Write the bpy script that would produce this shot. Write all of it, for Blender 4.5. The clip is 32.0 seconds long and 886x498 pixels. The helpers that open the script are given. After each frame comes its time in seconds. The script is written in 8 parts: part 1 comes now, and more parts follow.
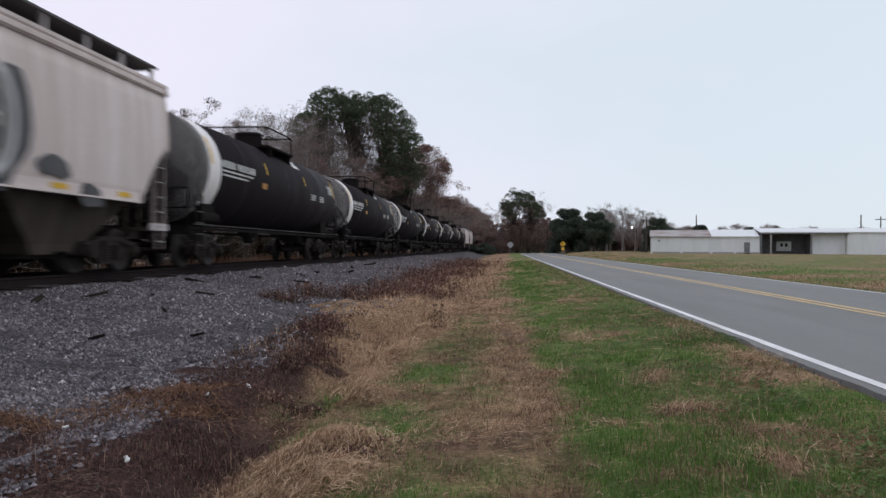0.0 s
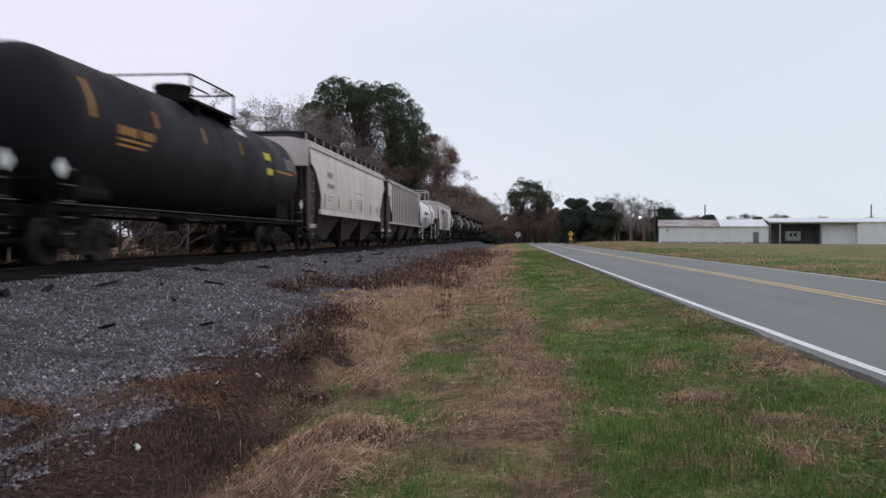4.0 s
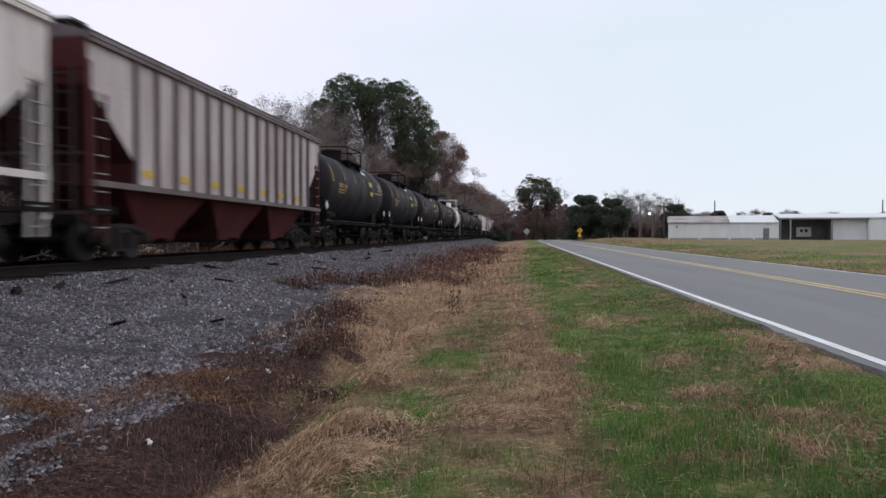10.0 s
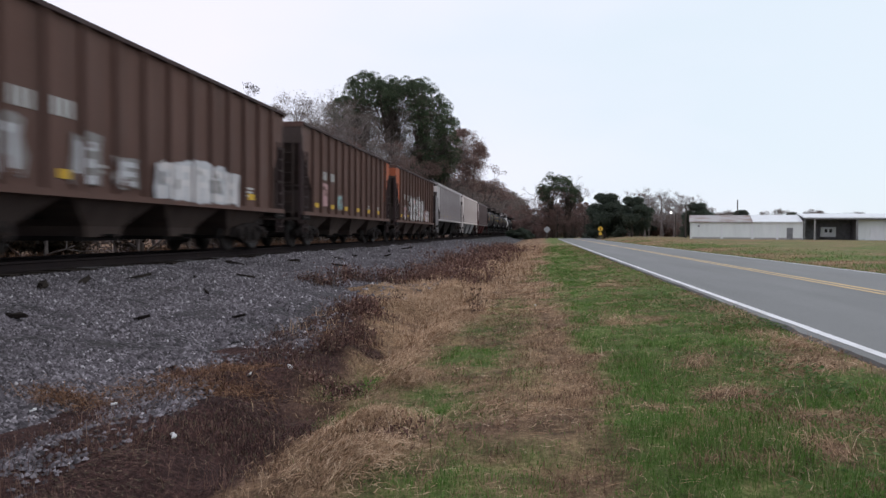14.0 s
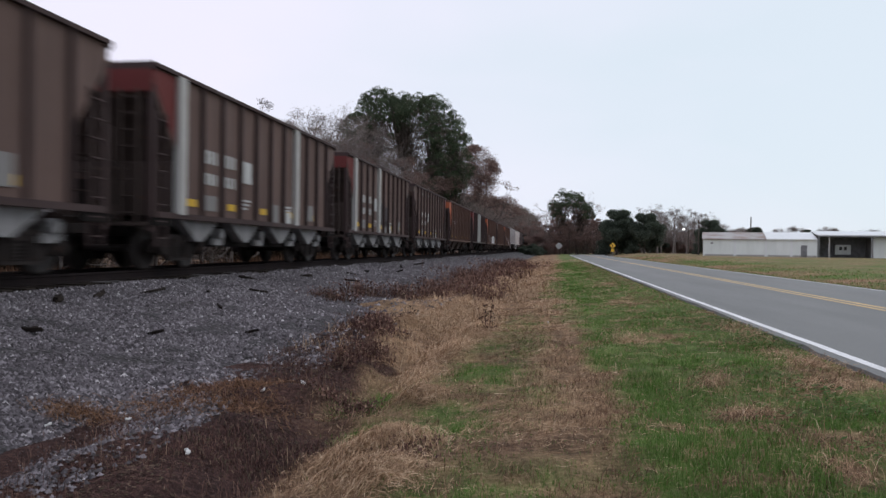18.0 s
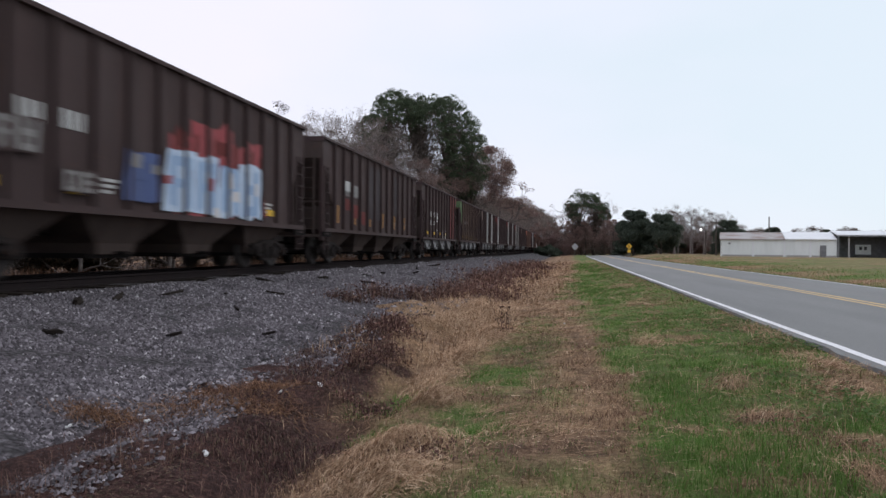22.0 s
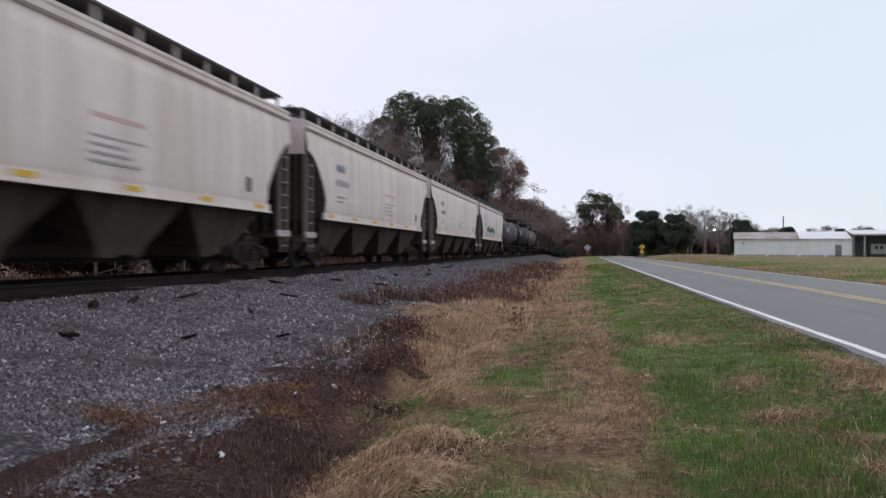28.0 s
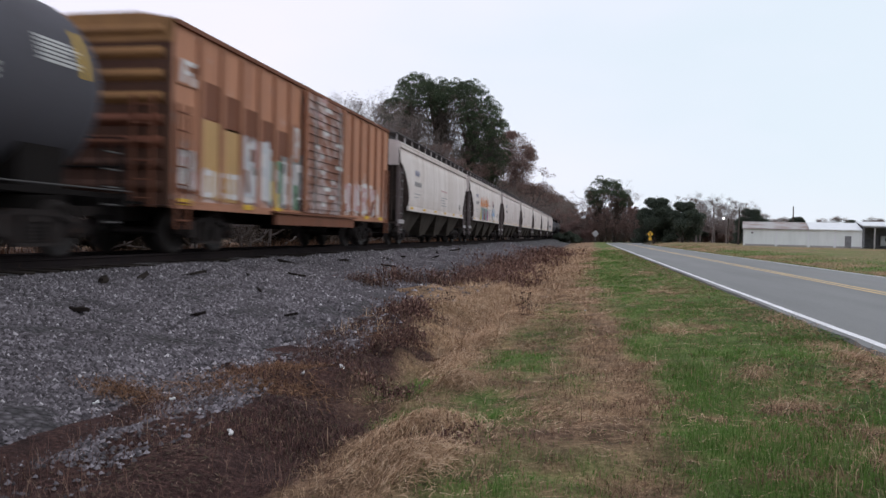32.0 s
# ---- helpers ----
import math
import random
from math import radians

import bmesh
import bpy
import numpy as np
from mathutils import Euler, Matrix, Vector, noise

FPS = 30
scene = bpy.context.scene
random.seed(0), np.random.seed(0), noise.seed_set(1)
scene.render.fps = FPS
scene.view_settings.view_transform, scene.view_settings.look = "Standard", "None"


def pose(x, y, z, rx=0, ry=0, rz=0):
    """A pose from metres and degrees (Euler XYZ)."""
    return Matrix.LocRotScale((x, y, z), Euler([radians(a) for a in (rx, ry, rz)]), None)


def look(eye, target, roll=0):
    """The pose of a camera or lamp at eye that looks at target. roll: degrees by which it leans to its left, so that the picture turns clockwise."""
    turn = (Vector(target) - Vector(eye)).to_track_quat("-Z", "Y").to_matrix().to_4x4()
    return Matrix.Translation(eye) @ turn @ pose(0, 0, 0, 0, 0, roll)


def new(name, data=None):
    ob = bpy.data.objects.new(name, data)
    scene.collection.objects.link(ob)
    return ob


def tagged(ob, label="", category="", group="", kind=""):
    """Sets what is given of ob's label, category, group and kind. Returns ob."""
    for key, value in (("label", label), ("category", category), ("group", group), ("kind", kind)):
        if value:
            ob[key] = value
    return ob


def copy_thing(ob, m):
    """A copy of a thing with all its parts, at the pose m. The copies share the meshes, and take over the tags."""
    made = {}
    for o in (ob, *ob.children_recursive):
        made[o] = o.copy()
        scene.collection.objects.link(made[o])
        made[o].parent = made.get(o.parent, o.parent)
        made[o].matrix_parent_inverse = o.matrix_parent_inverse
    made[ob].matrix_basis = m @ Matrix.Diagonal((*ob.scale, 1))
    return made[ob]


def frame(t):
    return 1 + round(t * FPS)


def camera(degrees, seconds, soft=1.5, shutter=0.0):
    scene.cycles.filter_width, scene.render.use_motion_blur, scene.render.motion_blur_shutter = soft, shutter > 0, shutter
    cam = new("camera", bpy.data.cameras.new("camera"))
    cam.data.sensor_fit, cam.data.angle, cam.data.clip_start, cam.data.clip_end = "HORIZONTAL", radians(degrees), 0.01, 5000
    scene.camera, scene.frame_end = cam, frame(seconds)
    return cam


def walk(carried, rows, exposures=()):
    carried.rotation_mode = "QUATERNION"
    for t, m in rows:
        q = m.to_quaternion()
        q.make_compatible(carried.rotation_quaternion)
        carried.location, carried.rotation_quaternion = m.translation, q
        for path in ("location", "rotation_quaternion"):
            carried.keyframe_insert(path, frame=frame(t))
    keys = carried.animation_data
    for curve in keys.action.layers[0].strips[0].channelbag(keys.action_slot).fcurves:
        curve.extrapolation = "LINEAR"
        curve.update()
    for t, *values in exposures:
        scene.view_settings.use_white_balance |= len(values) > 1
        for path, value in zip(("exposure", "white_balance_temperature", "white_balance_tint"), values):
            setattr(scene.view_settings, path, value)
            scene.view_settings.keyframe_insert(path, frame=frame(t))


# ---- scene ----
cam = camera(60.0, 32.0, soft=1.5, shutter=0.5)
PATH = [
    (0, pose(0.041, 0, 1.108, 89.916, -0.274, 4.673)),
    (0.5, pose(0.042, 0, 1.098, 89.957, -0.086, 4.608)),
    (1, pose(0.046, 0, 1.098, 89.893, 0.095, 4.633)),
    (1.5, pose(0.048, 0, 1.099, 89.896, -0.007, 5.126)),
    (2, pose(0.047, 0, 1.103, 89.956, -0.022, 5.317)),
    (2.5, pose(0.044, 0, 1.099, 89.965, 0.245, 5.443)),
    (3, pose(0.032, 0, 1.098, 89.328, 0.259, 5.563)),
    (3.5, pose(0.033, 0, 1.110, 89.144, -0.211, 5.504)),
    (5.5, pose(0.042, 0, 1.093, 89.229, 0.077, 4.513)),
    (6, pose(0.028, 0, 1.095, 89.138, -0.275, 4.546)),
    (6.5, pose(0.033, 0, 1.089, 88.984, -0.179, 4.635)),
    (7, pose(0.027, 0, 1.103, 88.853, -0.548, 4.614)),
    (7.5, pose(0.035, 0, 1.098, 88.840, -0.378, 4.568)),
    (8, pose(0.039, 0, 1.092, 88.869, -0.315, 4.492)),
    (8.5, pose(0.031, 0, 1.089, 88.905, -0.322, 4.797)),
    (9, pose(0.032, 0, 1.099, 88.929, -0.491, 5.273)),
    (9.5, pose(0.034, 0, 1.097, 89.026, -0.183, 5.657)),
    (10, pose(0.030, 0, 1.092, 88.944, -0.067, 5.892)),
    (10.5, pose(0.027, 0, 1.086, 88.775, -0.618, 6.351)),
    (11, pose(0.027, 0, 1.094, 88.752, -0.368, 6.915)),
    (11.5, pose(0.021, 0, 1.093, 88.819, -0.615, 7.132)),
    (12, pose(0.015, 0, 1.098, 88.884, -0.638, 7.308)),
    (12.5, pose(0.011, 0, 1.093, 88.825, -0.611, 7.528)),
    (13, pose(0.011, 0, 1.095, 88.776, -0.505, 7.810)),
    (13.5, pose(0.010, 0, 1.100, 88.750, -0.635, 7.877)),
    (14, pose(0.008, 0, 1.092, 88.750, -0.469, 7.363)),
    (14.5, pose(0.006, 0, 1.089, 88.730, -0.098, 8.016)),
    (16.5, pose(-0.008, 0, 1.104, 89.070, -0.339, 8.847)),
    (17, pose(-0.007, 0, 1.112, 89.463, -0.432, 8.598)),
    (17.5, pose(-0.014, 0, 1.109, 89.828, -0.528, 8.452)),
    (18, pose(-0.016, 0, 1.104, 89.902, -0.783, 8.230)),
    (18.5, pose(-0.020, 0, 1.105, 89.844, -0.820, 8.375)),
    (19, pose(-0.020, 0, 1.104, 89.849, -0.547, 8.411)),
    (19.5, pose(-0.013, 0, 1.098, 89.567, -0.357, 8.352)),
    (20, pose(-0.010, 0, 1.101, 89.507, -0.392, 8.670)),
    (20.5, pose(-0.018, 0, 1.105, 89.524, -0.498, 9.379)),
    (21, pose(-0.028, 0, 1.107, 89.564, -0.568, 9.749)),
    (21.5, pose(-0.030, 0, 1.113, 89.836, -0.528, 10.109)),
    (22, pose(-0.019, 0, 1.108, 89.990, -0.566, 9.394)),
    (22.5, pose(-0.025, 0, 1.101, 89.734, -0.764, 9.465)),
    (23, pose(-0.027, 0, 1.102, 89.464, -0.463, 9.610)),
    (23.5, pose(-0.020, 0, 1.098, 89.175, -0.675, 8.935)),
    (24, pose(-0.023, 0, 1.104, 88.947, -0.350, 8.804)),
    (24.5, pose(-0.028, 0, 1.099, 88.891, -0.448, 8.879)),
    (25, pose(-0.034, 0, 1.100, 89.007, -0.694, 9.629)),
    (25.5, pose(-0.031, 0, 1.102, 89.221, -0.582, 9.930)),
    (27.5, pose(-0.035, 0, 1.103, 90.105, -0.430, 10.582)),
    (28, pose(-0.030, 0, 1.100, 90.128, -0.203, 10.297)),
    (28.5, pose(-0.027, 0, 1.101, 90.030, -0.479, 10.376)),
    (29, pose(-0.035, 0, 1.102, 89.517, -0.691, 10.545)),
    (29.5, pose(-0.038, 0, 1.101, 89.253, -0.748, 10.838)),
    (30, pose(-0.041, 0, 1.108, 89.282, -0.899, 10.783)),
    (30.5, pose(-0.046, 0, 1.102, 89.419, -0.852, 10.640)),
    (31, pose(-0.047, 0, 1.098, 89.269, -0.939, 10.662)),
    (31.5, pose(-0.050, 0, 1.103, 88.926, -1.239, 10.829)),
    (32, pose(-0.059, 0, 1.107, 88.815, -1.472, 10.856)),
]
walk(cam, PATH, [(0, -0.01), (3.0, -0.03), (7.0, 0.05), (10.0, 0.1), (14.0, 0.16), (17.0, 0.1), (19.0, 0.05), (21.0, 0.12), (25.0, 0.15), (28.0, 0.07), (32.0, 0.15)])

# ---- overcast daylight ----
world = bpy.data.worlds.new("overcast_sky")
scene.world = world
world.use_nodes = True
wt = world.node_tree
wt.nodes.clear()
sky = wt.nodes.new("ShaderNodeTexSky")
sky.sky_type, sky.sun_disc = "NISHITA", False
sky.sun_elevation, sky.sun_rotation = radians(38), radians(60)
w_co = wt.nodes.new("ShaderNodeTexCoord")
w_map = wt.nodes.new("ShaderNodeMapping")
w_map.inputs["Scale"].default_value = (1.0, 1.0, 2.6)
w_noise = wt.nodes.new("ShaderNodeTexNoise")
w_noise.inputs["Scale"].default_value, w_noise.inputs["Detail"].default_value = 1.3, 4.0
w_ramp = wt.nodes.new("ShaderNodeValToRGB")
w_ramp.color_ramp.elements[0].position, w_ramp.color_ramp.elements[0].color = 0.3, (0.9, 0.875, 1.02, 1)
w_ramp.color_ramp.elements[1].position, w_ramp.color_ramp.elements[1].color = 0.75, (0.725, 0.81, 0.9, 1)
w_scale = wt.nodes.new("ShaderNodeMixRGB")
w_scale.blend_type, w_scale.inputs[0].default_value = "MULTIPLY", 1.0
w_scale.inputs[2].default_value = (0.1, 0.1, 0.1, 1)
w_mix = wt.nodes.new("ShaderNodeMixRGB")
w_mix.inputs[0].default_value = 0.93
w_bg = wt.nodes.new("ShaderNodeBackground")
w_bg.inputs["Strength"].default_value = 1.0
w_out = wt.nodes.new("ShaderNodeOutputWorld")
wt.links.new(w_co.outputs["Generated"], w_map.inputs["Vector"])
wt.links.new(w_map.outputs["Vector"], w_noise.inputs["Vector"])
w_sep = wt.nodes.new("ShaderNodeSeparateXYZ")
w_add = wt.nodes.new("ShaderNodeMath")
w_add.operation, w_add.inputs[1].default_value = "MULTIPLY_ADD", 0.45
wt.links.new(w_co.outputs["Generated"], w_sep.inputs["Vector"])
wt.links.new(w_sep.outputs["X"], w_add.inputs[0])
wt.links.new(w_noise.outputs["Fac"], w_add.inputs[2])
wt.links.new(w_add.outputs["Value"], w_ramp.inputs["Fac"])
wt.links.new(sky.outputs["Color"], w_scale.inputs[1])
wt.links.new(w_scale.outputs["Color"], w_mix.inputs[1])
wt.links.new(w_ramp.outputs["Color"], w_mix.inputs[2])
wt.links.new(w_mix.outputs["Color"], w_bg.inputs["Color"])
wt.links.new(w_bg.outputs["Background"], w_out.inputs["Surface"])

sun = new("sun", bpy.data.lights.new("sun", "SUN"))
sun.data.energy, sun.data.angle, sun.data.color = 0.5, radians(30), (1.0, 0.97, 0.93)
sun.matrix_world = look((60, 30, 60), (0, 15, 0))


# ---- materials ----
def nodes_of(name):
    m = bpy.data.materials.new(name)
    m.use_nodes = True
    nt = m.node_tree
    b = nt.nodes["Principled BSDF"]
    return m, nt, b


def ramp_node(nt, src, stops):
    r = nt.nodes.new("ShaderNodeValToRGB")
    while len(r.color_ramp.elements) < len(stops):
        r.color_ramp.elements.new(0.5)
    for e, (p, c) in zip(r.color_ramp.elements, stops):
        e.position, e.color = p, (*c, 1)
    nt.links.new(src, r.inputs["Fac"])
    return r.outputs["Color"]


def noise_node(nt, scale, detail=4.0, stretch=None, rough=0.55):
    co = nt.nodes.new("ShaderNodeTexCoord")
    n = nt.nodes.new("ShaderNodeTexNoise")
    n.inputs["Scale"].default_value, n.inputs["Detail"].default_value = scale, detail
    n.inputs["Roughness"].default_value = rough
    if stretch:
        mp = nt.nodes.new("ShaderNodeMapping")
        mp.inputs["Scale"].default_value = stretch
        nt.links.new(co.outputs["Object"], mp.inputs["Vector"])
        nt.links.new(mp.outputs["Vector"], n.inputs["Vector"])
    else:
        nt.links.new(co.outputs["Object"], n.inputs["Vector"])
    return n.outputs["Fac"]


def mix_node(nt, fac, a, b, blend="MIX"):
    m = nt.nodes.new("ShaderNodeMixRGB")
    m.blend_type = blend
    for i, v in enumerate((fac, a, b)):
        if isinstance(v, (int, float)):
            m.inputs[i].default_value = v
        elif isinstance(v, tuple):
            m.inputs[i].default_value = (*v, 1)
        else:
            nt.links.new(v, m.inputs[i])
    return m.outputs["Color"]


def bump(nt, b, src, strength=0.3, dist=0.02):
    n = nt.nodes.new("ShaderNodeBump")
    n.inputs["Strength"].default_value, n.inputs["Distance"].default_value = strength, dist
    nt.links.new(src, n.inputs["Height"])
    nt.links.new(n.outputs["Normal"], b.inputs["Normal"])


def mat_speckle(name, c1, c2, scale=8.0, rough=0.8, metal=0.0, bumps=0.2, c3=None, detail=5.0, stretch=None, big=0.7):
    """Two colours at a fine scale, a third in large patches."""
    m, nt, b = nodes_of(name)
    f = noise_node(nt, scale, detail, stretch)
    col = ramp_node(nt, f, [(0.32, c1), (0.68, c2)])
    if c3:
        g = noise_node(nt, big, 5.0)
        gm = ramp_node(nt, g, [(0.45, (0, 0, 0)), (0.68, (1, 1, 1))])
        col = mix_node(nt, gm, col, c3)
    nt.links.new(col, b.inputs["Base Color"])
    b.inputs["Roughness"].default_value, b.inputs["Metallic"].default_value = rough, metal
    if bumps:
        bump(nt, b, f, bumps, 0.02)
    return m


def mat_paint(name, color, dirt=(0.09, 0.075, 0.06), dirty=0.5, rust=0.25, rough=0.55, spec=0.12):
    """Weathered car paint: streaks running down, road film, rust spots."""
    m, nt, b = nodes_of(name)
    streak = noise_node(nt, 1.0, 5.0, (1.0, 3.2, 0.32))
    film = noise_node(nt, 0.55, 6.0)
    spots = noise_node(nt, 5.5, 8.0, None, 0.7)
    grain = noise_node(nt, 30.0, 3.0)
    sm = ramp_node(nt, streak, [(0.38, (0, 0, 0)), (0.75, (dirty, dirty, dirty))])
    fm = ramp_node(nt, film, [(0.3, (0, 0, 0)), (0.8, (dirty * 0.8,) * 3)])
    rm = ramp_node(nt, spots, [(0.62 - rust * 0.12, (0, 0, 0)), (0.74 - rust * 0.1, (min(1, rust * 2),) * 3)])
    gm = ramp_node(nt, grain, [(0.3, (0.9, 0.9, 0.9)), (0.7, (1.06, 1.06, 1.06))])
    c = mix_node(nt, sm, color, dirt)
    c = mix_node(nt, fm, c, tuple(0.5 * u + 0.5 * v for u, v in zip(color, dirt)))
    c = mix_node(nt, rm, c, (0.13, 0.06, 0.035))
    c = mix_node(nt, 1.0, c, gm, "MULTIPLY")
    nt.links.new(c, b.inputs["Base Color"])
    rr = ramp_node(nt, film, [(0.3, (rough - 0.12,) * 3), (0.7, (rough + 0.2,) * 3)])
    nt.links.new(rr, b.inputs["Roughness"])
    bump(nt, b, film, 0.06, 0.05)
    b.inputs["Specular IOR Level"].default_value = spec
    return m


def mat_island(name, stops, rough=0.85, trans=0.0):
    """Colour by piece, for joined small pieces."""
    m, nt, b = nodes_of(name)
    g = nt.nodes.new("ShaderNodeNewGeometry")
    c = ramp_node(nt, g.outputs["Random Per Island"], stops)
    f = noise_node(nt, 0.5, 4.0)
    v = ramp_node(nt, f, [(0.3, (0.72, 0.72, 0.72)), (0.7, (1.15, 1.15, 1.15))])
    c = mix_node(nt, 1.0, c, v, "MULTIPLY")
    nt.links.new(c, b.inputs["Base Color"])
    b.inputs["Roughness"].default_value = rough
    if trans:
        tl = nt.nodes.new("ShaderNodeBsdfTranslucent")
        mx = nt.nodes.new("ShaderNodeMixShader")
        nt.links.new(c, tl.inputs["Color"])
        mx.inputs[0].default_value = trans
        nt.links.new(b.outputs["BSDF"], mx.inputs[1])
        nt.links.new(tl.outputs["BSDF"], mx.inputs[2])
        nt.links.new(mx.outputs["Shader"], nt.nodes["Material Output"].inputs["Surface"])
    b.inputs["Specular IOR Level"].default_value = 0.2
    return m


def mat_peel(name, base, under, peel, low, high, z0, z1, scale=3.0):
    """Old paint with flaked pale patches, more of them towards the bottom of the panel."""
    m, nt, b = nodes_of(name)
    co = nt.nodes.new("ShaderNodeTexCoord")
    sep = nt.nodes.new("ShaderNodeSeparateXYZ")
    nt.links.new(co.outputs["Object"], sep.inputs["Vector"])
    rng_ = nt.nodes.new("ShaderNodeMapRange")
    for i, v in enumerate((z0, z1, low, high)):
        rng_.inputs[i + 1].default_value = v
    nt.links.new(sep.outputs["Z"], rng_.inputs[0])
    flakes = noise_node(nt, scale, 9.0, (1.0, 1.0, 0.55), 0.7)
    patches = noise_node(nt, 0.9, 3.0)
    add = nt.nodes.new("ShaderNodeMath")
    add.operation = "ADD"
    nt.links.new(flakes, add.inputs[0])
    nt.links.new(rng_.outputs[0], add.inputs[1])
    fm = ramp_node(nt, add.outputs[0], [(0.55, (0, 0, 0)), (0.64, (0.85, 0.85, 0.85))])
    streak = noise_node(nt, 1.0, 5.0, (1.0, 3.0, 0.3))
    c = mix_node(nt, ramp_node(nt, streak, [(0.35, (0, 0, 0)), (0.7, (0.8, 0.8, 0.8))]), base, under)
    pale = ramp_node(nt, patches, [(0.35, tuple(0.6 * v for v in peel)), (0.65, peel)])
    c = mix_node(nt, fm, c, pale)
    nt.links.new(c, b.inputs["Base Color"])
    b.inputs["Roughness"].default_value = 0.75
    b.inputs["Specular IOR Level"].default_value = 0.12
    bump(nt, b, flakes, 0.15, 0.02)
    return m


M = {}
M["tank_black"] = mat_paint("tank_black", (0.018, 0.0145, 0.018), (0.034, 0.027, 0.03), 0.5, 0.05, 0.6, 0.1)
M["tank_grey"] = mat_paint("tank_grey", (0.075, 0.072, 0.086), (0.075, 0.067, 0.07), 0.4, 0.05, 0.65, 0.1)
M["tank_white"] = mat_paint("tank_white", (0.86, 0.83, 0.85), (0.5, 0.41, 0.35), 0.45, 0.22, 0.5)
M["hopper_grey"] = mat_paint("hopper_grey", (0.68, 0.6, 0.595), (0.38, 0.3, 0.27), 0.7, 0.09)
M["hopper_light"] = mat_paint("hopper_light", (0.72, 0.645, 0.63), (0.42, 0.335, 0.3), 0.65, 0.07)
M["hopper_dull"] = mat_paint("hopper_dull", (0.48, 0.44, 0.45), (0.22, 0.18, 0.17), 0.75, 0.12)
M["hopper_pink"] = mat_paint("hopper_pink", (0.6, 0.52, 0.52), (0.2, 0.13, 0.125), 0.85, 0.3)
M["coal_brown"] = mat_paint("coal_brown", (0.132, 0.074, 0.061), (0.068, 0.045, 0.04), 0.7, 0.2, 0.65)
M["coal_dark"] = mat_paint("coal_dark", (0.07, 0.046, 0.045), (0.036, 0.027, 0.028), 0.7, 0.25, 0.65)
M["coal_taupe"] = mat_paint("coal_taupe", (0.15, 0.098, 0.086), (0.07, 0.049, 0.045), 0.7, 0.2, 0.65)
M["coal_tan"] = mat_paint("coal_tan", (0.22, 0.145, 0.105), (0.1, 0.068, 0.052), 0.7, 0.2, 0.65)
M["coal_ash"] = mat_paint("coal_ash", (0.062, 0.05, 0.054), (0.04, 0.032, 0.034), 0.6, 0.2, 0.7)
M["coal_red"] = mat_paint("coal_red", (0.16, 0.036, 0.036), (0.075, 0.035, 0.03), 0.6, 0.2, 0.65)
M["oxide"] = mat_paint("oxide", (0.42, 0.11, 0.05), (0.16, 0.07, 0.05), 0.5, 0.2, 0.6)
M["faded_green"] = mat_paint("faded_green", (0.1, 0.17, 0.08), (0.08, 0.08, 0.05), 0.5, 0.1, 0.6)
M["maroon"] = mat_paint("maroon", (0.09, 0.02, 0.02), (0.05, 0.03, 0.03), 0.5, 0.1, 0.6)
M["box_orange"] = mat_paint("box_orange", (0.42, 0.2, 0.125), (0.24, 0.12, 0.085), 0.7, 0.3, 0.65)
M["box_tan"] = mat_paint("box_tan", (0.52, 0.33, 0.15), (0.25, 0.15, 0.09), 0.6, 0.2, 0.65)
M["box_side"] = mat_peel("box_side", (0.5, 0.245, 0.155), (0.31, 0.15, 0.105), (0.56, 0.46, 0.44), 0.16, -0.06, 1.0, 2.8)
M["box_door"] = mat_peel("box_door", (0.26, 0.12, 0.085), (0.16, 0.08, 0.06), (0.66, 0.55, 0.55), 0.1, 0.04, 1.0, 4.2, 2.6)
M["box_end"] = mat_paint("box_end", (0.33, 0.175, 0.075), (0.14, 0.08, 0.05), 0.7, 0.3, 0.7)
# end brown with the shade of the car gap in its colour
M["box_shaded"] = mat_paint("box_shaded", (0.1, 0.05, 0.035), (0.05, 0.032, 0.027), 0.7, 0.3, 0.75)
M["box_rust"] = mat_paint("box_rust", (0.2, 0.08, 0.05), (0.12, 0.06, 0.04), 0.65, 0.3, 0.7)
M["stripe_grey"] = mat_paint("stripe_grey", (0.5, 0.49, 0.48), (0.2, 0.17, 0.15), 0.5, 0.1, 0.6)
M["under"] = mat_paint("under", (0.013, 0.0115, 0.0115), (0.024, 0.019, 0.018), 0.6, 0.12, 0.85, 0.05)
M["walk_grey"] = mat_paint("walk_grey", (0.1, 0.095, 0.1), (0.06, 0.05, 0.048), 0.6, 0.2, 0.8, 0.05)
M["pipe_steel"] = mat_paint("pipe_steel", (0.09, 0.085, 0.085), (0.03, 0.025, 0.024), 0.9, 0.2, 0.6, 0.2)
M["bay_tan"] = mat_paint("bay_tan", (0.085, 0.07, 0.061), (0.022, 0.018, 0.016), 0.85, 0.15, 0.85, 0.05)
M["bay_red"] = mat_paint("bay_red", (0.1, 0.026, 0.025), (0.03, 0.018, 0.017), 0.85, 0.15, 0.85, 0.05)
M["bay_light"] = mat_paint("bay_light", (0.3, 0.29, 0.3), (0.08, 0.07, 0.068), 0.75, 0.1, 0.75)
# grimy steel, darkened further for the shade in the end cavities
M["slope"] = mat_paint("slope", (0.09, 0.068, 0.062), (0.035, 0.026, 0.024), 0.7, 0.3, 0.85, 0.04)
M["truck"] = mat_paint("truck", (0.036, 0.03, 0.03), (0.022, 0.017, 0.015), 0.7, 0.25, 0.8, 0.06)
M["wheel"] = mat_paint("wheel", (0.036, 0.03, 0.03), (0.02, 0.015, 0.013), 0.6, 0.2, 0.6, 0.15)
M["steel"] = mat_paint("steel", (0.3, 0.29, 0.285), (0.12, 0.1, 0.09), 0.5, 0.1, 0.5)
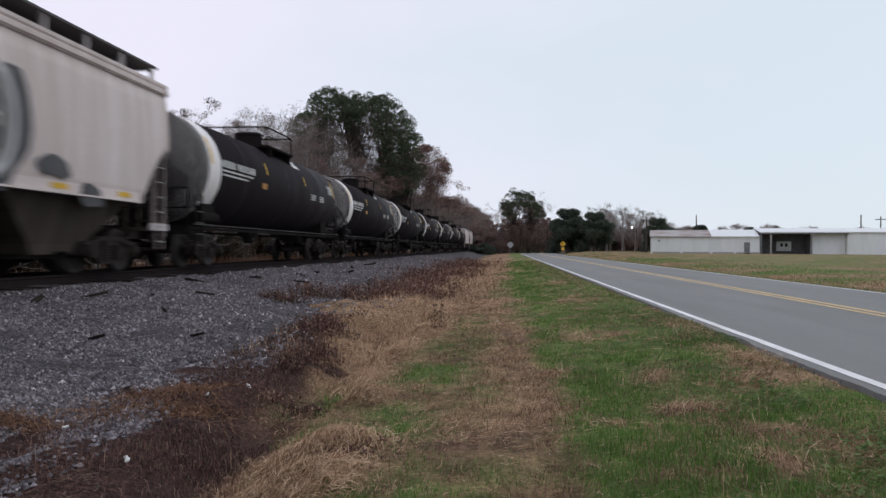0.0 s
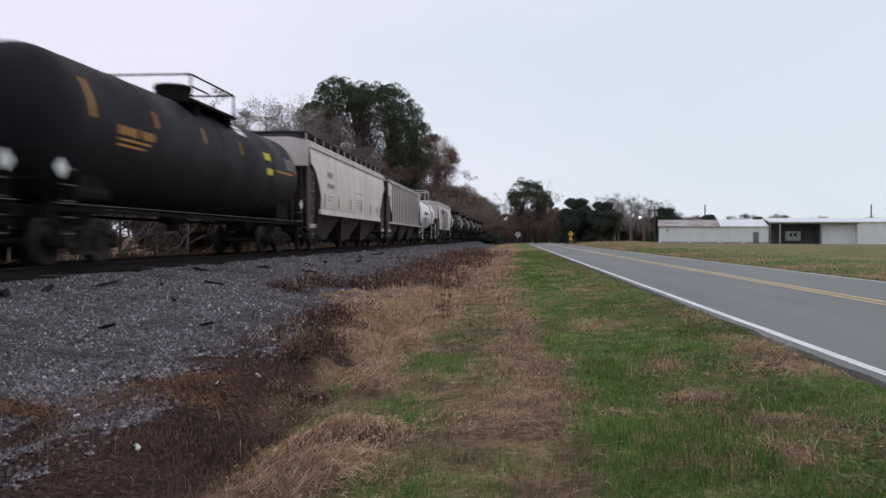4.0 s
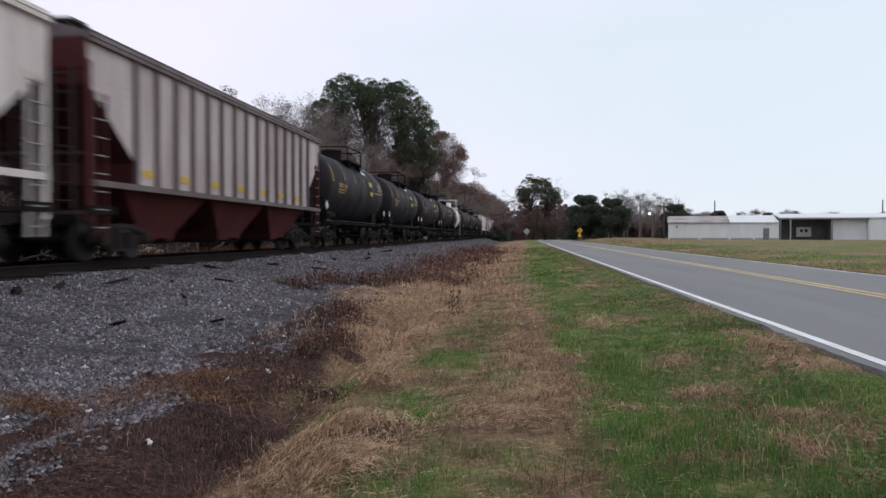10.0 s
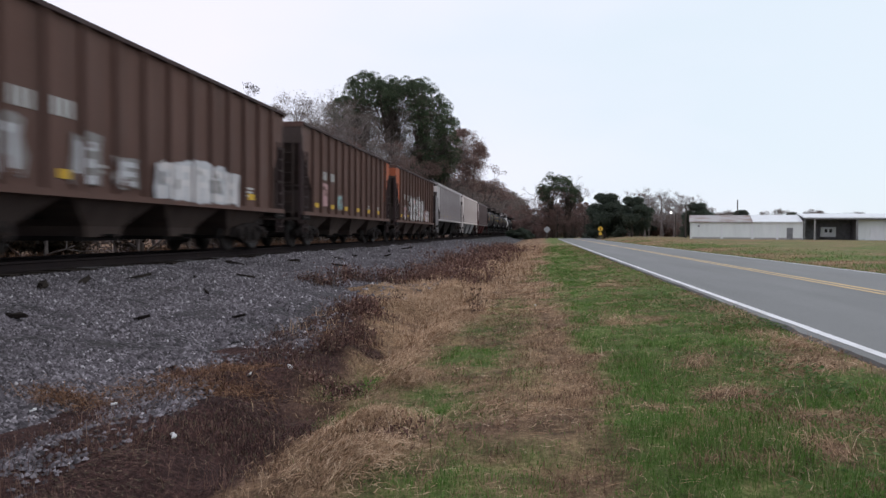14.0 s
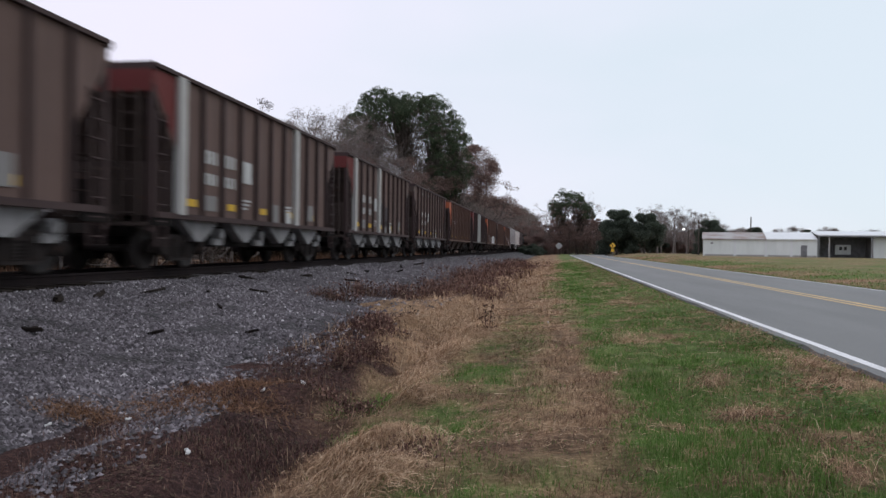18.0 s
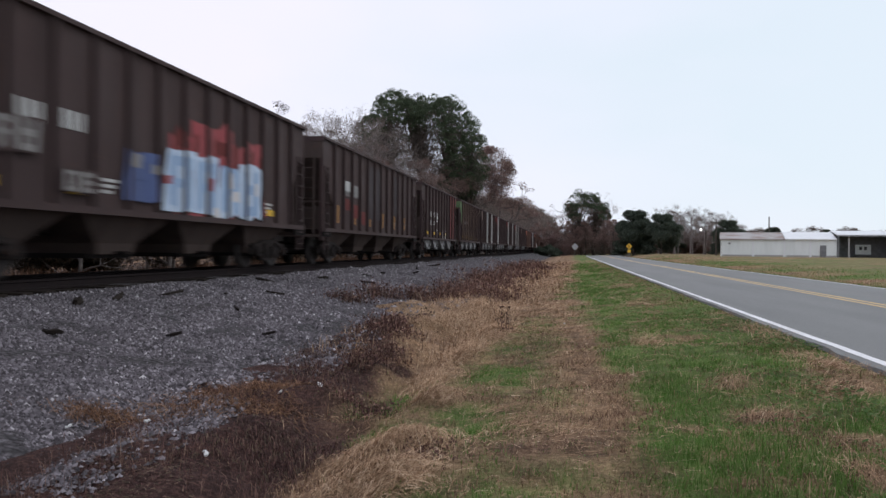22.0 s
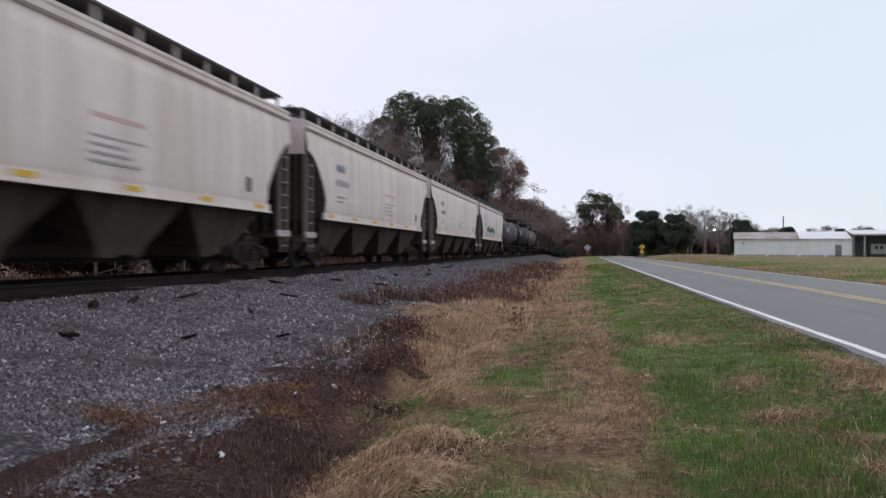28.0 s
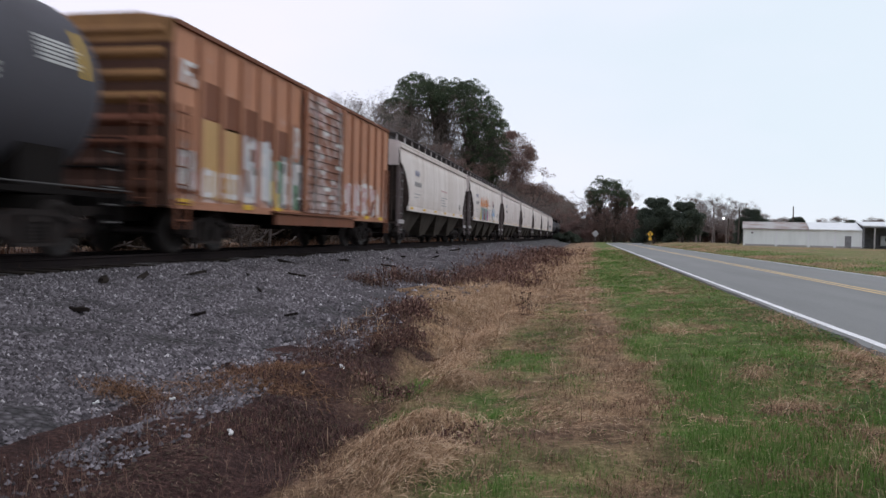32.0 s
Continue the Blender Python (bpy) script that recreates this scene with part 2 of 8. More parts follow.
M["white"] = mat_paint("white", (0.72, 0.72, 0.72), (0.35, 0.32, 0.3), 0.45, 0.0, 0.6)
M["mark_white"] = mat_paint("mark_white", (0.55, 0.55, 0.55), (0.2, 0.18, 0.17), 0.6, 0.0, 0.6)
M["mark_grey"] = mat_paint("mark_grey", (0.2, 0.19, 0.19), (0.3, 0.28, 0.27), 0.4, 0.0, 0.6)
M["mark_faint"] = mat_paint("mark_faint", (0.34, 0.32, 0.33), (0.42, 0.38, 0.37), 0.6, 0.0, 0.6)
M["mark_blue"] = mat_paint("mark_blue", (0.3, 0.3, 0.42), (0.42, 0.4, 0.44), 0.6, 0.0, 0.6)
M["mark_red"] = mat_paint("mark_red", (0.55, 0.36, 0.36), (0.5, 0.4, 0.38), 0.6, 0.0, 0.6)
M["post_dark"] = mat_paint("post_dark", (0.19, 0.15, 0.15), (0.08, 0.06, 0.058), 0.8, 0.3, 0.65)
M["yellow"] = mat_paint("yellow", (0.68, 0.42, 0.05), (0.3, 0.2, 0.08), 0.4, 0.0, 0.6)
M["lemon"] = mat_paint("lemon", (0.62, 0.52, 0.06), (0.3, 0.25, 0.1), 0.4, 0.0, 0.6)
M["gold"] = mat_paint("gold", (0.46, 0.23, 0.07), (0.2, 0.11, 0.05), 0.5, 0.0, 0.6)
M["ink"] = mat_paint("ink", (0.03, 0.03, 0.032), (0.12, 0.11, 0.11), 0.4, 0.0, 0.6)
M["spray_black"] = mat_paint("spray_black", (0.06, 0.062, 0.07), (0.16, 0.155, 0.16), 0.6, 0.0, 0.7)
M["spray_silver"] = mat_paint("spray_silver", (0.5, 0.5, 0.53), (0.32, 0.31, 0.33), 0.5, 0.0, 0.55)
M["spray_white"] = mat_paint("spray_white", (0.66, 0.63, 0.64), (0.36, 0.32, 0.32), 0.6, 0.0, 0.7)
M["spray_pink"] = mat_paint("spray_pink", (0.5, 0.3, 0.3), (0.3, 0.2, 0.2), 0.5, 0.0, 0.7)
M["spray_red"] = mat_paint("spray_red", (0.34, 0.075, 0.085), (0.22, 0.1, 0.1), 0.6, 0.0, 0.7)
M["spray_blue"] = mat_paint("spray_blue", (0.3, 0.42, 0.62), (0.25, 0.3, 0.42), 0.5, 0.0, 0.7)
M["spray_pale"] = mat_paint("spray_pale", (0.5, 0.6, 0.74), (0.36, 0.4, 0.5), 0.5, 0.0, 0.7)
M["spray_navy"] = mat_paint("spray_navy", (0.08, 0.11, 0.25), (0.1, 0.11, 0.16), 0.5, 0.0, 0.7)
M["spray_green"] = mat_paint("spray_green", (0.14, 0.26, 0.17), (0.15, 0.2, 0.14), 0.5, 0.0, 0.7)
M["spray_teal"] = mat_paint("spray_teal", (0.22, 0.4, 0.4), (0.25, 0.3, 0.3), 0.5, 0.0, 0.7)
M["spray_orange"] = mat_paint("spray_orange", (0.72, 0.27, 0.1), (0.5, 0.3, 0.18), 0.4, 0.0, 0.7)
M["spray_magenta"] = mat_paint("spray_magenta", (0.45, 0.1, 0.3), (0.4, 0.2, 0.3), 0.4, 0.0, 0.7)
M["spray_yellow"] = mat_paint("spray_yellow", (0.6, 0.5, 0.14), (0.4, 0.36, 0.2), 0.4, 0.0, 0.7)
M["rail"] = mat_paint("rail", (0.021, 0.017, 0.018), (0.03, 0.022, 0.021), 0.6, 0.1, 0.9, 0.03)
M["tie"] = mat_paint("tie", (0.022, 0.018, 0.016), (0.04, 0.032, 0.028), 0.7, 0.0, 0.95, 0.03)
M["bark"] = mat_speckle("bark", (0.05, 0.04, 0.034), (0.12, 0.1, 0.085), 6, 0.95, 0, 0.5, None, 6.0, (3, 3, 0.6))
M["twig"] = mat_speckle("twig", (0.15, 0.127, 0.12), (0.29, 0.25, 0.24), 3, 0.95, 0, 0.0)
M["needles"] = mat_island("needles", [(0.0, (0.056, 0.078, 0.05)), (0.55, (0.092, 0.12, 0.07)), (1.0, (0.13, 0.158, 0.095))], 0.85, 0.45)
M["dark_needles"] = mat_island("dark_needles", [(0.0, (0.06, 0.076, 0.062)), (1.0, (0.125, 0.15, 0.11))], 0.85, 0.45)
M["shade_leaves"] = mat_island("shade_leaves", [(0.0, (0.04, 0.032, 0.026)), (0.6, (0.07, 0.058, 0.044)), (1.0, (0.13, 0.09, 0.065))], 0.85, 0.45)
M["dead_leaves"] = mat_island("dead_leaves", [(0.0, (0.16, 0.1, 0.09)), (0.6, (0.26, 0.175, 0.155)), (1.0, (0.37, 0.265, 0.23))], 0.85, 0.45)
M["grey_leaves"] = mat_island("grey_leaves", [(0.0, (0.12, 0.094, 0.084)), (0.6, (0.2, 0.16, 0.142)), (1.0, (0.3, 0.245, 0.215))], 0.85, 0.45)

# ---- mesh helpers ----
def mesh_of(bm, name, material, smooth=False):
    me = bpy.data.meshes.new(name)
    bm.to_mesh(me)
    bm.free()
    for m in (material if isinstance(material, (list, tuple)) else [material]):
        me.materials.append(m)
    if smooth:
        me.shade_smooth()
    return me


def part(name, bm, material, parent, label="", smooth=False):
    me = bm if isinstance(bm, bpy.types.Mesh) else mesh_of(bm, name, material, smooth)
    ob = new(name, me)
    ob.parent = parent
    if label:
        tagged(ob, label)
    return ob


def raw_mesh(name, verts, faces, materials, smooth=False):
    me = bpy.data.meshes.new(name)
    me.from_pydata(verts, [], faces)
    for m in (materials if isinstance(materials, (list, tuple)) else [materials]):
        me.materials.append(m)
    if smooth:
        me.shade_smooth()
    return me


def box(bm, cx, cy, cz, sx, sy, sz):
    hx, hy, hz = sx / 2, sy / 2, sz / 2
    v = [bm.verts.new((cx + a * hx, cy + b * hy, cz + c * hz)) for c in (-1, 1) for b in (-1, 1) for a in (-1, 1)]
    for q in ((0, 2, 3, 1), (4, 5, 7, 6), (0, 1, 5, 4), (2, 6, 7, 3), (0, 4, 6, 2), (1, 3, 7, 5)):
        bm.faces.new([v[i] for i in q])


def tube(bm, p0, p1, r0, r1=None, n=8, caps=True):
    p0, p1 = Vector(p0), Vector(p1)
    r1 = r0 if r1 is None else r1
    d = (p1 - p0).normalized()
    u = d.orthogonal().normalized()
    w = d.cross(u)
    rings = []
    for p, r in ((p0, r0), (p1, r1)):
        rings.append([bm.verts.new(p + r * (math.cos(2 * math.pi * i / n) * u + math.sin(2 * math.pi * i / n) * w)) for i in range(n)])
    for i in range(n):
        j = (i + 1) % n
        bm.faces.new((rings[0][i], rings[0][j], rings[1][j], rings[1][i]))
    if caps:
        bm.faces.new(rings[0][::-1])
        bm.faces.new(rings[1])


def pipe(bm, pts, r, n=6):
    for a, b in zip(pts, pts[1:]):
        tube(bm, a, b, r, r, n)


def loft(bm, rings, closed=True, caps=True):
    rr = [[bm.verts.new(p) for p in ring] for ring in rings]
    n = len(rr[0])
    for a, b in zip(rr, rr[1:]):
        for i in range(n if closed else n - 1):
            j = (i + 1) % n
            bm.faces.new((a[i], a[j], b[j], b[i]))
    if caps and closed:
        bm.faces.new(rr[0][::-1])
        bm.faces.new(rr[-1])


def slab_x(bm, outline, x0, x1):
    """A plate whose outline lies in the y-z plane, between two x."""
    a = [bm.verts.new((x0, y, z)) for y, z in outline]
    b = [bm.verts.new((x1, y, z)) for y, z in outline]
    n = len(a)
    for i in range(n):
        j = (i + 1) % n
        bm.faces.new((a[i], a[j], b[j], b[i]))
    bm.faces.new(a[::-1])
    bm.faces.new(b)


def fix(bm):
    bmesh.ops.recalc_face_normals(bm, faces=bm.faces[:])
    return bm


# ---- the lie of the land ----
TRACK_X, RAIL_Z = -9.3, 0.55
GROUND = [(-3000, 1.0), (-120, 0.2), (-40, 0.0), (-22, -0.15), (-15, -0.3), (-12.5, -0.3), (-4.4, -0.3), (-3.2, -0.28), (-2.5, -0.26), (-2.2, -0.33), (-1.95, -0.45), (-1.6, -0.42),
          (-1.3, -0.32), (-0.5, -0.24), (0.8, -0.14), (2.2, -0.06), (2.75, -0.035), (3.0, -0.06), (9.2, -0.04), (9.75, -0.01), (10.6, -0.12), (12.2, -0.3),
          (14.0, -0.22), (18, -0.15), (60, -0.1), (3000, 1.0)]
GX = np.array([p[0] for p in GROUND])
GZ = np.array([p[1] for p in GROUND])


def vnoise(x, y, s, seed=0.0):
    """Smooth value noise on arrays, about -1 to 1."""
    x, y = np.asarray(x) / s + 31.7 * seed, np.asarray(y) / s + 17.3 * seed
    xi, yi = np.floor(x), np.floor(y)
    fx, fy = x - xi, y - yi
    fx, fy = fx * fx * (3 - 2 * fx), fy * fy * (3 - 2 * fy)

    def h(a, b):
        v = np.sin(a * 127.1 + b * 311.7) * 43758.5453
        return (v - np.floor(v)) * 2 - 1
    return (h(xi, yi) * (1 - fx) + h(xi + 1, yi) * fx) * (1 - fy) + (h(xi, yi + 1) * (1 - fx) + h(xi + 1, yi + 1) * fx) * fy


# straw mounds: x, y, half widths, height
MOUNDS = [(-1.08, 4.25, 0.27, 0.34, 0.12), (-1.12, 5.1, 0.36, 0.17, 0.1), (-1.2, 6.9, 0.26, 0.3, 0.09), (-1.55, 8.8, 0.22, 0.6, 0.09), (-1.45, 10.4, 0.3, 0.8, 0.09), (-2.4, 13.2, 0.7, 0.6, 0.12),
          (-1.35, 12.8, 0.4, 1.2, 0.09), (-1.9, 18.5, 0.5, 1.5, 0.12), (-1.9, 15.5, 0.5, 1.2, 0.08)]
# humps of dead weeds at the foot of the stones
HUMPS = [(-2.29, 6.95, 0.26, 0.2, 0.1), (-2.12, 8.6, 0.3, 0.35, 0.14), (-1.75, 6.25, 0.3, 0.13, 0.09), (-2.75, 11.4, 0.4, 0.5, 0.16), (-3.6, 16.8, 0.7, 1.0, 0.18), (-2.1, 4.3, 0.5, 0.3, 0.05)]
# green patches in the straw: x, y, half widths, share
GREENS = [(-1.75, 7.15, 0.3, 0.8, 1.5), (-0.72, 8.3, 0.42, 1.1, 1.2), (-0.9, 6.1, 0.36, 0.7, 1.3), (-0.7, 5.5, 0.3, 0.45, 1.3), (-0.55, 4.1, 0.42, 0.5, 1.1), (-1.6, 5.75, 0.2, 0.3, 0.9), (-0.5, 3.3, 0.5, 0.5, 0.9),
          (-0.35, 10.5, 0.3, 1.0, 0.6), (-2.9, 4.5, 0.35, 0.25, 0.5), (0.93, 4.6, 0.5, 0.6, 1.3), (0.92, 7.5, 0.35, 0.9, 1.2), (-0.15, 6.9, 0.25, 0.8, 0.5), (0.05, 4.4, 0.25, 0.4, 0.45), (-0.95, 10.4, 0.3, 1.3, 0.7), (-0.6, 13.5, 0.4, 2.0, 0.6)]
# straw mats in the green: x, y, half widths, share
MATS = [(1.46, 6.0, 0.26, 0.22, 1.2), (1.55, 4.37, 0.17, 0.2, 1.2), (1.4, 7.2, 0.2, 0.3, 0.5), (2.55, 8.4, 0.25, 0.7, 0.6), (2.2, 6.9, 0.3, 0.3, 0.5), (1.0, 10.5, 0.2, 0.7, 0.3), (2.7, 11.5, 0.25, 1.2, 0.5)]


def ellipses(x, y, rows):
    out = 0.0
    for cx, cy, rx, ry, k in rows:
        out = out + k * np.exp(-((x - cx) / rx) ** 2 - ((y - cy) / ry) ** 2)
    return out


def ground_z(x, y):
    x, y = np.asarray(x, float), np.asarray(y, float)
    z = np.interp(x, GX, GZ)
    rough = np.where((np.abs(x - 6.2) > 3.6) & (x > -30) & (x < 40), 1.0, 0.0) * np.clip((120 - np.abs(y)) / 60, 0, 1)
    z = z + 0.0046 * np.clip(np.minimum(y, 150) - 25, 0, None) * np.clip((x - 11) / 5, 0, 1) * np.clip((200 - x) / 60, 0, 1)
    near_road = np.clip((np.abs(x - 6.2) - 3.4) / 1.5, 0, 1)
    return z + rough * near_road * (0.04 * vnoise(x, y, 1.7, 1) + 0.03 * vnoise(x, y, 0.55, 2) + 0.025 * vnoise(x, y, 0.24, 21)) + ellipses(x, y, MOUNDS) + ellipses(x, y, HUMPS)


def cover(x, y):
    """Shares of green, straw and red-brown litter on the verge."""
    x, y = np.asarray(x, float), np.asarray(y, float)
    n1, n2, n3 = vnoise(x, y, 1.5, 3), vnoise(x, y, 0.45, 4), vnoise(x, y, 4.0, 5)
    n4 = vnoise(x, y, 0.18, 6)
    edge = np.interp(y, [0, 3.4, 4.0, 4.8, 5.4, 6, 6.8, 7.6, 9, 11, 13, 15, 19, 30, 60, 120], [-1.1, -1.15, -1.4, -1.6, -1.45, -1.6, -1.7, -1.85, -1.95, -2.2, -3.1, -3.7, -3.7, -3.4, -2.6, -2.0])
    wild = np.clip((y - 8) / 10, 0, 1)
    litter = np.clip((edge - (x + (0.12 + 0.7 * wild) * n1 + (0.12 + 0.35 * wild) * n2 + 0.08 * n4)) / (0.22 + 0.3 * wild), 0, 1)
    litter = litter * (1 - wild * (1 - np.clip(0.5 + 1.3 * n2 + 0.8 * n1, 0, 1)))
    start = np.interp(y, [3, 4, 5, 6.5, 8.5, 10, 14, 27, 40, 90], [0.3, 0.32, 0.36, 0.46, 0.3, 0.15, 0.0, -0.35, -0.1, 0.3])
    green = np.clip((x + (0.16 + 0.35 * wild) * n1 + (0.16 + 0.3 * wild) * n2 + 0.1 * n4 + 0.35 * wild * n3 - start) / (0.3 + 0.5 * wild), 0, 1)
    ditch = np.clip(ellipses(x + 0.05 * n2, y, GREENS[:1]), 0, 1)
    green = np.clip(np.maximum(green, ellipses(x + 0.08 * n2 + 0.05 * n4, y + 0.1 * n2, GREENS) * np.clip(0.85 + 0.6 * n4 + 0.4 * n2, 0.2, 1.1)), 0, 1)
    dry = np.clip((n1 + 0.9 * n2 + 0.8 * n4 - 0.68 + 0.4 * np.clip(x - 1.1, 0, 1) - 0.1 * wild) * 1.8, 0, 1) * 0.75
    green = green * (1 - np.clip(dry + ellipses(x + 0.06 * n2, y, MATS), 0, 1))
    green = green * (1 - np.clip(8 * ellipses(x, y, MOUNDS), 0, 0.9))
    litter = litter * (1 - ditch)
    # first ellipse: dark dirt and the straw mound's shadow, coloured as litter
    litter = np.maximum(litter, 0.8 * np.clip(ellipses(x + 0.1 * n2, y + 0.1 * n4, [(-1.0, 4.85, 0.28, 0.14, 1.2), (-0.35, 5.0, 0.2, 0.2, 0.5)]), 0, 1))
    green = green * (1 - litter)
    far = np.clip((x - 9.5) / 1.0, 0, 1)
    field = np.clip(0.5 + 0.5 * n3 + 0.25 * n1, 0, 1) * np.interp(x, [9, 12, 14, 40], [0.75, 0.45, 1.1, 1.2]) * np.clip(1.2 - (y - 60) / 120, 0.6, 1)
    green = green * (1 - far) + far * field
    return green, np.clip(1 - green - litter, 0, 1), litter


def ground_material():
    m, nt, b = nodes_of("verge_soil")
    at = nt.nodes.new("ShaderNodeAttribute")
    at.attribute_name = "cover"
    sep = nt.nodes.new("ShaderNodeSeparateColor")
    nt.links.new(at.outputs["Color"], sep.inputs["Color"])
    f = noise_node(nt, 26.0, 8.0, None, 0.75)
    g = noise_node(nt, 3.2, 6.0, None, 0.65)
    green = ramp_node(nt, f, [(0.3, (0.058, 0.088, 0.025)), (0.5, (0.128, 0.178, 0.052)), (0.72, (0.245, 0.275, 0.11))])
    duff = noise_node(nt, 1.1, 6.0, None, 0.7)
    tan = ramp_node(nt, f, [(0.3, (0.12, 0.073, 0.044)), (0.5, (0.31, 0.2, 0.122)), (0.72, (0.56, 0.39, 0.25))])
    brown = ramp_node(nt, f, [(0.3, (0.07, 0.042, 0.028)), (0.5, (0.185, 0.112, 0.075)), (0.72, (0.36, 0.235, 0.155))])
    straw = mix_node(nt, ramp_node(nt, duff, [(0.36, (0, 0, 0)), (0.52, (1, 1, 1))]), brown, tan)
    litter = ramp_node(nt, f, [(0.3, (0.02, 0.0115, 0.011)), (0.5, (0.062, 0.033, 0.03)), (0.74, (0.16, 0.092, 0.076))])
    c = mix_node(nt, sep.outputs["Red"], straw, green)
    c = mix_node(nt, sep.outputs["Blue"], c, litter)
    v = ramp_node(nt, g, [(0.32, (0.5, 0.5, 0.5)), (0.68, (1.3, 1.28, 1.25))])
    c = mix_node(nt, 1.0, c, v, "MULTIPLY")
    nt.links.new(c, b.inputs["Base Color"])
    b.inputs["Roughness"].default_value = 0.95
    b.inputs["Specular IOR Level"].default_value = 0.15
    bump(nt, b, f, 0.8, 0.06)
    return m


def build_ground():
    xs = np.concatenate([[-3000, -1200, -500, -250, -120, -80, -60], np.arange(-45, -14, 3.0), np.arange(-14, -4, 1.0), np.arange(-4, 3.2, 0.075),
                         np.arange(3.5, 9.6, 1.0), np.arange(9.6, 15, 0.35), np.arange(15, 40, 1.5), [45, 60, 80, 110, 150, 250, 500, 1200, 3000]])
    ys = np.concatenate([[-1200, -400, -150, -60, -25, -10, -4, 0], np.arange(1, 2.5, 0.25), np.arange(2.5, 10, 0.075), np.arange(10, 20, 0.16), np.arange(20, 45, 0.5), np.arange(45, 130, 2.5),
                         [135, 150, 170, 200, 250, 320, 420, 600, 1000, 2000, 4500]])
    X, Y = np.meshgrid(xs, ys)
    Z = ground_z(X, Y)
    nx, ny = len(xs), len(ys)
    verts = np.stack([X, Y, Z], -1).reshape(-1, 3)
    faces = [(j * nx + i, j * nx + i + 1, (j + 1) * nx + i + 1, (j + 1) * nx + i) for j in range(ny - 1) for i in range(nx - 1)]
    me = raw_mesh("ground", verts.tolist(), faces, ground_material(), True)
    g, s, l = cover(X.ravel(), Y.ravel())
    ca = me.color_attributes.new("cover", "FLOAT_COLOR", "POINT")
    ca.data.foreach_set("color", np.stack([g, s, l, np.ones_like(g)], -1).astype(np.float32).ravel())
    return tagged(new("ground", me), "grassy verge and field with straw, green grass and brown litter", "ground", kind="structure")


build_ground()

# ---- road ----
def asphalt():
    m, nt, b = nodes_of("asphalt")
    f = noise_node(nt, 60.0, 6.0, None, 0.8)
    g = noise_node(nt, 0.8, 5.0, (1.0, 0.12, 1.0))
    c = ramp_node(nt, f, [(0.3, (0.128, 0.13, 0.126)), (0.7, (0.2, 0.202, 0.196))])
    v = ramp_node(nt, g, [(0.3, (0.86, 0.86, 0.86)), (0.7, (1.12, 1.12, 1.12))])
    c = mix_node(nt, 1.0, c, v, "MULTIPLY")
    nt.links.new(c, b.inputs["Base Color"])
    b.inputs["Roughness"].default_value = 0.75
    bump(nt, b, f, 0.25, 0.01)
    return m


def road_mid(y):
    """The road's middle: straight, then a bend to the right far ahead."""
    return 6.22 + (max(0.0, y - 150.0) ** 2) / 160.0


def road_strip(name, offsets, ys, material, lift=0.0, wobble=0.0, label="", thick=0.0):
    verts, faces = [], []
    for k, y in enumerate(ys):
        for i, o in enumerate(offsets):
            z = 0.045 * (1 - (o / 3.15) ** 2) + 0.012 * max(0.0, o) + lift if abs(o) < 3.3 else -0.012 + 0.012 * max(0.0, o) + lift
            w = wobble * float(vnoise(y, o, 0.9, 6) + 0.5 * vnoise(y, o, 0.25, 7)) if i in (0, len(offsets) - 1) else 0.0
            verts.append((road_mid(y) + o + w, y, z))
    n = len(offsets)
    for k in range(len(ys) - 1):
        for i in range(n - 1):
            a = k * n + i
            faces.append((a, a + 1, a + n + 1, a + n))
    if thick:
        # the broken edge of the asphalt has a face of its own
        base = len(verts)
        for k, y in enumerate(ys):
            x, yy, z = verts[k * n]
            verts.append((x - 0.02, yy, z - thick))
        for k in range(len(ys) - 1):
            faces.append((base + k, k * n, (k + 1) * n, base + k + 1))
    return raw_mesh(name, verts, faces, material)


ROAD_Y = list(np.arange(-30, 1, 3.0)) + list(np.arange(1, 40, 0.25)) + list(np.arange(40, 150, 2.5)) + list(np.arange(150, 240, 6.0))
road = tagged(new("road", road_strip("road", (-3.28, -3.12, -2.4, -1.6, -0.8, 0, 0.8, 1.6, 2.4, 3.15, 3.38), ROAD_Y, asphalt(), 0, 0.035, thick=0.08)),
              "grey asphalt two-lane country road", "road", kind="structure")
M["line_white"] = mat_speckle("line_white", (0.72, 0.72, 0.73), (0.86, 0.86, 0.86), 14, 0.7, 0, 0.1, (0.6, 0.6, 0.59))
M["line_yellow"] = mat_speckle("line_yellow", (0.62, 0.42, 0.17), (0.7, 0.5, 0.24), 14, 0.7, 0, 0.1, (0.5, 0.37, 0.2))
for nm, a, b, mt, tx in (("edge_line", -3.17, -3.06, "line_white", "worn white edge line on asphalt"), ("edge_line", 3.06, 3.15, "line_white", "worn white edge line on asphalt"),
                         ("centre_line", -0.185, -0.07, "line_yellow", "worn double yellow centre line"), ("centre_line", 0.07, 0.185, "line_yellow", "worn double yellow centre line")):
    part(nm, road_strip(nm, (a, (a + b) / 2, b), ROAD_Y, M[mt], 0.004, 0.008), None, road, tx)


# ---- track bed ----
def ballast_z(x):
    """Height of the stone bed across the track."""
    u = np.abs(np.asarray(x) - TRACK_X)
    near = np.interp(u, [0, 1.45, 1.6, 2.1, 2.9, 4.2, 5.2, 5.6, 6.0, 6.9], [0.36, 0.36, 0.31, 0.27, 0.14, -0.04, -0.2, -0.27, -0.4, -0.6])
    back = np.interp(u, [0, 1.7, 2.1, 4.2, 5.2], [0.36, 0.36, 0.33, -0.25, -0.5])
    return np.where(np.asarray(x) > TRACK_X, near, back)


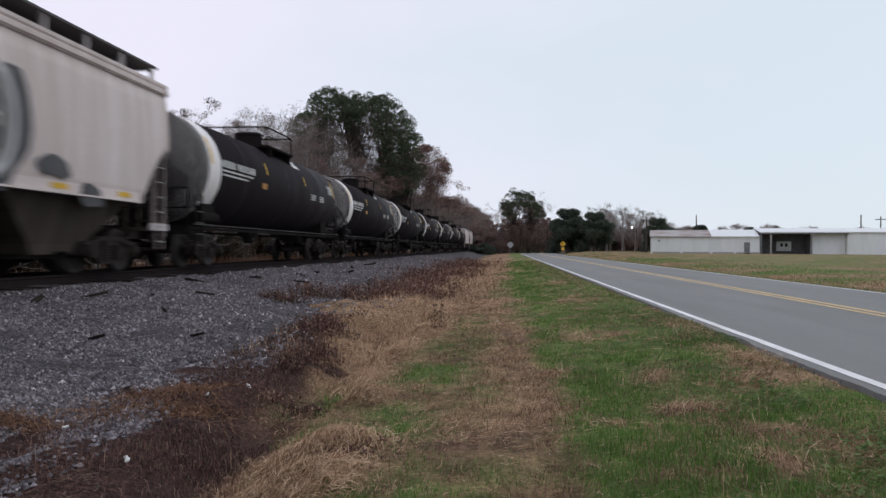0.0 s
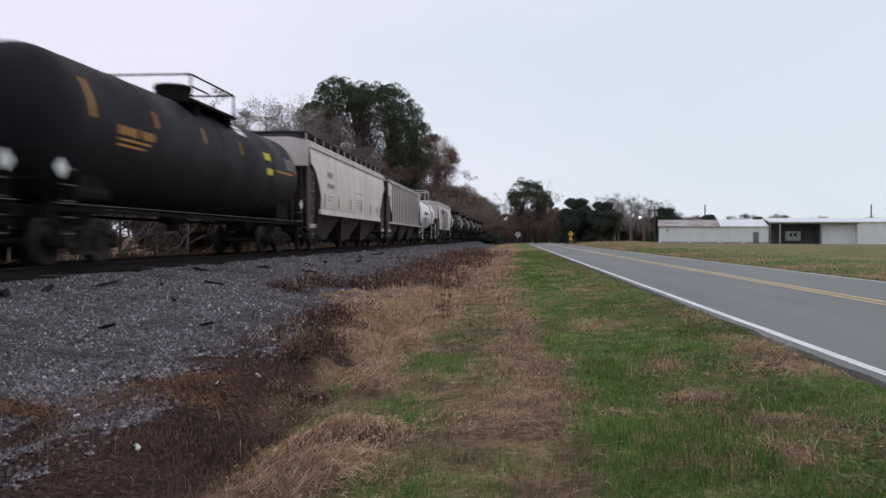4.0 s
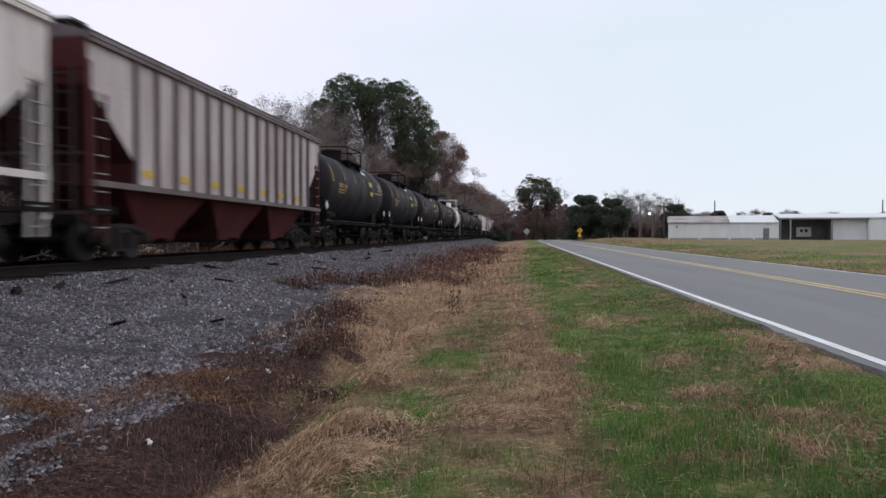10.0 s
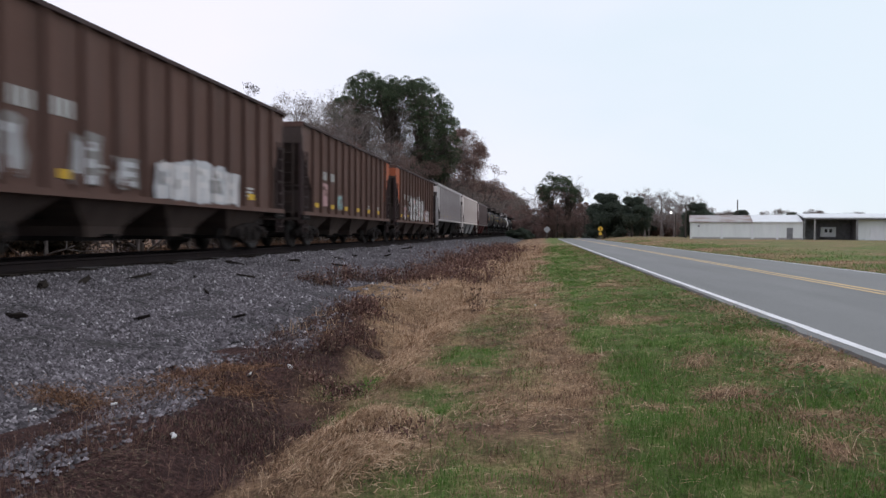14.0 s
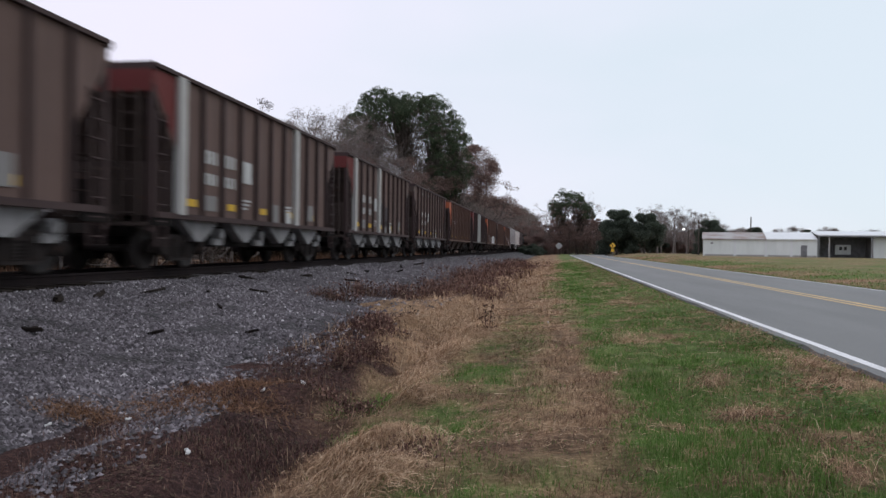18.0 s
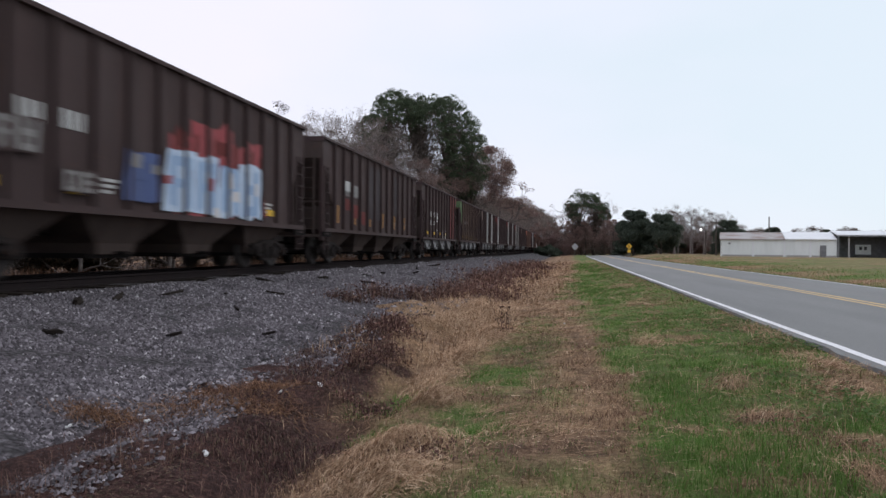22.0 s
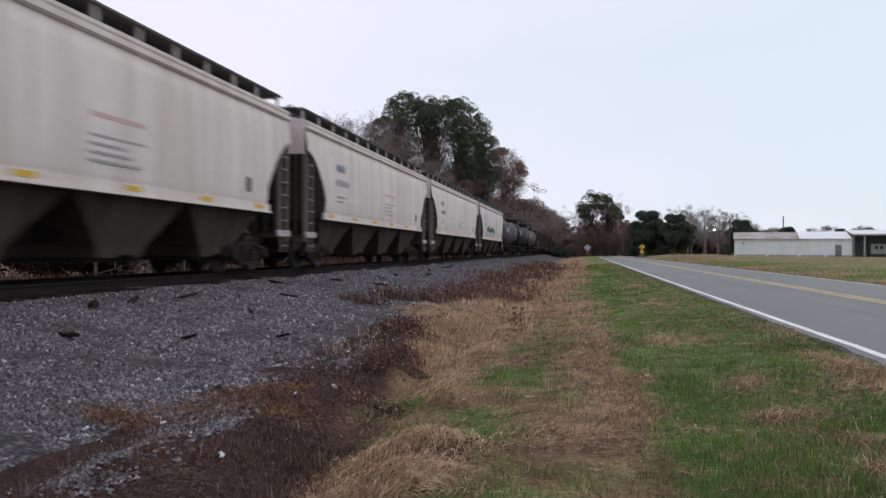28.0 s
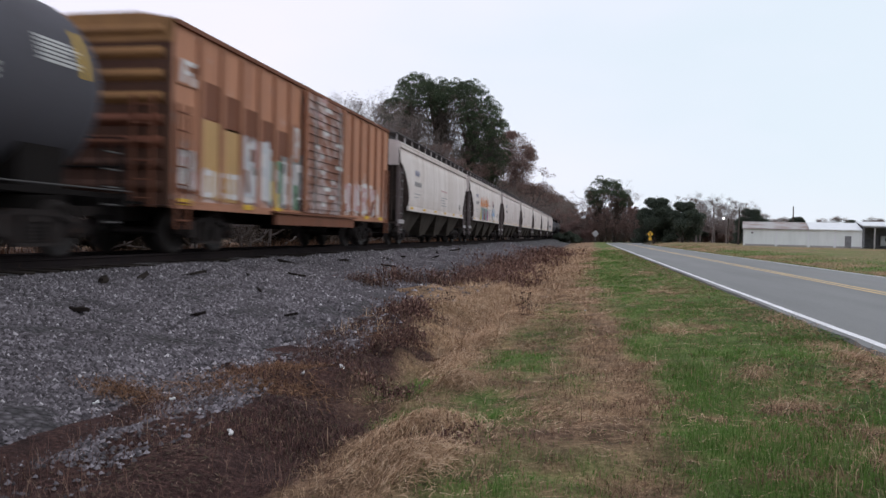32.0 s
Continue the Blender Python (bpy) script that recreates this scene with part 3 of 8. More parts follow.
def ballast_material():
    m, nt, b = nodes_of("ballast_stone")
    co = nt.nodes.new("ShaderNodeTexCoord")
    v = nt.nodes.new("ShaderNodeTexVoronoi")
    v.inputs["Scale"].default_value = 16.0
    nt.links.new(co.outputs["Object"], v.inputs["Vector"])
    bw = nt.nodes.new("ShaderNodeSeparateColor")
    nt.links.new(v.outputs["Color"], bw.inputs["Color"])
    c = ramp_node(nt, bw.outputs["Red"], [(0.0, (0.036, 0.031, 0.034)), (0.6, (0.075, 0.066, 0.072)), (1.0, (0.15, 0.135, 0.147))])
    # shade in the gaps between stones, painted into the colour
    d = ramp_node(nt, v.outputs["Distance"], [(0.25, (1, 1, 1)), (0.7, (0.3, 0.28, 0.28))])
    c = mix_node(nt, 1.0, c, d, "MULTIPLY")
    g = noise_node(nt, 0.7, 5.0)
    gm = ramp_node(nt, g, [(0.5, (0, 0, 0)), (0.75, (0.55, 0.55, 0.55))])
    c = mix_node(nt, gm, c, (0.045, 0.036, 0.033))
    nt.links.new(c, b.inputs["Base Color"])
    b.inputs["Roughness"].default_value = 0.85
    inv = ramp_node(nt, v.outputs["Distance"], [(0.0, (1, 1, 1)), (0.7, (0, 0, 0))])
    bump(nt, b, inv, 1.0, 0.05)
    return m


def build_ballast():
    xs = np.concatenate([np.arange(-14.6, -11.2, 0.6), np.arange(-11.2, -7.6, 0.4), np.arange(-7.6, -2.3, 0.14)])
    ys = np.concatenate([[-760, -200, -80, -30, -10, -2], np.arange(0, 25, 0.22), np.arange(25, 70, 1.0), np.arange(70, 200, 6.0), [220, 300, 420, 600, 900, 1300]])
    X, Y = np.meshgrid(xs, ys)
    Z = ballast_z(X) + 0.035 * vnoise(X, Y, 0.8, 8) + 0.03 * vnoise(X, Y, 0.3, 9) * (np.abs(X - TRACK_X) > 1.8)
    nx = len(xs)
    faces = [(j * nx + i, j * nx + i + 1, (j + 1) * nx + i + 1, (j + 1) * nx + i) for j in range(len(ys) - 1) for i in range(nx - 1)]
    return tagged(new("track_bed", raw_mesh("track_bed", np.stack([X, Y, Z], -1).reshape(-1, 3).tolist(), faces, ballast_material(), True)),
                  "sloping bed of grey crushed stone ballast", "track bed", kind="structure")


build_ballast()

track = tagged(new("railway_track"), "rust-brown steel rails on dark wooden ties", "railway track", kind="structure")
track.location = (TRACK_X, 0, 0)
for sx in (-0.7525, 0.7525):
    b = bmesh.new()
    prof = [(-0.07, 0.38), (0.07, 0.38), (0.07, 0.395), (0.012, 0.42), (0.012, 0.505), (0.036, 0.515), (0.036, 0.545), (0.03, 0.55), (-0.03, 0.55), (-0.036, 0.545),
            (-0.036, 0.515), (-0.012, 0.505), (-0.012, 0.42), (-0.07, 0.395)]
    loft(b, [[(sx + x, y, z) for x, z in prof] for y in (-760, -200, 0, 100, 300, 1300)])
    part("rail", fix(b), M["rail"], track)
b = bmesh.new()
box(b, 0, 0, 0.3, 2.6, 0.23, 0.17)
bmesh.ops.bevel(b, geom=b.edges[:], offset=0.012, segments=1, affect="EDGES")
tie_mesh = mesh_of(b, "tie", M["tie"])
for i in range(260):
    o = part("tie", tie_mesh, None, track)
    o.location = (random.uniform(-0.03, 0.03), -10 + i * 0.52, random.uniform(-0.01, 0.01))

# ---- railway cars: shared running gear ----
def truck_parts():
    """Meshes of one two-axle truck, with its middle over the origin."""
    out = {}
    b = bmesh.new()
    box(b, 0, 0, 0.55, 2.0, 0.42, 0.26)
    tube(b, (0, 0, 0.66), (0, 0, 0.82), 0.2, 0.2, 12)
    box(b, 0, 0, 0.42, 1.4, 1.3, 0.06)
    out["bolster"] = mesh_of(fix(b), "bolster", M["truck"])
    b = bmesh.new()
    o = [(-1.12, 0.38), (-1.14, 0.56), (-1.02, 0.66), (-0.72, 0.66), (-0.42, 0.76), (0.42, 0.76), (0.72, 0.66), (1.02, 0.66), (1.14, 0.56), (1.12, 0.38),
         (0.98, 0.36), (0.9, 0.5), (0.72, 0.48), (0.45, 0.2), (-0.45, 0.2), (-0.72, 0.48), (-0.9, 0.5), (-0.98, 0.36)]
    slab_x(b, o, -0.06, 0.06)
    rim = [(-1.1, 0.6), (-1.0, 0.66), (-0.72, 0.66), (-0.42, 0.76), (0.42, 0.76), (0.72, 0.66), (1.0, 0.66), (1.1, 0.6), (1.0, 0.58), (0.7, 0.57), (0.4, 0.67), (-0.4, 0.67), (-0.7, 0.57), (-1.0, 0.58)]
    slab_x(b, rim, 0.05, 0.13)
    for sy in (-1, 1):
        slab_x(b, [(sy * 0.42, 0.2), (sy * 0.5, 0.2), (sy * 0.8, 0.5), (sy * 0.74, 0.54)], 0.05, 0.12)
        box(b, 0.09, sy * 0.27, 0.47, 0.08, 0.09, 0.4)
    box(b, 0.09, 0, 0.225, 0.1, 0.9, 0.05)
    for y in (-0.89, 0.89):
        tube(b, (0.0, y, 0.457), (0.2, y, 0.457), 0.14, 0.13, 12)
        tube(b, (0.2, y, 0.457), (0.23, y, 0.457), 0.08, 0.08, 8)
    box(b, 0.06, 0, 0.62, 0.1, 0.5, 0.1)
    out["side_frame"] = mesh_of(fix(b), "side_frame", M["truck"])
    b = bmesh.new()
    for y in (-0.16, 0, 0.16):
        for k in range(5):
            tube(b, (0.02, y, 0.24 + k * 0.055), (0.02, y, 0.275 + k * 0.055), 0.068, 0.068, 8)
    out["spring"] = mesh_of(fix(b), "spring", M["under"])
    b = bmesh.new()
    tube(b, (-1.0, 0, 0.457), (1.0, 0, 0.457), 0.08, 0.08, 8)
    for s in (-1, 1):
        prof = [(0.69, 0.485), (0.715, 0.49), (0.73, 0.462), (0.82, 0.455), (0.82, 0.39), (0.78, 0.36), (0.765, 0.2), (0.83, 0.12), (0.83, 0.0)]
        rings = []
        n = 24
        for x, r in prof:
            rings.append([(s * x, r * math.cos(2 * math.pi * i / n), 0.457 + max(r, 0.002) * math.sin(2 * math.pi * i / n)) for i in range(n)])
        loft(b, rings)
    out["wheelset"] = mesh_of(fix(b), "wheelset", M["wheel"], True)
    return out


TRUCK = truck_parts()
b = bmesh.new()
box(b, 0, 0, 0.0, 0.2, 0.9, 0.22)
box(b, 0, 0.52, 0.0, 0.3, 0.22, 0.3)
tube(b, (0.1, 0.1, -0.15), (0.25, 0.5, -0.4), 0.025, 0.025, 6)
COUPLER = mesh_of(fix(b), "coupler", M["truck"])


def add_trucks(car, centre):
    for s in (-1, 1):
        t = part("truck", TRUCK["bolster"], None, car)
        t.location = (0, s * centre, 0)
        for sx in (-1, 1):
            f = part("side_frame", TRUCK["side_frame"], None, t)
            f.location = (sx * 1.0, 0, 0)
            if sx < 0:
                f.rotation_euler = (0, 0, math.pi)
        p = part("spring", TRUCK["spring"], None, t)
        p.location = (1.0, 0, 0)
        for sy in (-0.89, 0.89):
            w = part("wheelset", TRUCK["wheelset"], None, t)
            w.location = (0, sy, 0)


def add_couplers(car, half):
    for s in (-1, 1):
        c = part("coupler", COUPLER, None, car)
        c.location = (0, s * (half + 0.2), 0.86)
        if s < 0:
            c.rotation_euler = (0, 0, math.pi)


def ladder(name, mt, car, x, y, z0, z1, width=0.45, rungs=6, axis="y"):
    """A ladder of two stiles, each rung a piece of its own."""
    b = bmesh.new()
    for s in (-0.5, 0.5):
        if axis == "y":
            box(b, x, y + s * width, (z0 + z1) / 2, 0.05, 0.05, z1 - z0)
        else:
            box(b, x + s * width, y, (z0 + z1) / 2, 0.05, 0.05, z1 - z0)
    whole = part(name, fix(b), M[mt], car)
    b = bmesh.new()
    if axis == "y":
        tube(b, (0, -width / 2, 0), (0, width / 2, 0), 0.018, 0.018, 5)
    else:
        tube(b, (-width / 2, 0, 0), (width / 2, 0, 0), 0.018, 0.018, 5)
    me = mesh_of(fix(b), "rung", M["steel" if mt in ("post_dark", "white", "maroon", "hopper_dull", "hopper_light") else "pipe_steel" if mt == "under" else mt])
    for i in range(rungs):
        r = part("rung", me, None, whole)
        r.location = (x + (0.03 if axis == "y" else 0), y, z0 + (z1 - z0) * (i + 0.5) / rungs)


def bars(bm, x, y, z, w, h, rows=1, gap=0.6, slant=0.0):
    """Rows of plain bars that stand for lettering, on a flat side."""
    step = h / rows
    for r in range(rows):
        zz = z + h / 2 - step * (r + 0.5)
        ww = w * (1.0 if r == 0 else 0.75 + 0.2 * math.sin(r * 2.3 + w))
        box(bm, x, y - (w - ww) / 2, zz, 0.008, ww, step * gap)


def letters(bm, x, y, z, w, h, n):
    """A line of letter-sized blocks."""
    s = w / n
    for i in range(n):
        box(bm, x, y - w / 2 + s * (i + 0.5), z, 0.008, s * 0.62, h)


def blob(bm, x, y, z, ry, rz, seed, n=22, rag=0.18, thick=0.006):
    rnd = random.Random(seed)
    ph = [rnd.uniform(0, 6.28) for _ in range(4)]
    pts = []
    for i in range(n):
        a = 2 * math.pi * i / n
        k = 1 + rag * (math.sin(2 * a + ph[0]) * 0.5 + math.sin(3 * a + ph[1]) * 0.6 + math.sin(5 * a + ph[2]) * 0.4)
        c, s = math.cos(a), math.sin(a)
        # between an ellipse and a rounded box
        e = (abs(c) ** 3 + abs(s) ** 3) ** (-1 / 3)
        pts.append((y + ry * k * c * e, z + rz * k * s * e))
    slab_x(bm, pts, x - 0.004, x + thick)


def ring_stroke(bm, x, y, z, ry, rz, w, n=18, a0=0.0, a1=6.283):
    """A bent painted stroke."""
    a = [(a0 + (a1 - a0) * i / n) for i in range(n + 1)]
    inner = [(y + (ry - w) * math.cos(t), z + (rz - w) * math.sin(t)) for t in a]
    outer = [(y + ry * math.cos(t), z + rz * math.sin(t)) for t in a]
    for i in range(n):
        q = [inner[i], inner[i + 1], outer[i + 1], outer[i]]
        v = [bm.verts.new((x, yy, zz)) for yy, zz in q]
        bm.faces.new(v)


def jag(bm, x, y, z, ry, rz, rnd, lean=0.0, thick=0.005):
    """A blocky painted patch with cut corners and uneven edges."""
    pts = []
    for cy, cz in ((-1, -1), (-0.2, -1.05), (0.4, -0.95), (1, -1), (1.05, -0.3), (0.92, 0.35), (1, 1), (0.3, 1.06), (-0.4, 0.93), (-1, 1), (-0.95, 0.2), (-1.06, -0.4)):
        k = rnd.uniform(0.8, 1.12)
        pts.append((y + ry * cy * k + lean * rz * cz, z + rz * cz * rnd.uniform(0.86, 1.08)))
    slab_x(bm, pts, x - 0.003, x + thick)


def piece(car, x, y0, y1, z0, z1, n, main, back, details, seed, label):
    """A sprayed row of n blocky letters: a ragged backing, the letters, dark inner strokes, small patches of other colours."""
    rnd = random.Random(seed)
    step = (y1 - y0) / n
    for i in range(n):
        b = bmesh.new()
        top = z1 + (z1 - z0) * rnd.uniform(-0.15, 0.12)
        jag(b, x - 0.0015 * (i % 2), y0 + step * (i + 0.5), (z0 + top) / 2, step * 0.56, (top - z0) / 2 * 1.08, rnd, rnd.uniform(-0.08, 0.08))
        part("graffiti_backing", fix(b), M[back], car, label)
    for i in range(n):
        b = bmesh.new()
        yc, hgt = y0 + step * (i + 0.5), (z1 - z0)
        kind = rnd.randint(0, 3)
        bars_ = [(-0.28, 0, 0.13, 0.46), (0.26, 0, 0.12, 0.46)]
        if kind == 0:
            bars_ += [(0, 0.36, 0.3, 0.09), (0, -0.02, 0.25, 0.08)]
        elif kind == 1:
            bars_ += [(0, 0.37, 0.3, 0.09), (0, -0.37, 0.3, 0.1)]
        elif kind == 2:
            bars_ += [(0.0, -0.36, 0.3, 0.1), (0.02, 0.08, 0.2, 0.1)]
        else:
            bars_ = [(-0.2, 0, 0.15, 0.46), (0.12, 0.36, 0.26, 0.1), (0.12, 0.0, 0.22, 0.1), (0.14, -0.36, 0.26, 0.1)]
        for k, (by, bz, bw, bh) in enumerate(bars_):
            jag(b, x + 0.006 + 0.0015 * k, yc + by * step, (z0 + z1) / 2 + bz * hgt, bw * step, bh * hgt, rnd, rnd.uniform(-0.06, 0.06))
        part("graffiti_letter", fix(b), M[main], car)
    for k, mt in enumerate(details):
        for _ in range(max(2, n - 2)):
            b = bmesh.new()
            jag(b, x + 0.012 + 0.003 * k, rnd.uniform(y0, y1), rnd.uniform(z0, z1), step * rnd.uniform(0.06, 0.2), (z1 - z0) * rnd.uniform(0.06, 0.22), rnd, rnd.uniform(-0.3, 0.3))
            part("graffiti_patch", fix(b), M[mt], car)


CARS = []


def start_car(name, label, front, length, category):
    """A car that runs from front - length to front at the clip's start."""
    car = tagged(new(name), label, category, "cars of the freight train")
    car.location = (TRACK_X, front - length / 2, RAIL_Z)
    CARS.append((car, front - length / 2))
    return car


# ---- tank cars ----
def cyl_patch(bm, r, zc, y0, y1, a0, a1, n=8, lift=0.006):
    """A strip that follows the tank's round side, a in degrees above the horizontal."""
    pts = [radians(a0 + (a1 - a0) * i / n) for i in range(n + 1)]
    va = [bm.verts.new(((r + lift) * math.cos(t), y0, zc + (r + lift) * math.sin(t))) for t in pts]
    vb = [bm.verts.new(((r + lift) * math.cos(t), y1, zc + (r + lift) * math.sin(t))) for t in pts]
    for i in range(n):
        bm.faces.new((va[i], vb[i], vb[i + 1], va[i + 1]))


def head_ring(y_end, r, sign, steps=9):
    """Radii and places along a dished end, from the straight shell outwards."""
    return [(y_end - sign * 0.75 * (1 - math.sin(math.pi / 2 * k / steps)), r * max(0.03, math.cos(math.pi / 2 * k / steps)) ** 0.75) for k in range(steps + 1)]


def shell(pieces_end0, pieces_end1, y0, y1, r, zc, n=40):
    b = bmesh.new()
    prof = []
    if pieces_end0:
        prof += head_ring(y0, r, -1)[::-1]
    else:
        prof.append((y0, r))
    if pieces_end1:
        prof += head_ring(y1, r, 1)
    else:
        prof.append((y1, r))
    loft(b, [[(rr * math.cos(2 * math.pi * i / n), y, zc + rr * math.sin(2 * math.pi * i / n)) for i in range(n)] for y, rr in prof])
    return fix(b)


def tank_car(front, length, label, paint="tank_black", bands=(), style="plain", r=1.5, zc=2.68, rail_white=False, marks="gold", strips=5, climb=False, rail_h=0.5, cage=1.5):
    car = start_car("tank_car", label, front, length, "tank car")
    h = length / 2
    e = h - 0.35
    cuts = sorted({-e, e, *[v for y0, y1 in bands for v in (y0, y1)]})
    for a, c in zip(cuts, cuts[1:]):
        mid = (a + c) / 2
        white = any(y0 < mid < y1 for y0, y1 in bands)
        part("shell", shell(a <= -e, c >= e, a, c, r, zc), M["tank_white" if white else paint], car, "white painted band" if white else "", True)
    # seams of the shell courses
    for y in (-e * 0.55, 0.0, e * 0.55):
        b = bmesh.new()
        n = 40
        loft(b, [[((r + q) * math.cos(2 * math.pi * i / n), y + d, zc + (r + q) * math.sin(2 * math.pi * i / n)) for i in range(n)]
                 for d, q in ((-0.05, 0.0), (-0.03, 0.012), (0.03, 0.012), (0.05, 0.0))], True, False)
        white = any(y0 < y < y1 for y0, y1 in bands)
        part("seam", fix(b), M["tank_white" if white else paint], car, "", True)
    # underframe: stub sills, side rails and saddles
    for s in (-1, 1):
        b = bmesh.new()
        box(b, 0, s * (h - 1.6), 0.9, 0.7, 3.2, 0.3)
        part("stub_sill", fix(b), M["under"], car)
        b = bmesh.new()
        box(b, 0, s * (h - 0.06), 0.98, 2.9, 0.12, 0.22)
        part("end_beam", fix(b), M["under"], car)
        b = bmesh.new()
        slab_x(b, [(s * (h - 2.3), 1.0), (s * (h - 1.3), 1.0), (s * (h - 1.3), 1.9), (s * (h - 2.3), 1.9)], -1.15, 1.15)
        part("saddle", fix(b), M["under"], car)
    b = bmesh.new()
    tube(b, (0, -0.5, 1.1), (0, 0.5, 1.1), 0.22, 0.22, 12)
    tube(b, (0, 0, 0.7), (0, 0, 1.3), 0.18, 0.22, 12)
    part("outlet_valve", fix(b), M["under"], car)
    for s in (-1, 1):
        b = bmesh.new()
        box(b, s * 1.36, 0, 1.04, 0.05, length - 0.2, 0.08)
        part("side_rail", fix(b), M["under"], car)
    b = bmesh.new()
    pipe(b, [(1.48, -h + 0.1, 1.13), (1.48, h - 0.1, 1.13)], 0.014, 6)
    part("running_pipe", fix(b), M["pipe_steel"], car, "dull steel pipe along the frame")
    # end platforms with grab rails and brake gear
    for s in (-1, 1):
        em = M["white" if paint == "tank_white" else "under"]
        for x in (-1.35, -0.45, 0.45, 1.35):
            b = bmesh.new()
            tube(b, (x, s * (h - 0.08), 1.05), (x, s * (h - 0.08), 2.05), 0.022, 0.022, 6)
            part("end_rail_post", fix(b), em, car)
        for z in (1.55, 2.05):
            b = bmesh.new()
            pipe(b, [(-1.35, s * (h - 0.08), z), (1.35, s * (h - 0.08), z)], 0.02)
            part("end_rail", fix(b), em, car)
        ladder("end_ladder", "white" if style == "white" and paint == "tank_white" else "under", car, 1.42, s * (h - 0.55), 0.45, 1.9, 0.42, 5)
    b = bmesh.new()
    box(b, 1.0, -h + 1.5, 1.5, 0.5, 0.5, 0.45)
    tube(b, (1.2, -h + 1.0, 1.35), (1.2, -h + 2.2, 1.35), 0.16, 0.16, 10)
    part("brake_gear", fix(b), M["under"], car)
    if marks == "gold":
        for s in (-1, 1):
            b = bmesh.new()
            d = 0.19
            slab_x(b, [(s * (h - 0.35) - d, 1.75), (s * (h - 0.35), 1.75 - d), (s * (h - 0.35) + d, 1.75), (s * (h - 0.35), 1.75 + d)], 1.45, 1.465)
            pl = part("placard", fix(b), M["white"], car, "white diamond placard")
            b = bmesh.new()
            box(b, 1.44, s * (h - 0.35), 1.42, 0.03, 0.05, 0.75)
            part("placard_bracket", fix(b), M["under"], pl)
    # manway and platform
    top = zc + r
    b = bmesh.new()
    tube(b, (0, 0, top - 0.15), (0, 0, top + 0.42), 0.5, 0.48, 18)
    tube(b, (0, 0, top + 0.42), (0, 0, top + 0.5), 0.53, 0.48, 18)
    part("manway", fix(b), M["tank_white" if style == "white" else "under"], car)
    pm = "tank_white" if rail_white else "under"
    for s in (-1, 1):
        b = bmesh.new()
        box(b, s * 0.95, 0, top - 0.16, 0.55, 3.0, 0.07)
        part("platform", fix(b), M[pm], car)
        b = bmesh.new()
        slab_x(b, [(-1.2, top - 0.2), (-1.1, top - 0.2), (-1.1, top - 0.5), (-1.2, top - 0.5)], s * 0.9, s * 1.2)
        part("platform_bracket", fix(b), M[pm], car)
        b = bmesh.new()
        slab_x(b, [(1.2, top - 0.2), (1.1, top - 0.2), (1.1, top - 0.5), (1.2, top - 0.5)], s * 0.9, s * 1.2)
        part("platform_bracket", fix(b), M[pm], car)
    zr = top + rail_h
    rm = M["white" if rail_white else "under"]
    rails = [[(-1.15, -cage, zr), (1.15, -cage, zr)], [(-1.15, cage, zr), (1.15, cage, zr)]]
    for s in (-1, 1):
        for y in (-cage, cage):
            b = bmesh.new()
            tube(b, (s * 1.15, y, top - 0.25), (s * 1.15, y, zr), 0.028, 0.028, 6)
            part("railing_post", fix(b), rm, car)
        rails += [[(s * 1.15, -cage, zr), (s * 1.15, cage, zr)], [(s * 1.15, -cage, zr - 0.3), (s * 1.15, -0.27 * cage, zr - 0.3)]]
    for line in rails:
        b = bmesh.new()
        pipe(b, line, 0.026)
        part("railing_bar", fix(b), rm, car)
    if climb:
        # side ladder up to the manway
        b = bmesh.new()
        for y in (-0.24, 0.24):
            pipe(b, [(1.62, y, 0.55), (1.62, y, zc), (1.2, y, top - 0.1)], 0.025)
        for k in range(9):
            z = 0.6 + k * 0.3
            tube(b, (1.62, -0.24, z), (1.62, 0.24, z), 0.018, 0.018, 5)
        box(b, 1.55, 0, 0.5, 0.25, 0.6, 0.05)
        part("side_ladder", fix(b), M["hopper_dull" if rail_white else "under"], car)
    # painted and stuck-on markings
    def strip(name, y0, y1, a0, a1, mt, label="", lift=0.006):
        b = bmesh.new()
        cyl_patch(b, r, zc, y0, y1, a0, a1, 8, lift)
        return part(name, b, M[mt], car, label)
    mk = "yellow" if marks != "gold" else "gold"
    if strips:
        for i in range(strips):
            y = -e + 0.95 + (2 * e - 1.9) * i / (strips - 1)
            end = i in (0, strips - 1)
            w = 0.13 if end else 0.1
            strip("reflector", y - w / 2, y + w / 2, 4 if end else 10, 34 if end else 25, "yellow" if marks != "gold" else "gold", "yellow reflective strip")
    if marks in ("gold", "white"):
        col = {"gold": "gold", "white": "mark_white"}[marks]
        y0 = -e + (1.9 if marks == "gold" else 1.7)
        n, pitch, a = (7, 0.2, -3.0) if marks == "gold" else (10, 0.27, 4.0)
        for i in range(n):
            y = y0 + i * pitch + (0.16 if i > 3 else 0)
            strip("letter", y, y + pitch * 0.7, a, a + (7 if marks == "gold" else 8), col)
        strip("stencil", y0, y0 + n * pitch * 0.95, a - 4.5, a - 2.5, col)
        strip("stencil", y0, y0 + n * pitch * 0.8, a - 9, a - 7, col)
        for k in range(6):
            strip("stencil", e - 1.95, e - 1.15 + 0.1 * math.sin(k * 2.0), 8 + k * 2.6, 9.7 + k * 2.6, "mark_grey" if marks == "gold" else "mark_white", "")
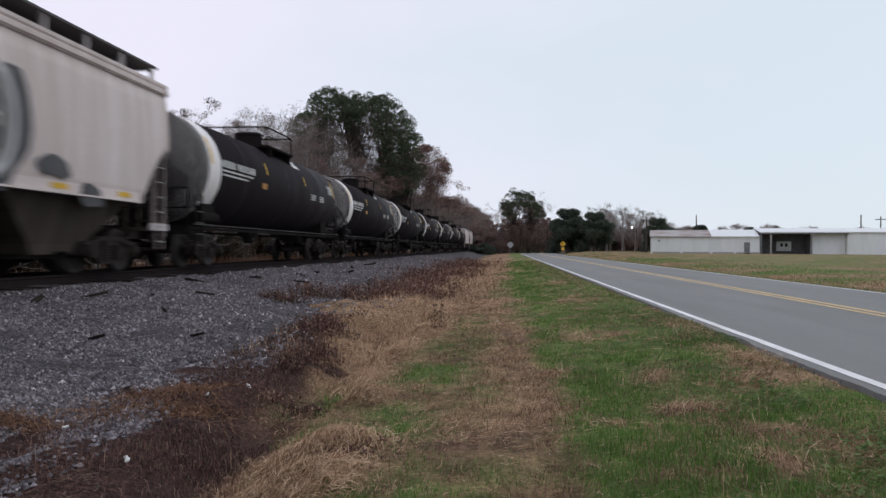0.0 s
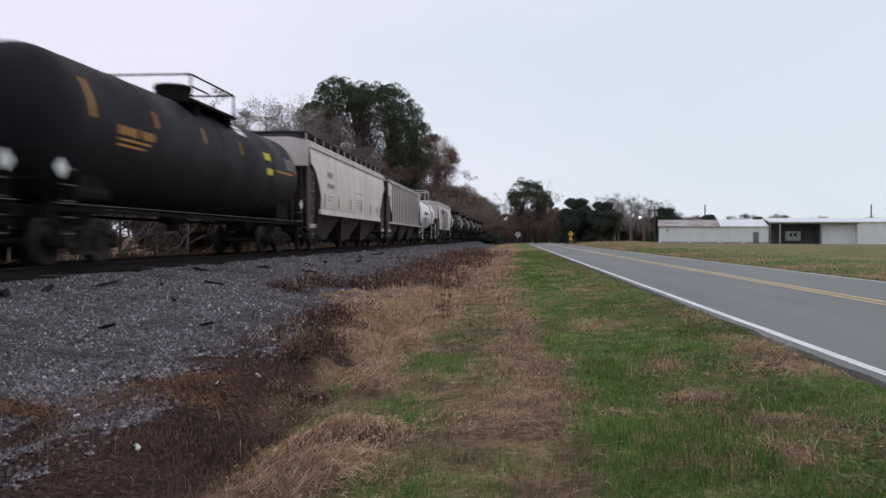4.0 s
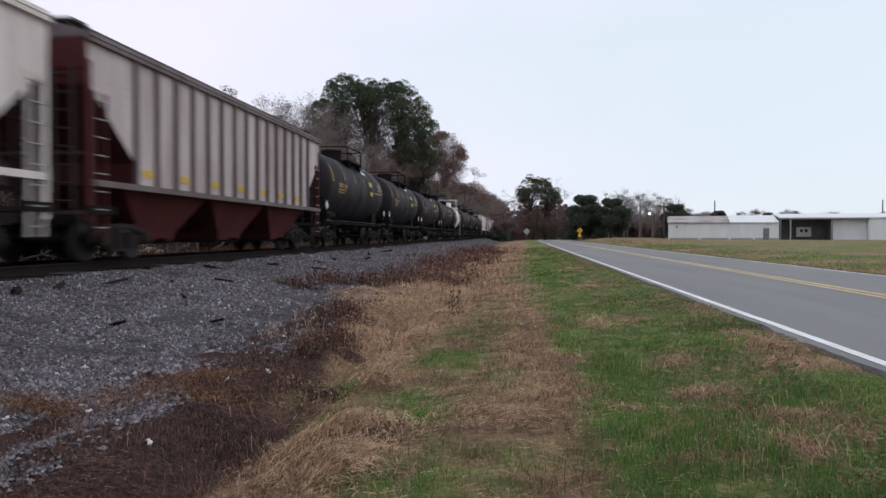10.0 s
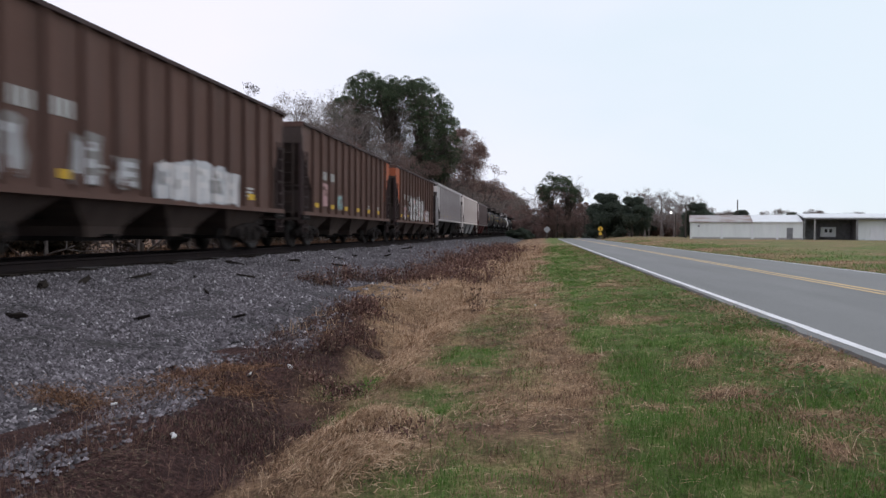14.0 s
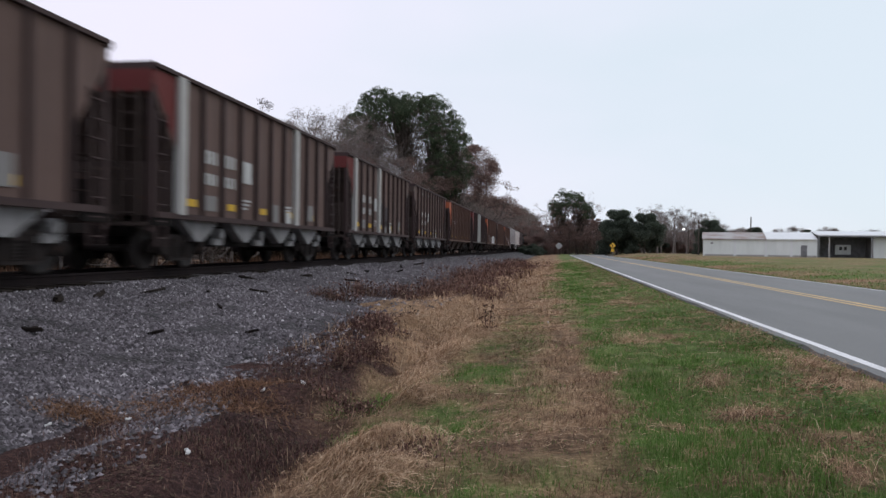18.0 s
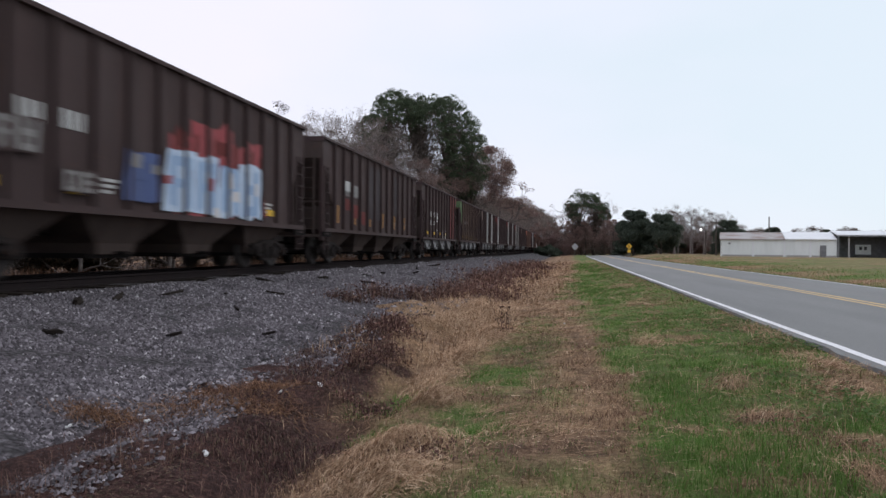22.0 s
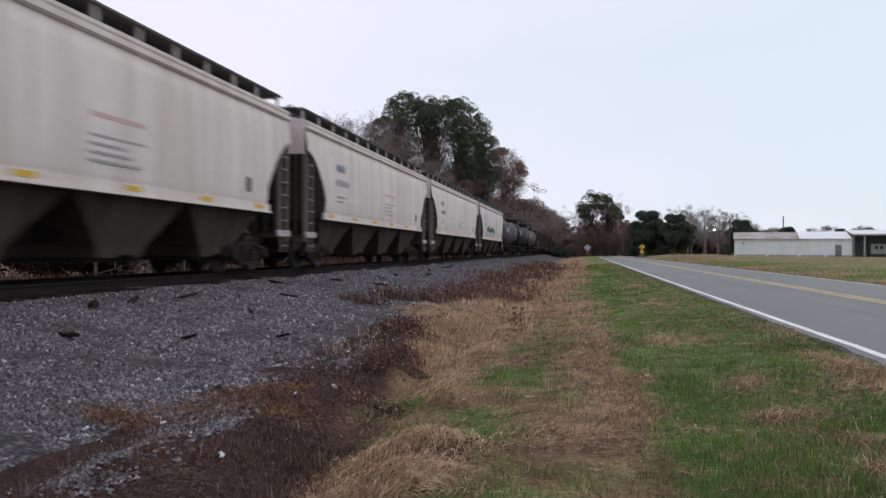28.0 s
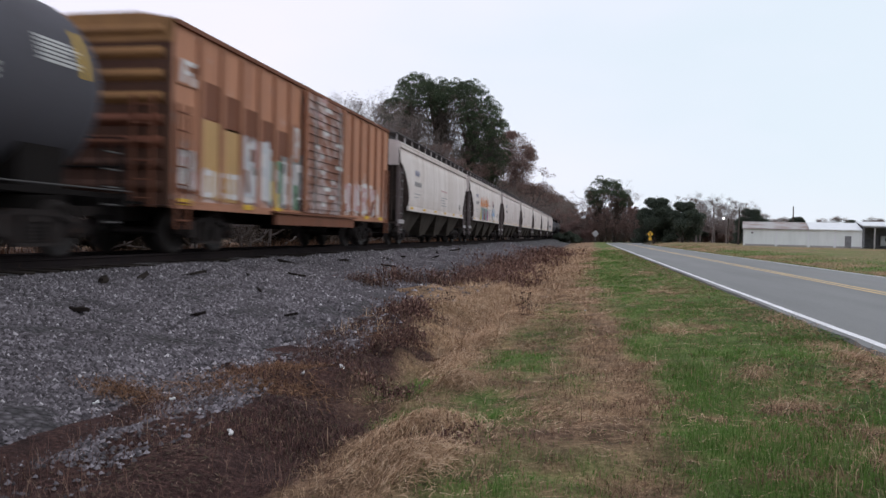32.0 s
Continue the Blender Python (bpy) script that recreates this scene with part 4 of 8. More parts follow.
        if marks == "gold":
            strip("label_plate", e - 4.2, e - 3.55, 13, 22, "lemon", "yellow label")
            strip("label_plate", e - 4.1, e - 3.5, -5, 3, "lemon", "yellow label")
            strip("stencil", e - 3.1, e - 1.2, 1, 3.5, "gold")
        else:
            for q in (3.6, 5.0):
                for k in range(3):
                    strip("stencil", e - q, e - q + 0.8, -8 + k * 3.2, -6 + k * 3.2, "mark_white")
            strip("label_plate", -e + 5.2, -e + 5.7, -9, -2, "gold", "orange label")
        strip("roof_label", 1.7, 2.5, 38, 45, "white", "white stencilled notice")
        strip("roof_label", 1.7, 2.5, 47, 54, "white", "white stencilled notice")
    add_trucks(car, h - 1.85)
    add_couplers(car, h)
    return car


# ---- hopper bodies ----
def body_rings(h, prof, zsill, cut, zcut, curve, n_end=9, zend=None):
    """Cross-sections of a hopper body: the ends rise from the sill as a slope sheet. prof: (z, half width) up to the eave."""
    zs = [p[0] for p in prof]
    ws = [p[1] for p in prof]
    zt = zs[-1]

    def section(y, zb):
        right = []
        for k in range(9):
            z = zb + (zt - zb) * k / 8
            right.append((float(np.interp(z, zs, ws)), y, z))
        return right + [(-x, yy, z) for x, yy, z in reversed(right)]
    rings = []
    ends = []
    zend = zsill if zend is None else zend
    for k in range(n_end + 1):
        u = k / n_end
        ends.append((h - cut * u, zend + (zcut - zend) * (1 - u ** 1.8 if curve else 1 - u)))
    if zend > zsill:
        ends.append((h - cut - 0.01, zsill))
    for y, zb in ends:
        rings.append(section(-y, zb))
    rings.append(section(0, zsill))
    for y, zb in reversed(ends):
        rings.append(section(y, zb))
    return rings


def hopper_end(car, h, mt, zt, cut, post_mt=None, platform=True, light="steel", side_mt="slope"):
    """End posts, cross bars, ladders and the platform over each end."""
    post_mt = post_mt or mt
    for s in (-1, 1):
        for x in (-1.38, 1.38):
            b = bmesh.new()
            box(b, x, s * (h - 0.06), (0.8 + zt) / 2 - 0.2, 0.11, 0.1, zt - 1.2)
            part("corner_post", fix(b), M[side_mt], car)
        for x in (-0.5, 0.5):
            b = bmesh.new()
            box(b, x, s * (h - 0.1), 1.9, 0.08, 0.06, 2.0)
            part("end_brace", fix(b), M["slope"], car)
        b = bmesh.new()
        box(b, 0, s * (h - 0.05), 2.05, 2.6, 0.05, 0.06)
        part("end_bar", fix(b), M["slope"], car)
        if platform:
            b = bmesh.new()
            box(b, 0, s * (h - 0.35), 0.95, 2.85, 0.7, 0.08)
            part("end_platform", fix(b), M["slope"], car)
            for x in (-1.45, 1.45):
                b = bmesh.new()
                box(b, x, s * (h - 0.4), 1.0, 0.06, 0.85, 0.16)
                part("step_plate", fix(b), M[light], car)
        ladder("ladder", side_mt, car, 1.44, s * (h - 0.36), 0.5, 3.2, 0.38, 8)
        ladder("ladder", "slope", car, 0.95, s * (h + 0.02), 1.0, zt - 0.5, 0.38, 8, "x")
    b = bmesh.new()
    box(b, 0, -h + 0.5, 1.6, 0.6, 0.6, 0.5)
    tube(b, (0.3, -h + 0.3, 2.0), (0.3, -h + 0.24, 2.0), 0.28, 0.28, 14)
    part("brake_gear", fix(b), M["under"], car)


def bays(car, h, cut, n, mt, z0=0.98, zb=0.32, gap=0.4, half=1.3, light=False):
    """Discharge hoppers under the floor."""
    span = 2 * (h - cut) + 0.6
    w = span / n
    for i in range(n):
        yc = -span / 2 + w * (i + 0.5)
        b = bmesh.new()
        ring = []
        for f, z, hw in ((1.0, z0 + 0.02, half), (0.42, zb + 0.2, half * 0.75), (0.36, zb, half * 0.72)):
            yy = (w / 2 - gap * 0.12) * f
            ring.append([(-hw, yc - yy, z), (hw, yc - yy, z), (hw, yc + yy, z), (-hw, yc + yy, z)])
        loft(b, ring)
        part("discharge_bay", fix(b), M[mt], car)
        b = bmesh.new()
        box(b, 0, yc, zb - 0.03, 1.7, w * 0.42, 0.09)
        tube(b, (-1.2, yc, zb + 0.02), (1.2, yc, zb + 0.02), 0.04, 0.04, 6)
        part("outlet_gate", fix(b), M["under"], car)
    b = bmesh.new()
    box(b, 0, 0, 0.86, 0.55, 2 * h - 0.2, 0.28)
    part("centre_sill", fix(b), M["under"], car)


def roofwalk(car, h, z, posts, mt_post, x=1.02):
    for s in (-1, 1):
        b = bmesh.new()
        box(b, s * x, 0, z, 0.55, 2 * h - 0.3, 0.05)
        part("roofwalk", fix(b), M["walk_grey"], car, "dark steel grating walkway")
        b = bmesh.new()
        box(b, 0, s * (h - 0.3), z + 0.004, 2.2, 0.55, 0.05)
        part("end_walk", fix(b), M["walk_grey"], car, "dark steel grating walkway")
    for i in range(posts):
        y = -h + 0.3 + (2 * h - 0.6) * i / (posts - 1)
        b = bmesh.new()
        box(b, x + 0.2, y, z - 0.16, 0.05, 0.1, 0.36)
        part("walkway_bracket", fix(b), M[mt_post], car)
    b = bmesh.new()
    box(b, 0, 0, z - 0.1, 1.35, 2 * h - 1.6, 0.3)
    part("hatch_trough", fix(b), M["walk_grey"], car, "dark loading hatch")


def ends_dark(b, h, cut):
    """The slope sheets and the floor take the second material: dirt, plus shade under the ends painted in."""
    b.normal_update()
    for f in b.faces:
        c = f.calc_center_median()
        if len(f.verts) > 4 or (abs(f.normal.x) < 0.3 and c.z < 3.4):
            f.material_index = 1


def smooth_hopper(front, length, label, paint="hopper_light", zt=4.05, bays_n=4, graffiti=None, marks=True, bay_mt="bay_tan", name="covered_hopper", zcut=3.4, cut=1.55, zend=2.1, panel=0.75, tall=False):
    car = start_car(name, label, front, length, "hopper car")
    h = length / 2
    prof = [(1.5, 1.46), (1.8, 1.5), (2.5, 1.53), (3.2, 1.51), (3.7, 1.47), (zt - 0.02, 1.42)]
    b = bmesh.new()
    loft(b, body_rings(h, prof, 1.5, cut, zcut, True, 12, zend))
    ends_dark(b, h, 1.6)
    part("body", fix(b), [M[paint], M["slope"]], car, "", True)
    # corrugated top chord and roof
    b = bmesh.new()
    steps = [(1.44, zt - 0.02), (1.5, zt + 0.02), (1.5, zt + 0.1), (1.45, zt + 0.13), (1.48, zt + 0.17), (1.48, zt + 0.23), (1.4, zt + 0.27), (0.6, zt + 0.42)]
    ring = steps + [(-x, z) for x, z in reversed(steps)]
    loft(b, [[(x, y, z) for x, z in ring] for y in (-h, h)])
    part("roof", fix(b), M[paint], car)
    for s in (-1, 1):
        b = bmesh.new()
        box(b, s * 1.47, 0, 1.6, 0.09, 2 * (h - 1.45), 0.2)
        part("side_sill", fix(b), M[paint], car)
        b = bmesh.new()
        box(b, s * 1.5, 0, 1.5, 0.14, 2 * (h - 1.45), 0.035)
        part("sill_flange", fix(b), M[paint], car)
    for s in (-1, 1):
        for y in (h - 0.62, 0.62 - h):
            b = bmesh.new()
            box(b, s * 1.4, y, 2.2, 0.06, 0.09, 2.5)
            part("end_stanchion", fix(b), M["post_dark"], car)
    hopper_end(car, h, paint, zt, 1.75, "hopper_dull", True, "hopper_dull", "post_dark")
    for s in (-1, 1):
        b = bmesh.new()
        box(b, 0, s * (h + 0.02), zt + 0.03 - panel / 2, 2.8, 0.06, panel)
        part("end_panel", fix(b), M[paint], car)
    bays(car, h, 1.75, bays_n, bay_mt, 1.5, 0.4)
    roofwalk(car, h, zt + 0.62, max(9, int(length * 0.8)), "hopper_dull")
    for i in range(6):
        b = bmesh.new()
        y = -h + 2.1 + (2 * h - 4.2) * i / 5
        if tall:
            box(b, 1.532, y, 2.1, 0.012, 0.13, 0.55)
        else:
            box(b, 1.52, y, 1.62, 0.012, 0.5, 0.1)
        part("reflector", b, M["gold" if tall else "yellow"], car, "yellow reflective plate")
    if marks:
        x = 1.536
        b = bmesh.new()
        letters(b, x, -h + 3.0, 3.2, 0.9, 0.22, 4)
        part("car_initials", b, M["mark_blue"], car, "faded blue stencilled initials")
        b = bmesh.new()
        letters(b, x, -h + 3.2, 2.72, 1.4, 0.2, 6)
        bars(b, x - 0.005, -h + 3.1, 2.2, 1.1, 0.3, 2, 0.3)
        part("car_markings", b, M["mark_faint"], car, "dark stencilled car markings")
        b = bmesh.new()
        bars(b, x - 0.01, 0.9, 2.2, 1.6, 0.55, 4, 0.35)
        bars(b, x - 0.03, h - 3.4, 3.0, 1.1, 0.22, 2, 0.35)
        part("data_lines", b, M["mark_faint"], car)
        b = bmesh.new()
        box(b, x - 0.01, 0.9, 2.75, 0.008, 1.5, 0.08)
        part("lettering", b, M["mark_red"], car, "faded red lettering strip")
        b = bmesh.new()
        box(b, x - 0.02, h - 2.7, 2.1, 0.008, 0.26, 0.34)
        part("data_plate", b, M["ink"], car)
    if graffiti:
        graffiti(car, h)
    add_trucks(car, h - 1.85)
    add_couplers(car, h)
    return car


def ribbed_hopper(front, length, label, paint, covered=True, ribs=14, zt=4.1, cut=1.7, zcut=3.3, bay_n=3, bay_mt="bay_tan", end_mt=None, end_ribs=(), stripe_ribs=(),
                  rib_mt=None, reflect="yellow", marks="mark_white", graffiti=None, panels=(), name="covered_hopper", ends=(True, True), chutes=False, sill_mt=None, zs=1.16, zend=2.0, post_mt=None, side_panels=True, slope_mt="slope", tall=False):
    car = start_car(name, label, front, length, "hopper car")
    h = length / 2
    w = 1.42
    b = bmesh.new()
    prof = [(zs, w), (zt, w)]
    loft(b, body_rings(h, prof, zs, cut, zcut, False, 6, zend))
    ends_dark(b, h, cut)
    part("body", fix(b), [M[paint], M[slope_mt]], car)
    # top chord and lower sill
    for s in (-1, 1):
        b = bmesh.new()
        box(b, s * (w + 0.03), 0, zt - 0.03, 0.12, 2 * h, 0.08)
        part("top_chord", fix(b), M[(rib_mt or paint) if covered else "coal_dark"], car)
        b = bmesh.new()
        box(b, s * (w + 0.02), 0, zs - 0.02, 0.14, 2 * (h - 0.1), 0.12)
        part("side_sill", fix(b), M[sill_mt or rib_mt or paint], car)
    if covered:
        b = bmesh.new()
        st = [(w + 0.1, zt + 0.02), (w + 0.08, zt + 0.1), (0.7, zt + 0.32)]
        ring = st + [(-x, z) for x, z in reversed(st)]
        loft(b, [[(x, y, z) for x, z in ring] for y in (-h, h)])
        part("roof", fix(b), M[rib_mt or paint], car)
        roofwalk(car, h, zt + 0.36, 9, "hopper_dull", 0.72)
    else:
        b = bmesh.new()
        box(b, 0, 0, zt - 0.25, 2 * w - 0.1, 2 * h - 0.4, 0.05)
        part("coal_load", fix(b), M["under"], car)
        for s in (-1, 1):
            b = bmesh.new()
            box(b, 0, s * (h - 0.04), zt - 0.05, 2 * w + 0.1, 0.12, 0.16)
            part("end_chord", fix(b), M[rib_mt or paint], car)
    # side posts
    bm0 = bmesh.new()
    box(bm0, 0, 0, 0, 0.11, 0.075, zt - zs - 0.08)
    bmesh.ops.bevel(bm0, geom=bm0.edges[:], offset=0.02, segments=1, affect="EDGES")
    rib_me = mesh_of(bm0, "side_post", M[rib_mt or paint])
    bm0 = bmesh.new()
    box(bm0, 0, 0, 0, 0.14, 0.3, zt - zs - 0.08)
    rib_st = mesh_of(bm0, "side_post", M["stripe_grey"])
    y0 = h - cut
    for i in range(ribs):
        y = -y0 + 2 * y0 * i / (ribs - 1)
        for s in (-1, 1):
            wide = i in stripe_ribs
            o = part("side_post", rib_st if wide else rib_me, None, car, "pale grey painted post" if wide else "")
            o.location = (s * (w + 0.05), y, (zt + zs) / 2 - 0.03)
    if end_mt:
        for s in [k for k, on in zip((-1, 1), ends) if on]:
            b = bmesh.new()
            slab_x(b, [(s * (h - 0.02), zt - 0.1), (s * (h - 0.02), zcut + 0.1), (s * (h - cut - 0.05), zend + 0.06), (s * (h - cut - 0.05), zt - 0.1)], w + 0.004, w + 0.02)
            if side_panels:
                part("end_panel", fix(b), M[end_mt], car, "painted end panel")
            b = bmesh.new()
            box(b, 0, s * (h + 0.01), zt - 0.34, 2 * w, 0.03, 0.44)
            part("end_board", fix(b), M[end_mt], car, "painted end board")
    hopper_end(car, h, paint, zt, cut, end_mt or rib_mt or paint, True, "hopper_dull" if covered and not post_mt else "under", post_mt or ("post_dark" if covered else "coal_dark"))
    if chutes:
        # pale triangular chutes with gates between
        n = bay_n
        span = 2 * (h - cut)
        for i in range(n):
            yc = -span / 2 + span * (i + 0.5) / n
            b = bmesh.new()
            q = span / n * 0.42
            slab_x(b, [(yc - q, zs), (yc + q, zs), (yc + 0.14, 0.62), (yc - 0.14, 0.62)], 1.05, 1.3)
            part("chute", fix(b), M["bay_light"], car, "pale grey discharge chute")
            b = bmesh.new()
            slab_x(b, [(yc - q, zs), (yc + q, zs), (yc + 0.14, 0.62), (yc - 0.14, 0.62)], -1.3, -1.05)
            part("chute", fix(b), M["bay_light"], car, "pale grey discharge chute")
            yg = yc + span / n / 2
            b = bmesh.new()
            box(b, 1.1, yg, 0.62, 0.12, 0.5, 0.16)
            part("door_lug", fix(b), M["bay_light"], car)
            b = bmesh.new()
            tube(b, (1.0, yg, 0.82), (1.25, yg, 0.82), 0.13, 0.13, 10)
            part("door_gear", fix(b), M["bay_light"], car)
        b = bmesh.new()
        box(b, 0, 0, 0.86, 0.55, 2 * h - 0.2, 0.28)
        box(b, 0, 0, 0.75, 1.9, span * 0.94, 0.5)
        part("centre_sill", fix(b), M["under"], car)
    else:
        bays(car, h, cut, bay_n, bay_mt, zs, 0.4)
    pitch = 2 * y0 / (ribs - 1)

    def panel_y(k):
        return -y0 + pitch * (k + 0.5)
    x = w + 0.012
    if reflect:
        for k in range(0, ribs - 1, 2):
            b = bmesh.new()
            if tall:
                box(b, x, panel_y(k), zs + 0.55, 0.012, 0.13, 0.6)
            else:
                box(b, x, panel_y(k) + 0.1, zs + 0.3, 0.012, pitch * 0.42, 0.16)
            part("reflector", b, M["gold" if tall else reflect], car, "yellow reflective plate")
    if marks:
        for k, z, hh in ((1, 2.55, 0.3), (2, 2.55, 0.3), (1, 2.05, 0.26), (2, 2.05, 0.26)):
            if covered or z > 2.3 or chutes:
                b = bmesh.new()
                letters(b, x, panel_y(k), z, pitch * 0.6, hh, 3)
                part("car_markings", b, M[marks], car, "stencilled car markings")
        for k in (3, ribs - 5, ribs - 3):
            b = bmesh.new()
            bars(b, x, panel_y(k), zs + 0.42, pitch * 0.45, 0.3, 3, 0.55)
            part("data_lines", b, M[marks], car)
    for k, z, fw, hh, mt in panels:
        b = bmesh.new()
        box(b, x + 0.002, panel_y(k), z, 0.012, pitch * fw, hh)
        part("painted_panel", b, M[mt], car)
    if graffiti:
        graffiti(car, h, panel_y, x)
    add_trucks(car, h - 1.8)
    add_couplers(car, h)
    return car

# ---- painted tags on the cars ----
def tag(car, x, mt, shapes, label):
    """shapes: (y, z, half width, half height, seed)."""
    for y, z, ry, rz, sd in shapes:
        b = bmesh.new()
        blob(b, x + 0.0004 * (sd % 5), y, z, ry, rz, sd)
        part("graffiti", fix(b), M[mt], car, label)


def strokes(car, x, mt, rows, label):
    for r in rows:
        b = bmesh.new()
        ring_stroke(b, x, *r)
        bmesh.ops.remove_doubles(b, verts=b.verts[:], dist=0.0005)
        part("graffiti", fix(b), M[mt], car, label)


def graffiti_bubbles(car, h):
    x = 1.545
    ys = [-h + 5.3 + 1.05 * i for i in range(5)]
    tag(car, x, "spray_black", [(y + 0.12, 2.5 + 0.08 * (i % 2), 0.72, 1.05, i) for i, y in enumerate(ys)] + [(-h + 4.3, 3.1, 0.4, 0.5, 9), (-h + 4.6, 1.9, 0.5, 0.3, 10), (-h + 11.1, 1.95, 0.45, 0.18, 11)],
        "dark sprayed bubble shapes")
    tag(car, x + 0.006, "mark_grey", [(y, 2.55 + 0.08 * (i % 2), 0.5, 0.8, 15 + i) for i, y in enumerate(ys)], "grey sprayed letter fill")
    tag(car, x + 0.012, "spray_black", [(y + 0.02, 2.8, 0.13, 0.2, 45 + i) for i, y in enumerate(ys)] + [(y + 0.05, 2.25, 0.14, 0.2, 55 + i) for i, y in enumerate(ys)], "dark gaps in sprayed letters")
    strokes(car, x + 0.014, "spray_silver", [(y, 2.55 + 0.08 * (i % 2), 0.58, 0.88, 0.12, 22, 0.4 * i, 0.4 * i + 6.1) for i, y in enumerate(ys)], "silver sprayed outline")
    strokes(car, x + 0.018, "spray_silver", [(y + 0.02, 2.8, 0.17, 0.24, 0.06, 12, 0.0, 6.283) for y in ys], "silver sprayed inner outline")
    tag(car, x, "ink", [(-h + 2.7 - 0.1 * k, 3.45 - 0.17 * k, 0.5 - 0.06 * k, 0.05, 30 + k) for k in range(5)], "dark striped emblem")
    tag(car, x, "spray_black", [(-h + 4.3, 3.5, 0.16, 0.36, 36), (-h + 4.9, 3.45, 0.2, 0.3, 37), (-h + 12.3, 1.5, 0.4, 0.2, 38)], "dark sprayed scrawl")
    tag(car, x, "mark_faint", [(-h + 2.6, 2.7 - 0.22 * k, 0.5, 0.06, 70 + k) for k in range(4)], "faint stencilled lines")


def graffiti_smudge(car, h):
    x = 1.54
    tag(car, x, "spray_black", [(-h + 4.4 + 0.9 * i, 2.25 + 0.12 * math.sin(i * 2.1), 0.55, 0.26, 60 + i) for i in range(6)], "blurred dark sprayed scrawl")
    tag(car, x + 0.006, "spray_silver", [(-h + 4.4 + 1.1 * i, 2.0 + 0.08 * math.cos(i * 2.1), 0.5, 0.15, 70 + i) for i in range(5)], "silver sprayed scrawl")


def graffiti_candles(car, h):
    x = 1.54
    rnd = random.Random(77)
    cols = ["spray_yellow", "spray_blue", "spray_red", "spray_teal", "spray_magenta"]
    for i, c in enumerate(cols):
        y = -h + 4.9 + i * 0.86
        for mt, dz, dy, ry, rz, k, tx in ((c, 1.98, 0.0, 0.27, 0.4, 1, "coloured sprayed candle shape"), ("spray_silver", 2.2, 0.12, 0.08, 0.2, 2, "pale sprayed highlight"), ("spray_teal", 2.4, 0.0, 0.27, 0.06, 1, "teal sprayed rim")):
            b = bmesh.new()
            for _ in range(k):
                jag(b, x + 0.004 * k, y + dy + rnd.uniform(-0.05, 0.05), dz, ry, rz, rnd, 0.15)
            part("graffiti", fix(b), M[mt], car, tx)
        b = bmesh.new()
        ring = [(-0.26, 2.46), (-0.12, 2.66), (0.0, 2.48), (0.12, 2.66), (0.24, 2.46), (0.25, 2.8), (0.2, 2.98), (0.24, 3.2), (0.12, 3.06), (0.06, 3.34), (-0.02, 3.04), (-0.14, 3.1), (-0.16, 2.86), (-0.28, 2.78)]
        slab_x(b, [(y + dy + rnd.uniform(-0.03, 0.03) + 0.15 * (dz - 2.5), dz + rnd.uniform(-0.05, 0.05)) for dy, dz in ring], x + 0.009, x + 0.015)
        part("graffiti", fix(b), M["spray_orange"], car, "orange sprayed flame shape")
    for mt, rows, tx in (("spray_blue", [(h - 6.2, 2.25, 0.32, 0.3), (h - 5.1, 2.25, 0.32, 0.3), (h - 5.65, 2.1, 0.5, 0.22)], "blue sprayed figure"),
                         ("spray_white", [(h - 6.3, 2.35, 0.14, 0.16), (h - 5.0, 2.3, 0.16, 0.14), (h - 5.65, 1.85, 0.45, 0.14), (h - 5.65, 2.55, 0.2, 0.2), (h - 5.9, 1.65, 0.2, 0.1), (h - 5.3, 2.8, 0.14, 0.2)], "white sprayed patches"),
                         ("spray_navy", [(h - 5.65, 2.3, 0.1, 0.5), (h - 5.75, 1.75, 0.14, 0.16)], "navy sprayed stroke"),
                         ("spray_red", [(h - 5.95, 2.95, 0.14, 0.2), (h - 5.4, 1.95, 0.1, 0.2)], "red sprayed patch")):
        b = bmesh.new()
        for y, z, ry, rz in rows:
            jag(b, x + 0.004 + 0.003 * len(rows), y, z, ry, rz, rnd, rnd.uniform(-0.2, 0.2))
        part("graffiti", fix(b), M[mt], car, tx)


def letter_forms(*pieces_):
    def paint(car, h, panel_y, x):
        for k, (y0, y1, z0, z1, n, main, back, details, seed, label) in enumerate(pieces_):
            piece(car, x + 0.004 + 0.024 * k, y0, y1, z0, z1, n, main, back, details, seed, label)
    return paint


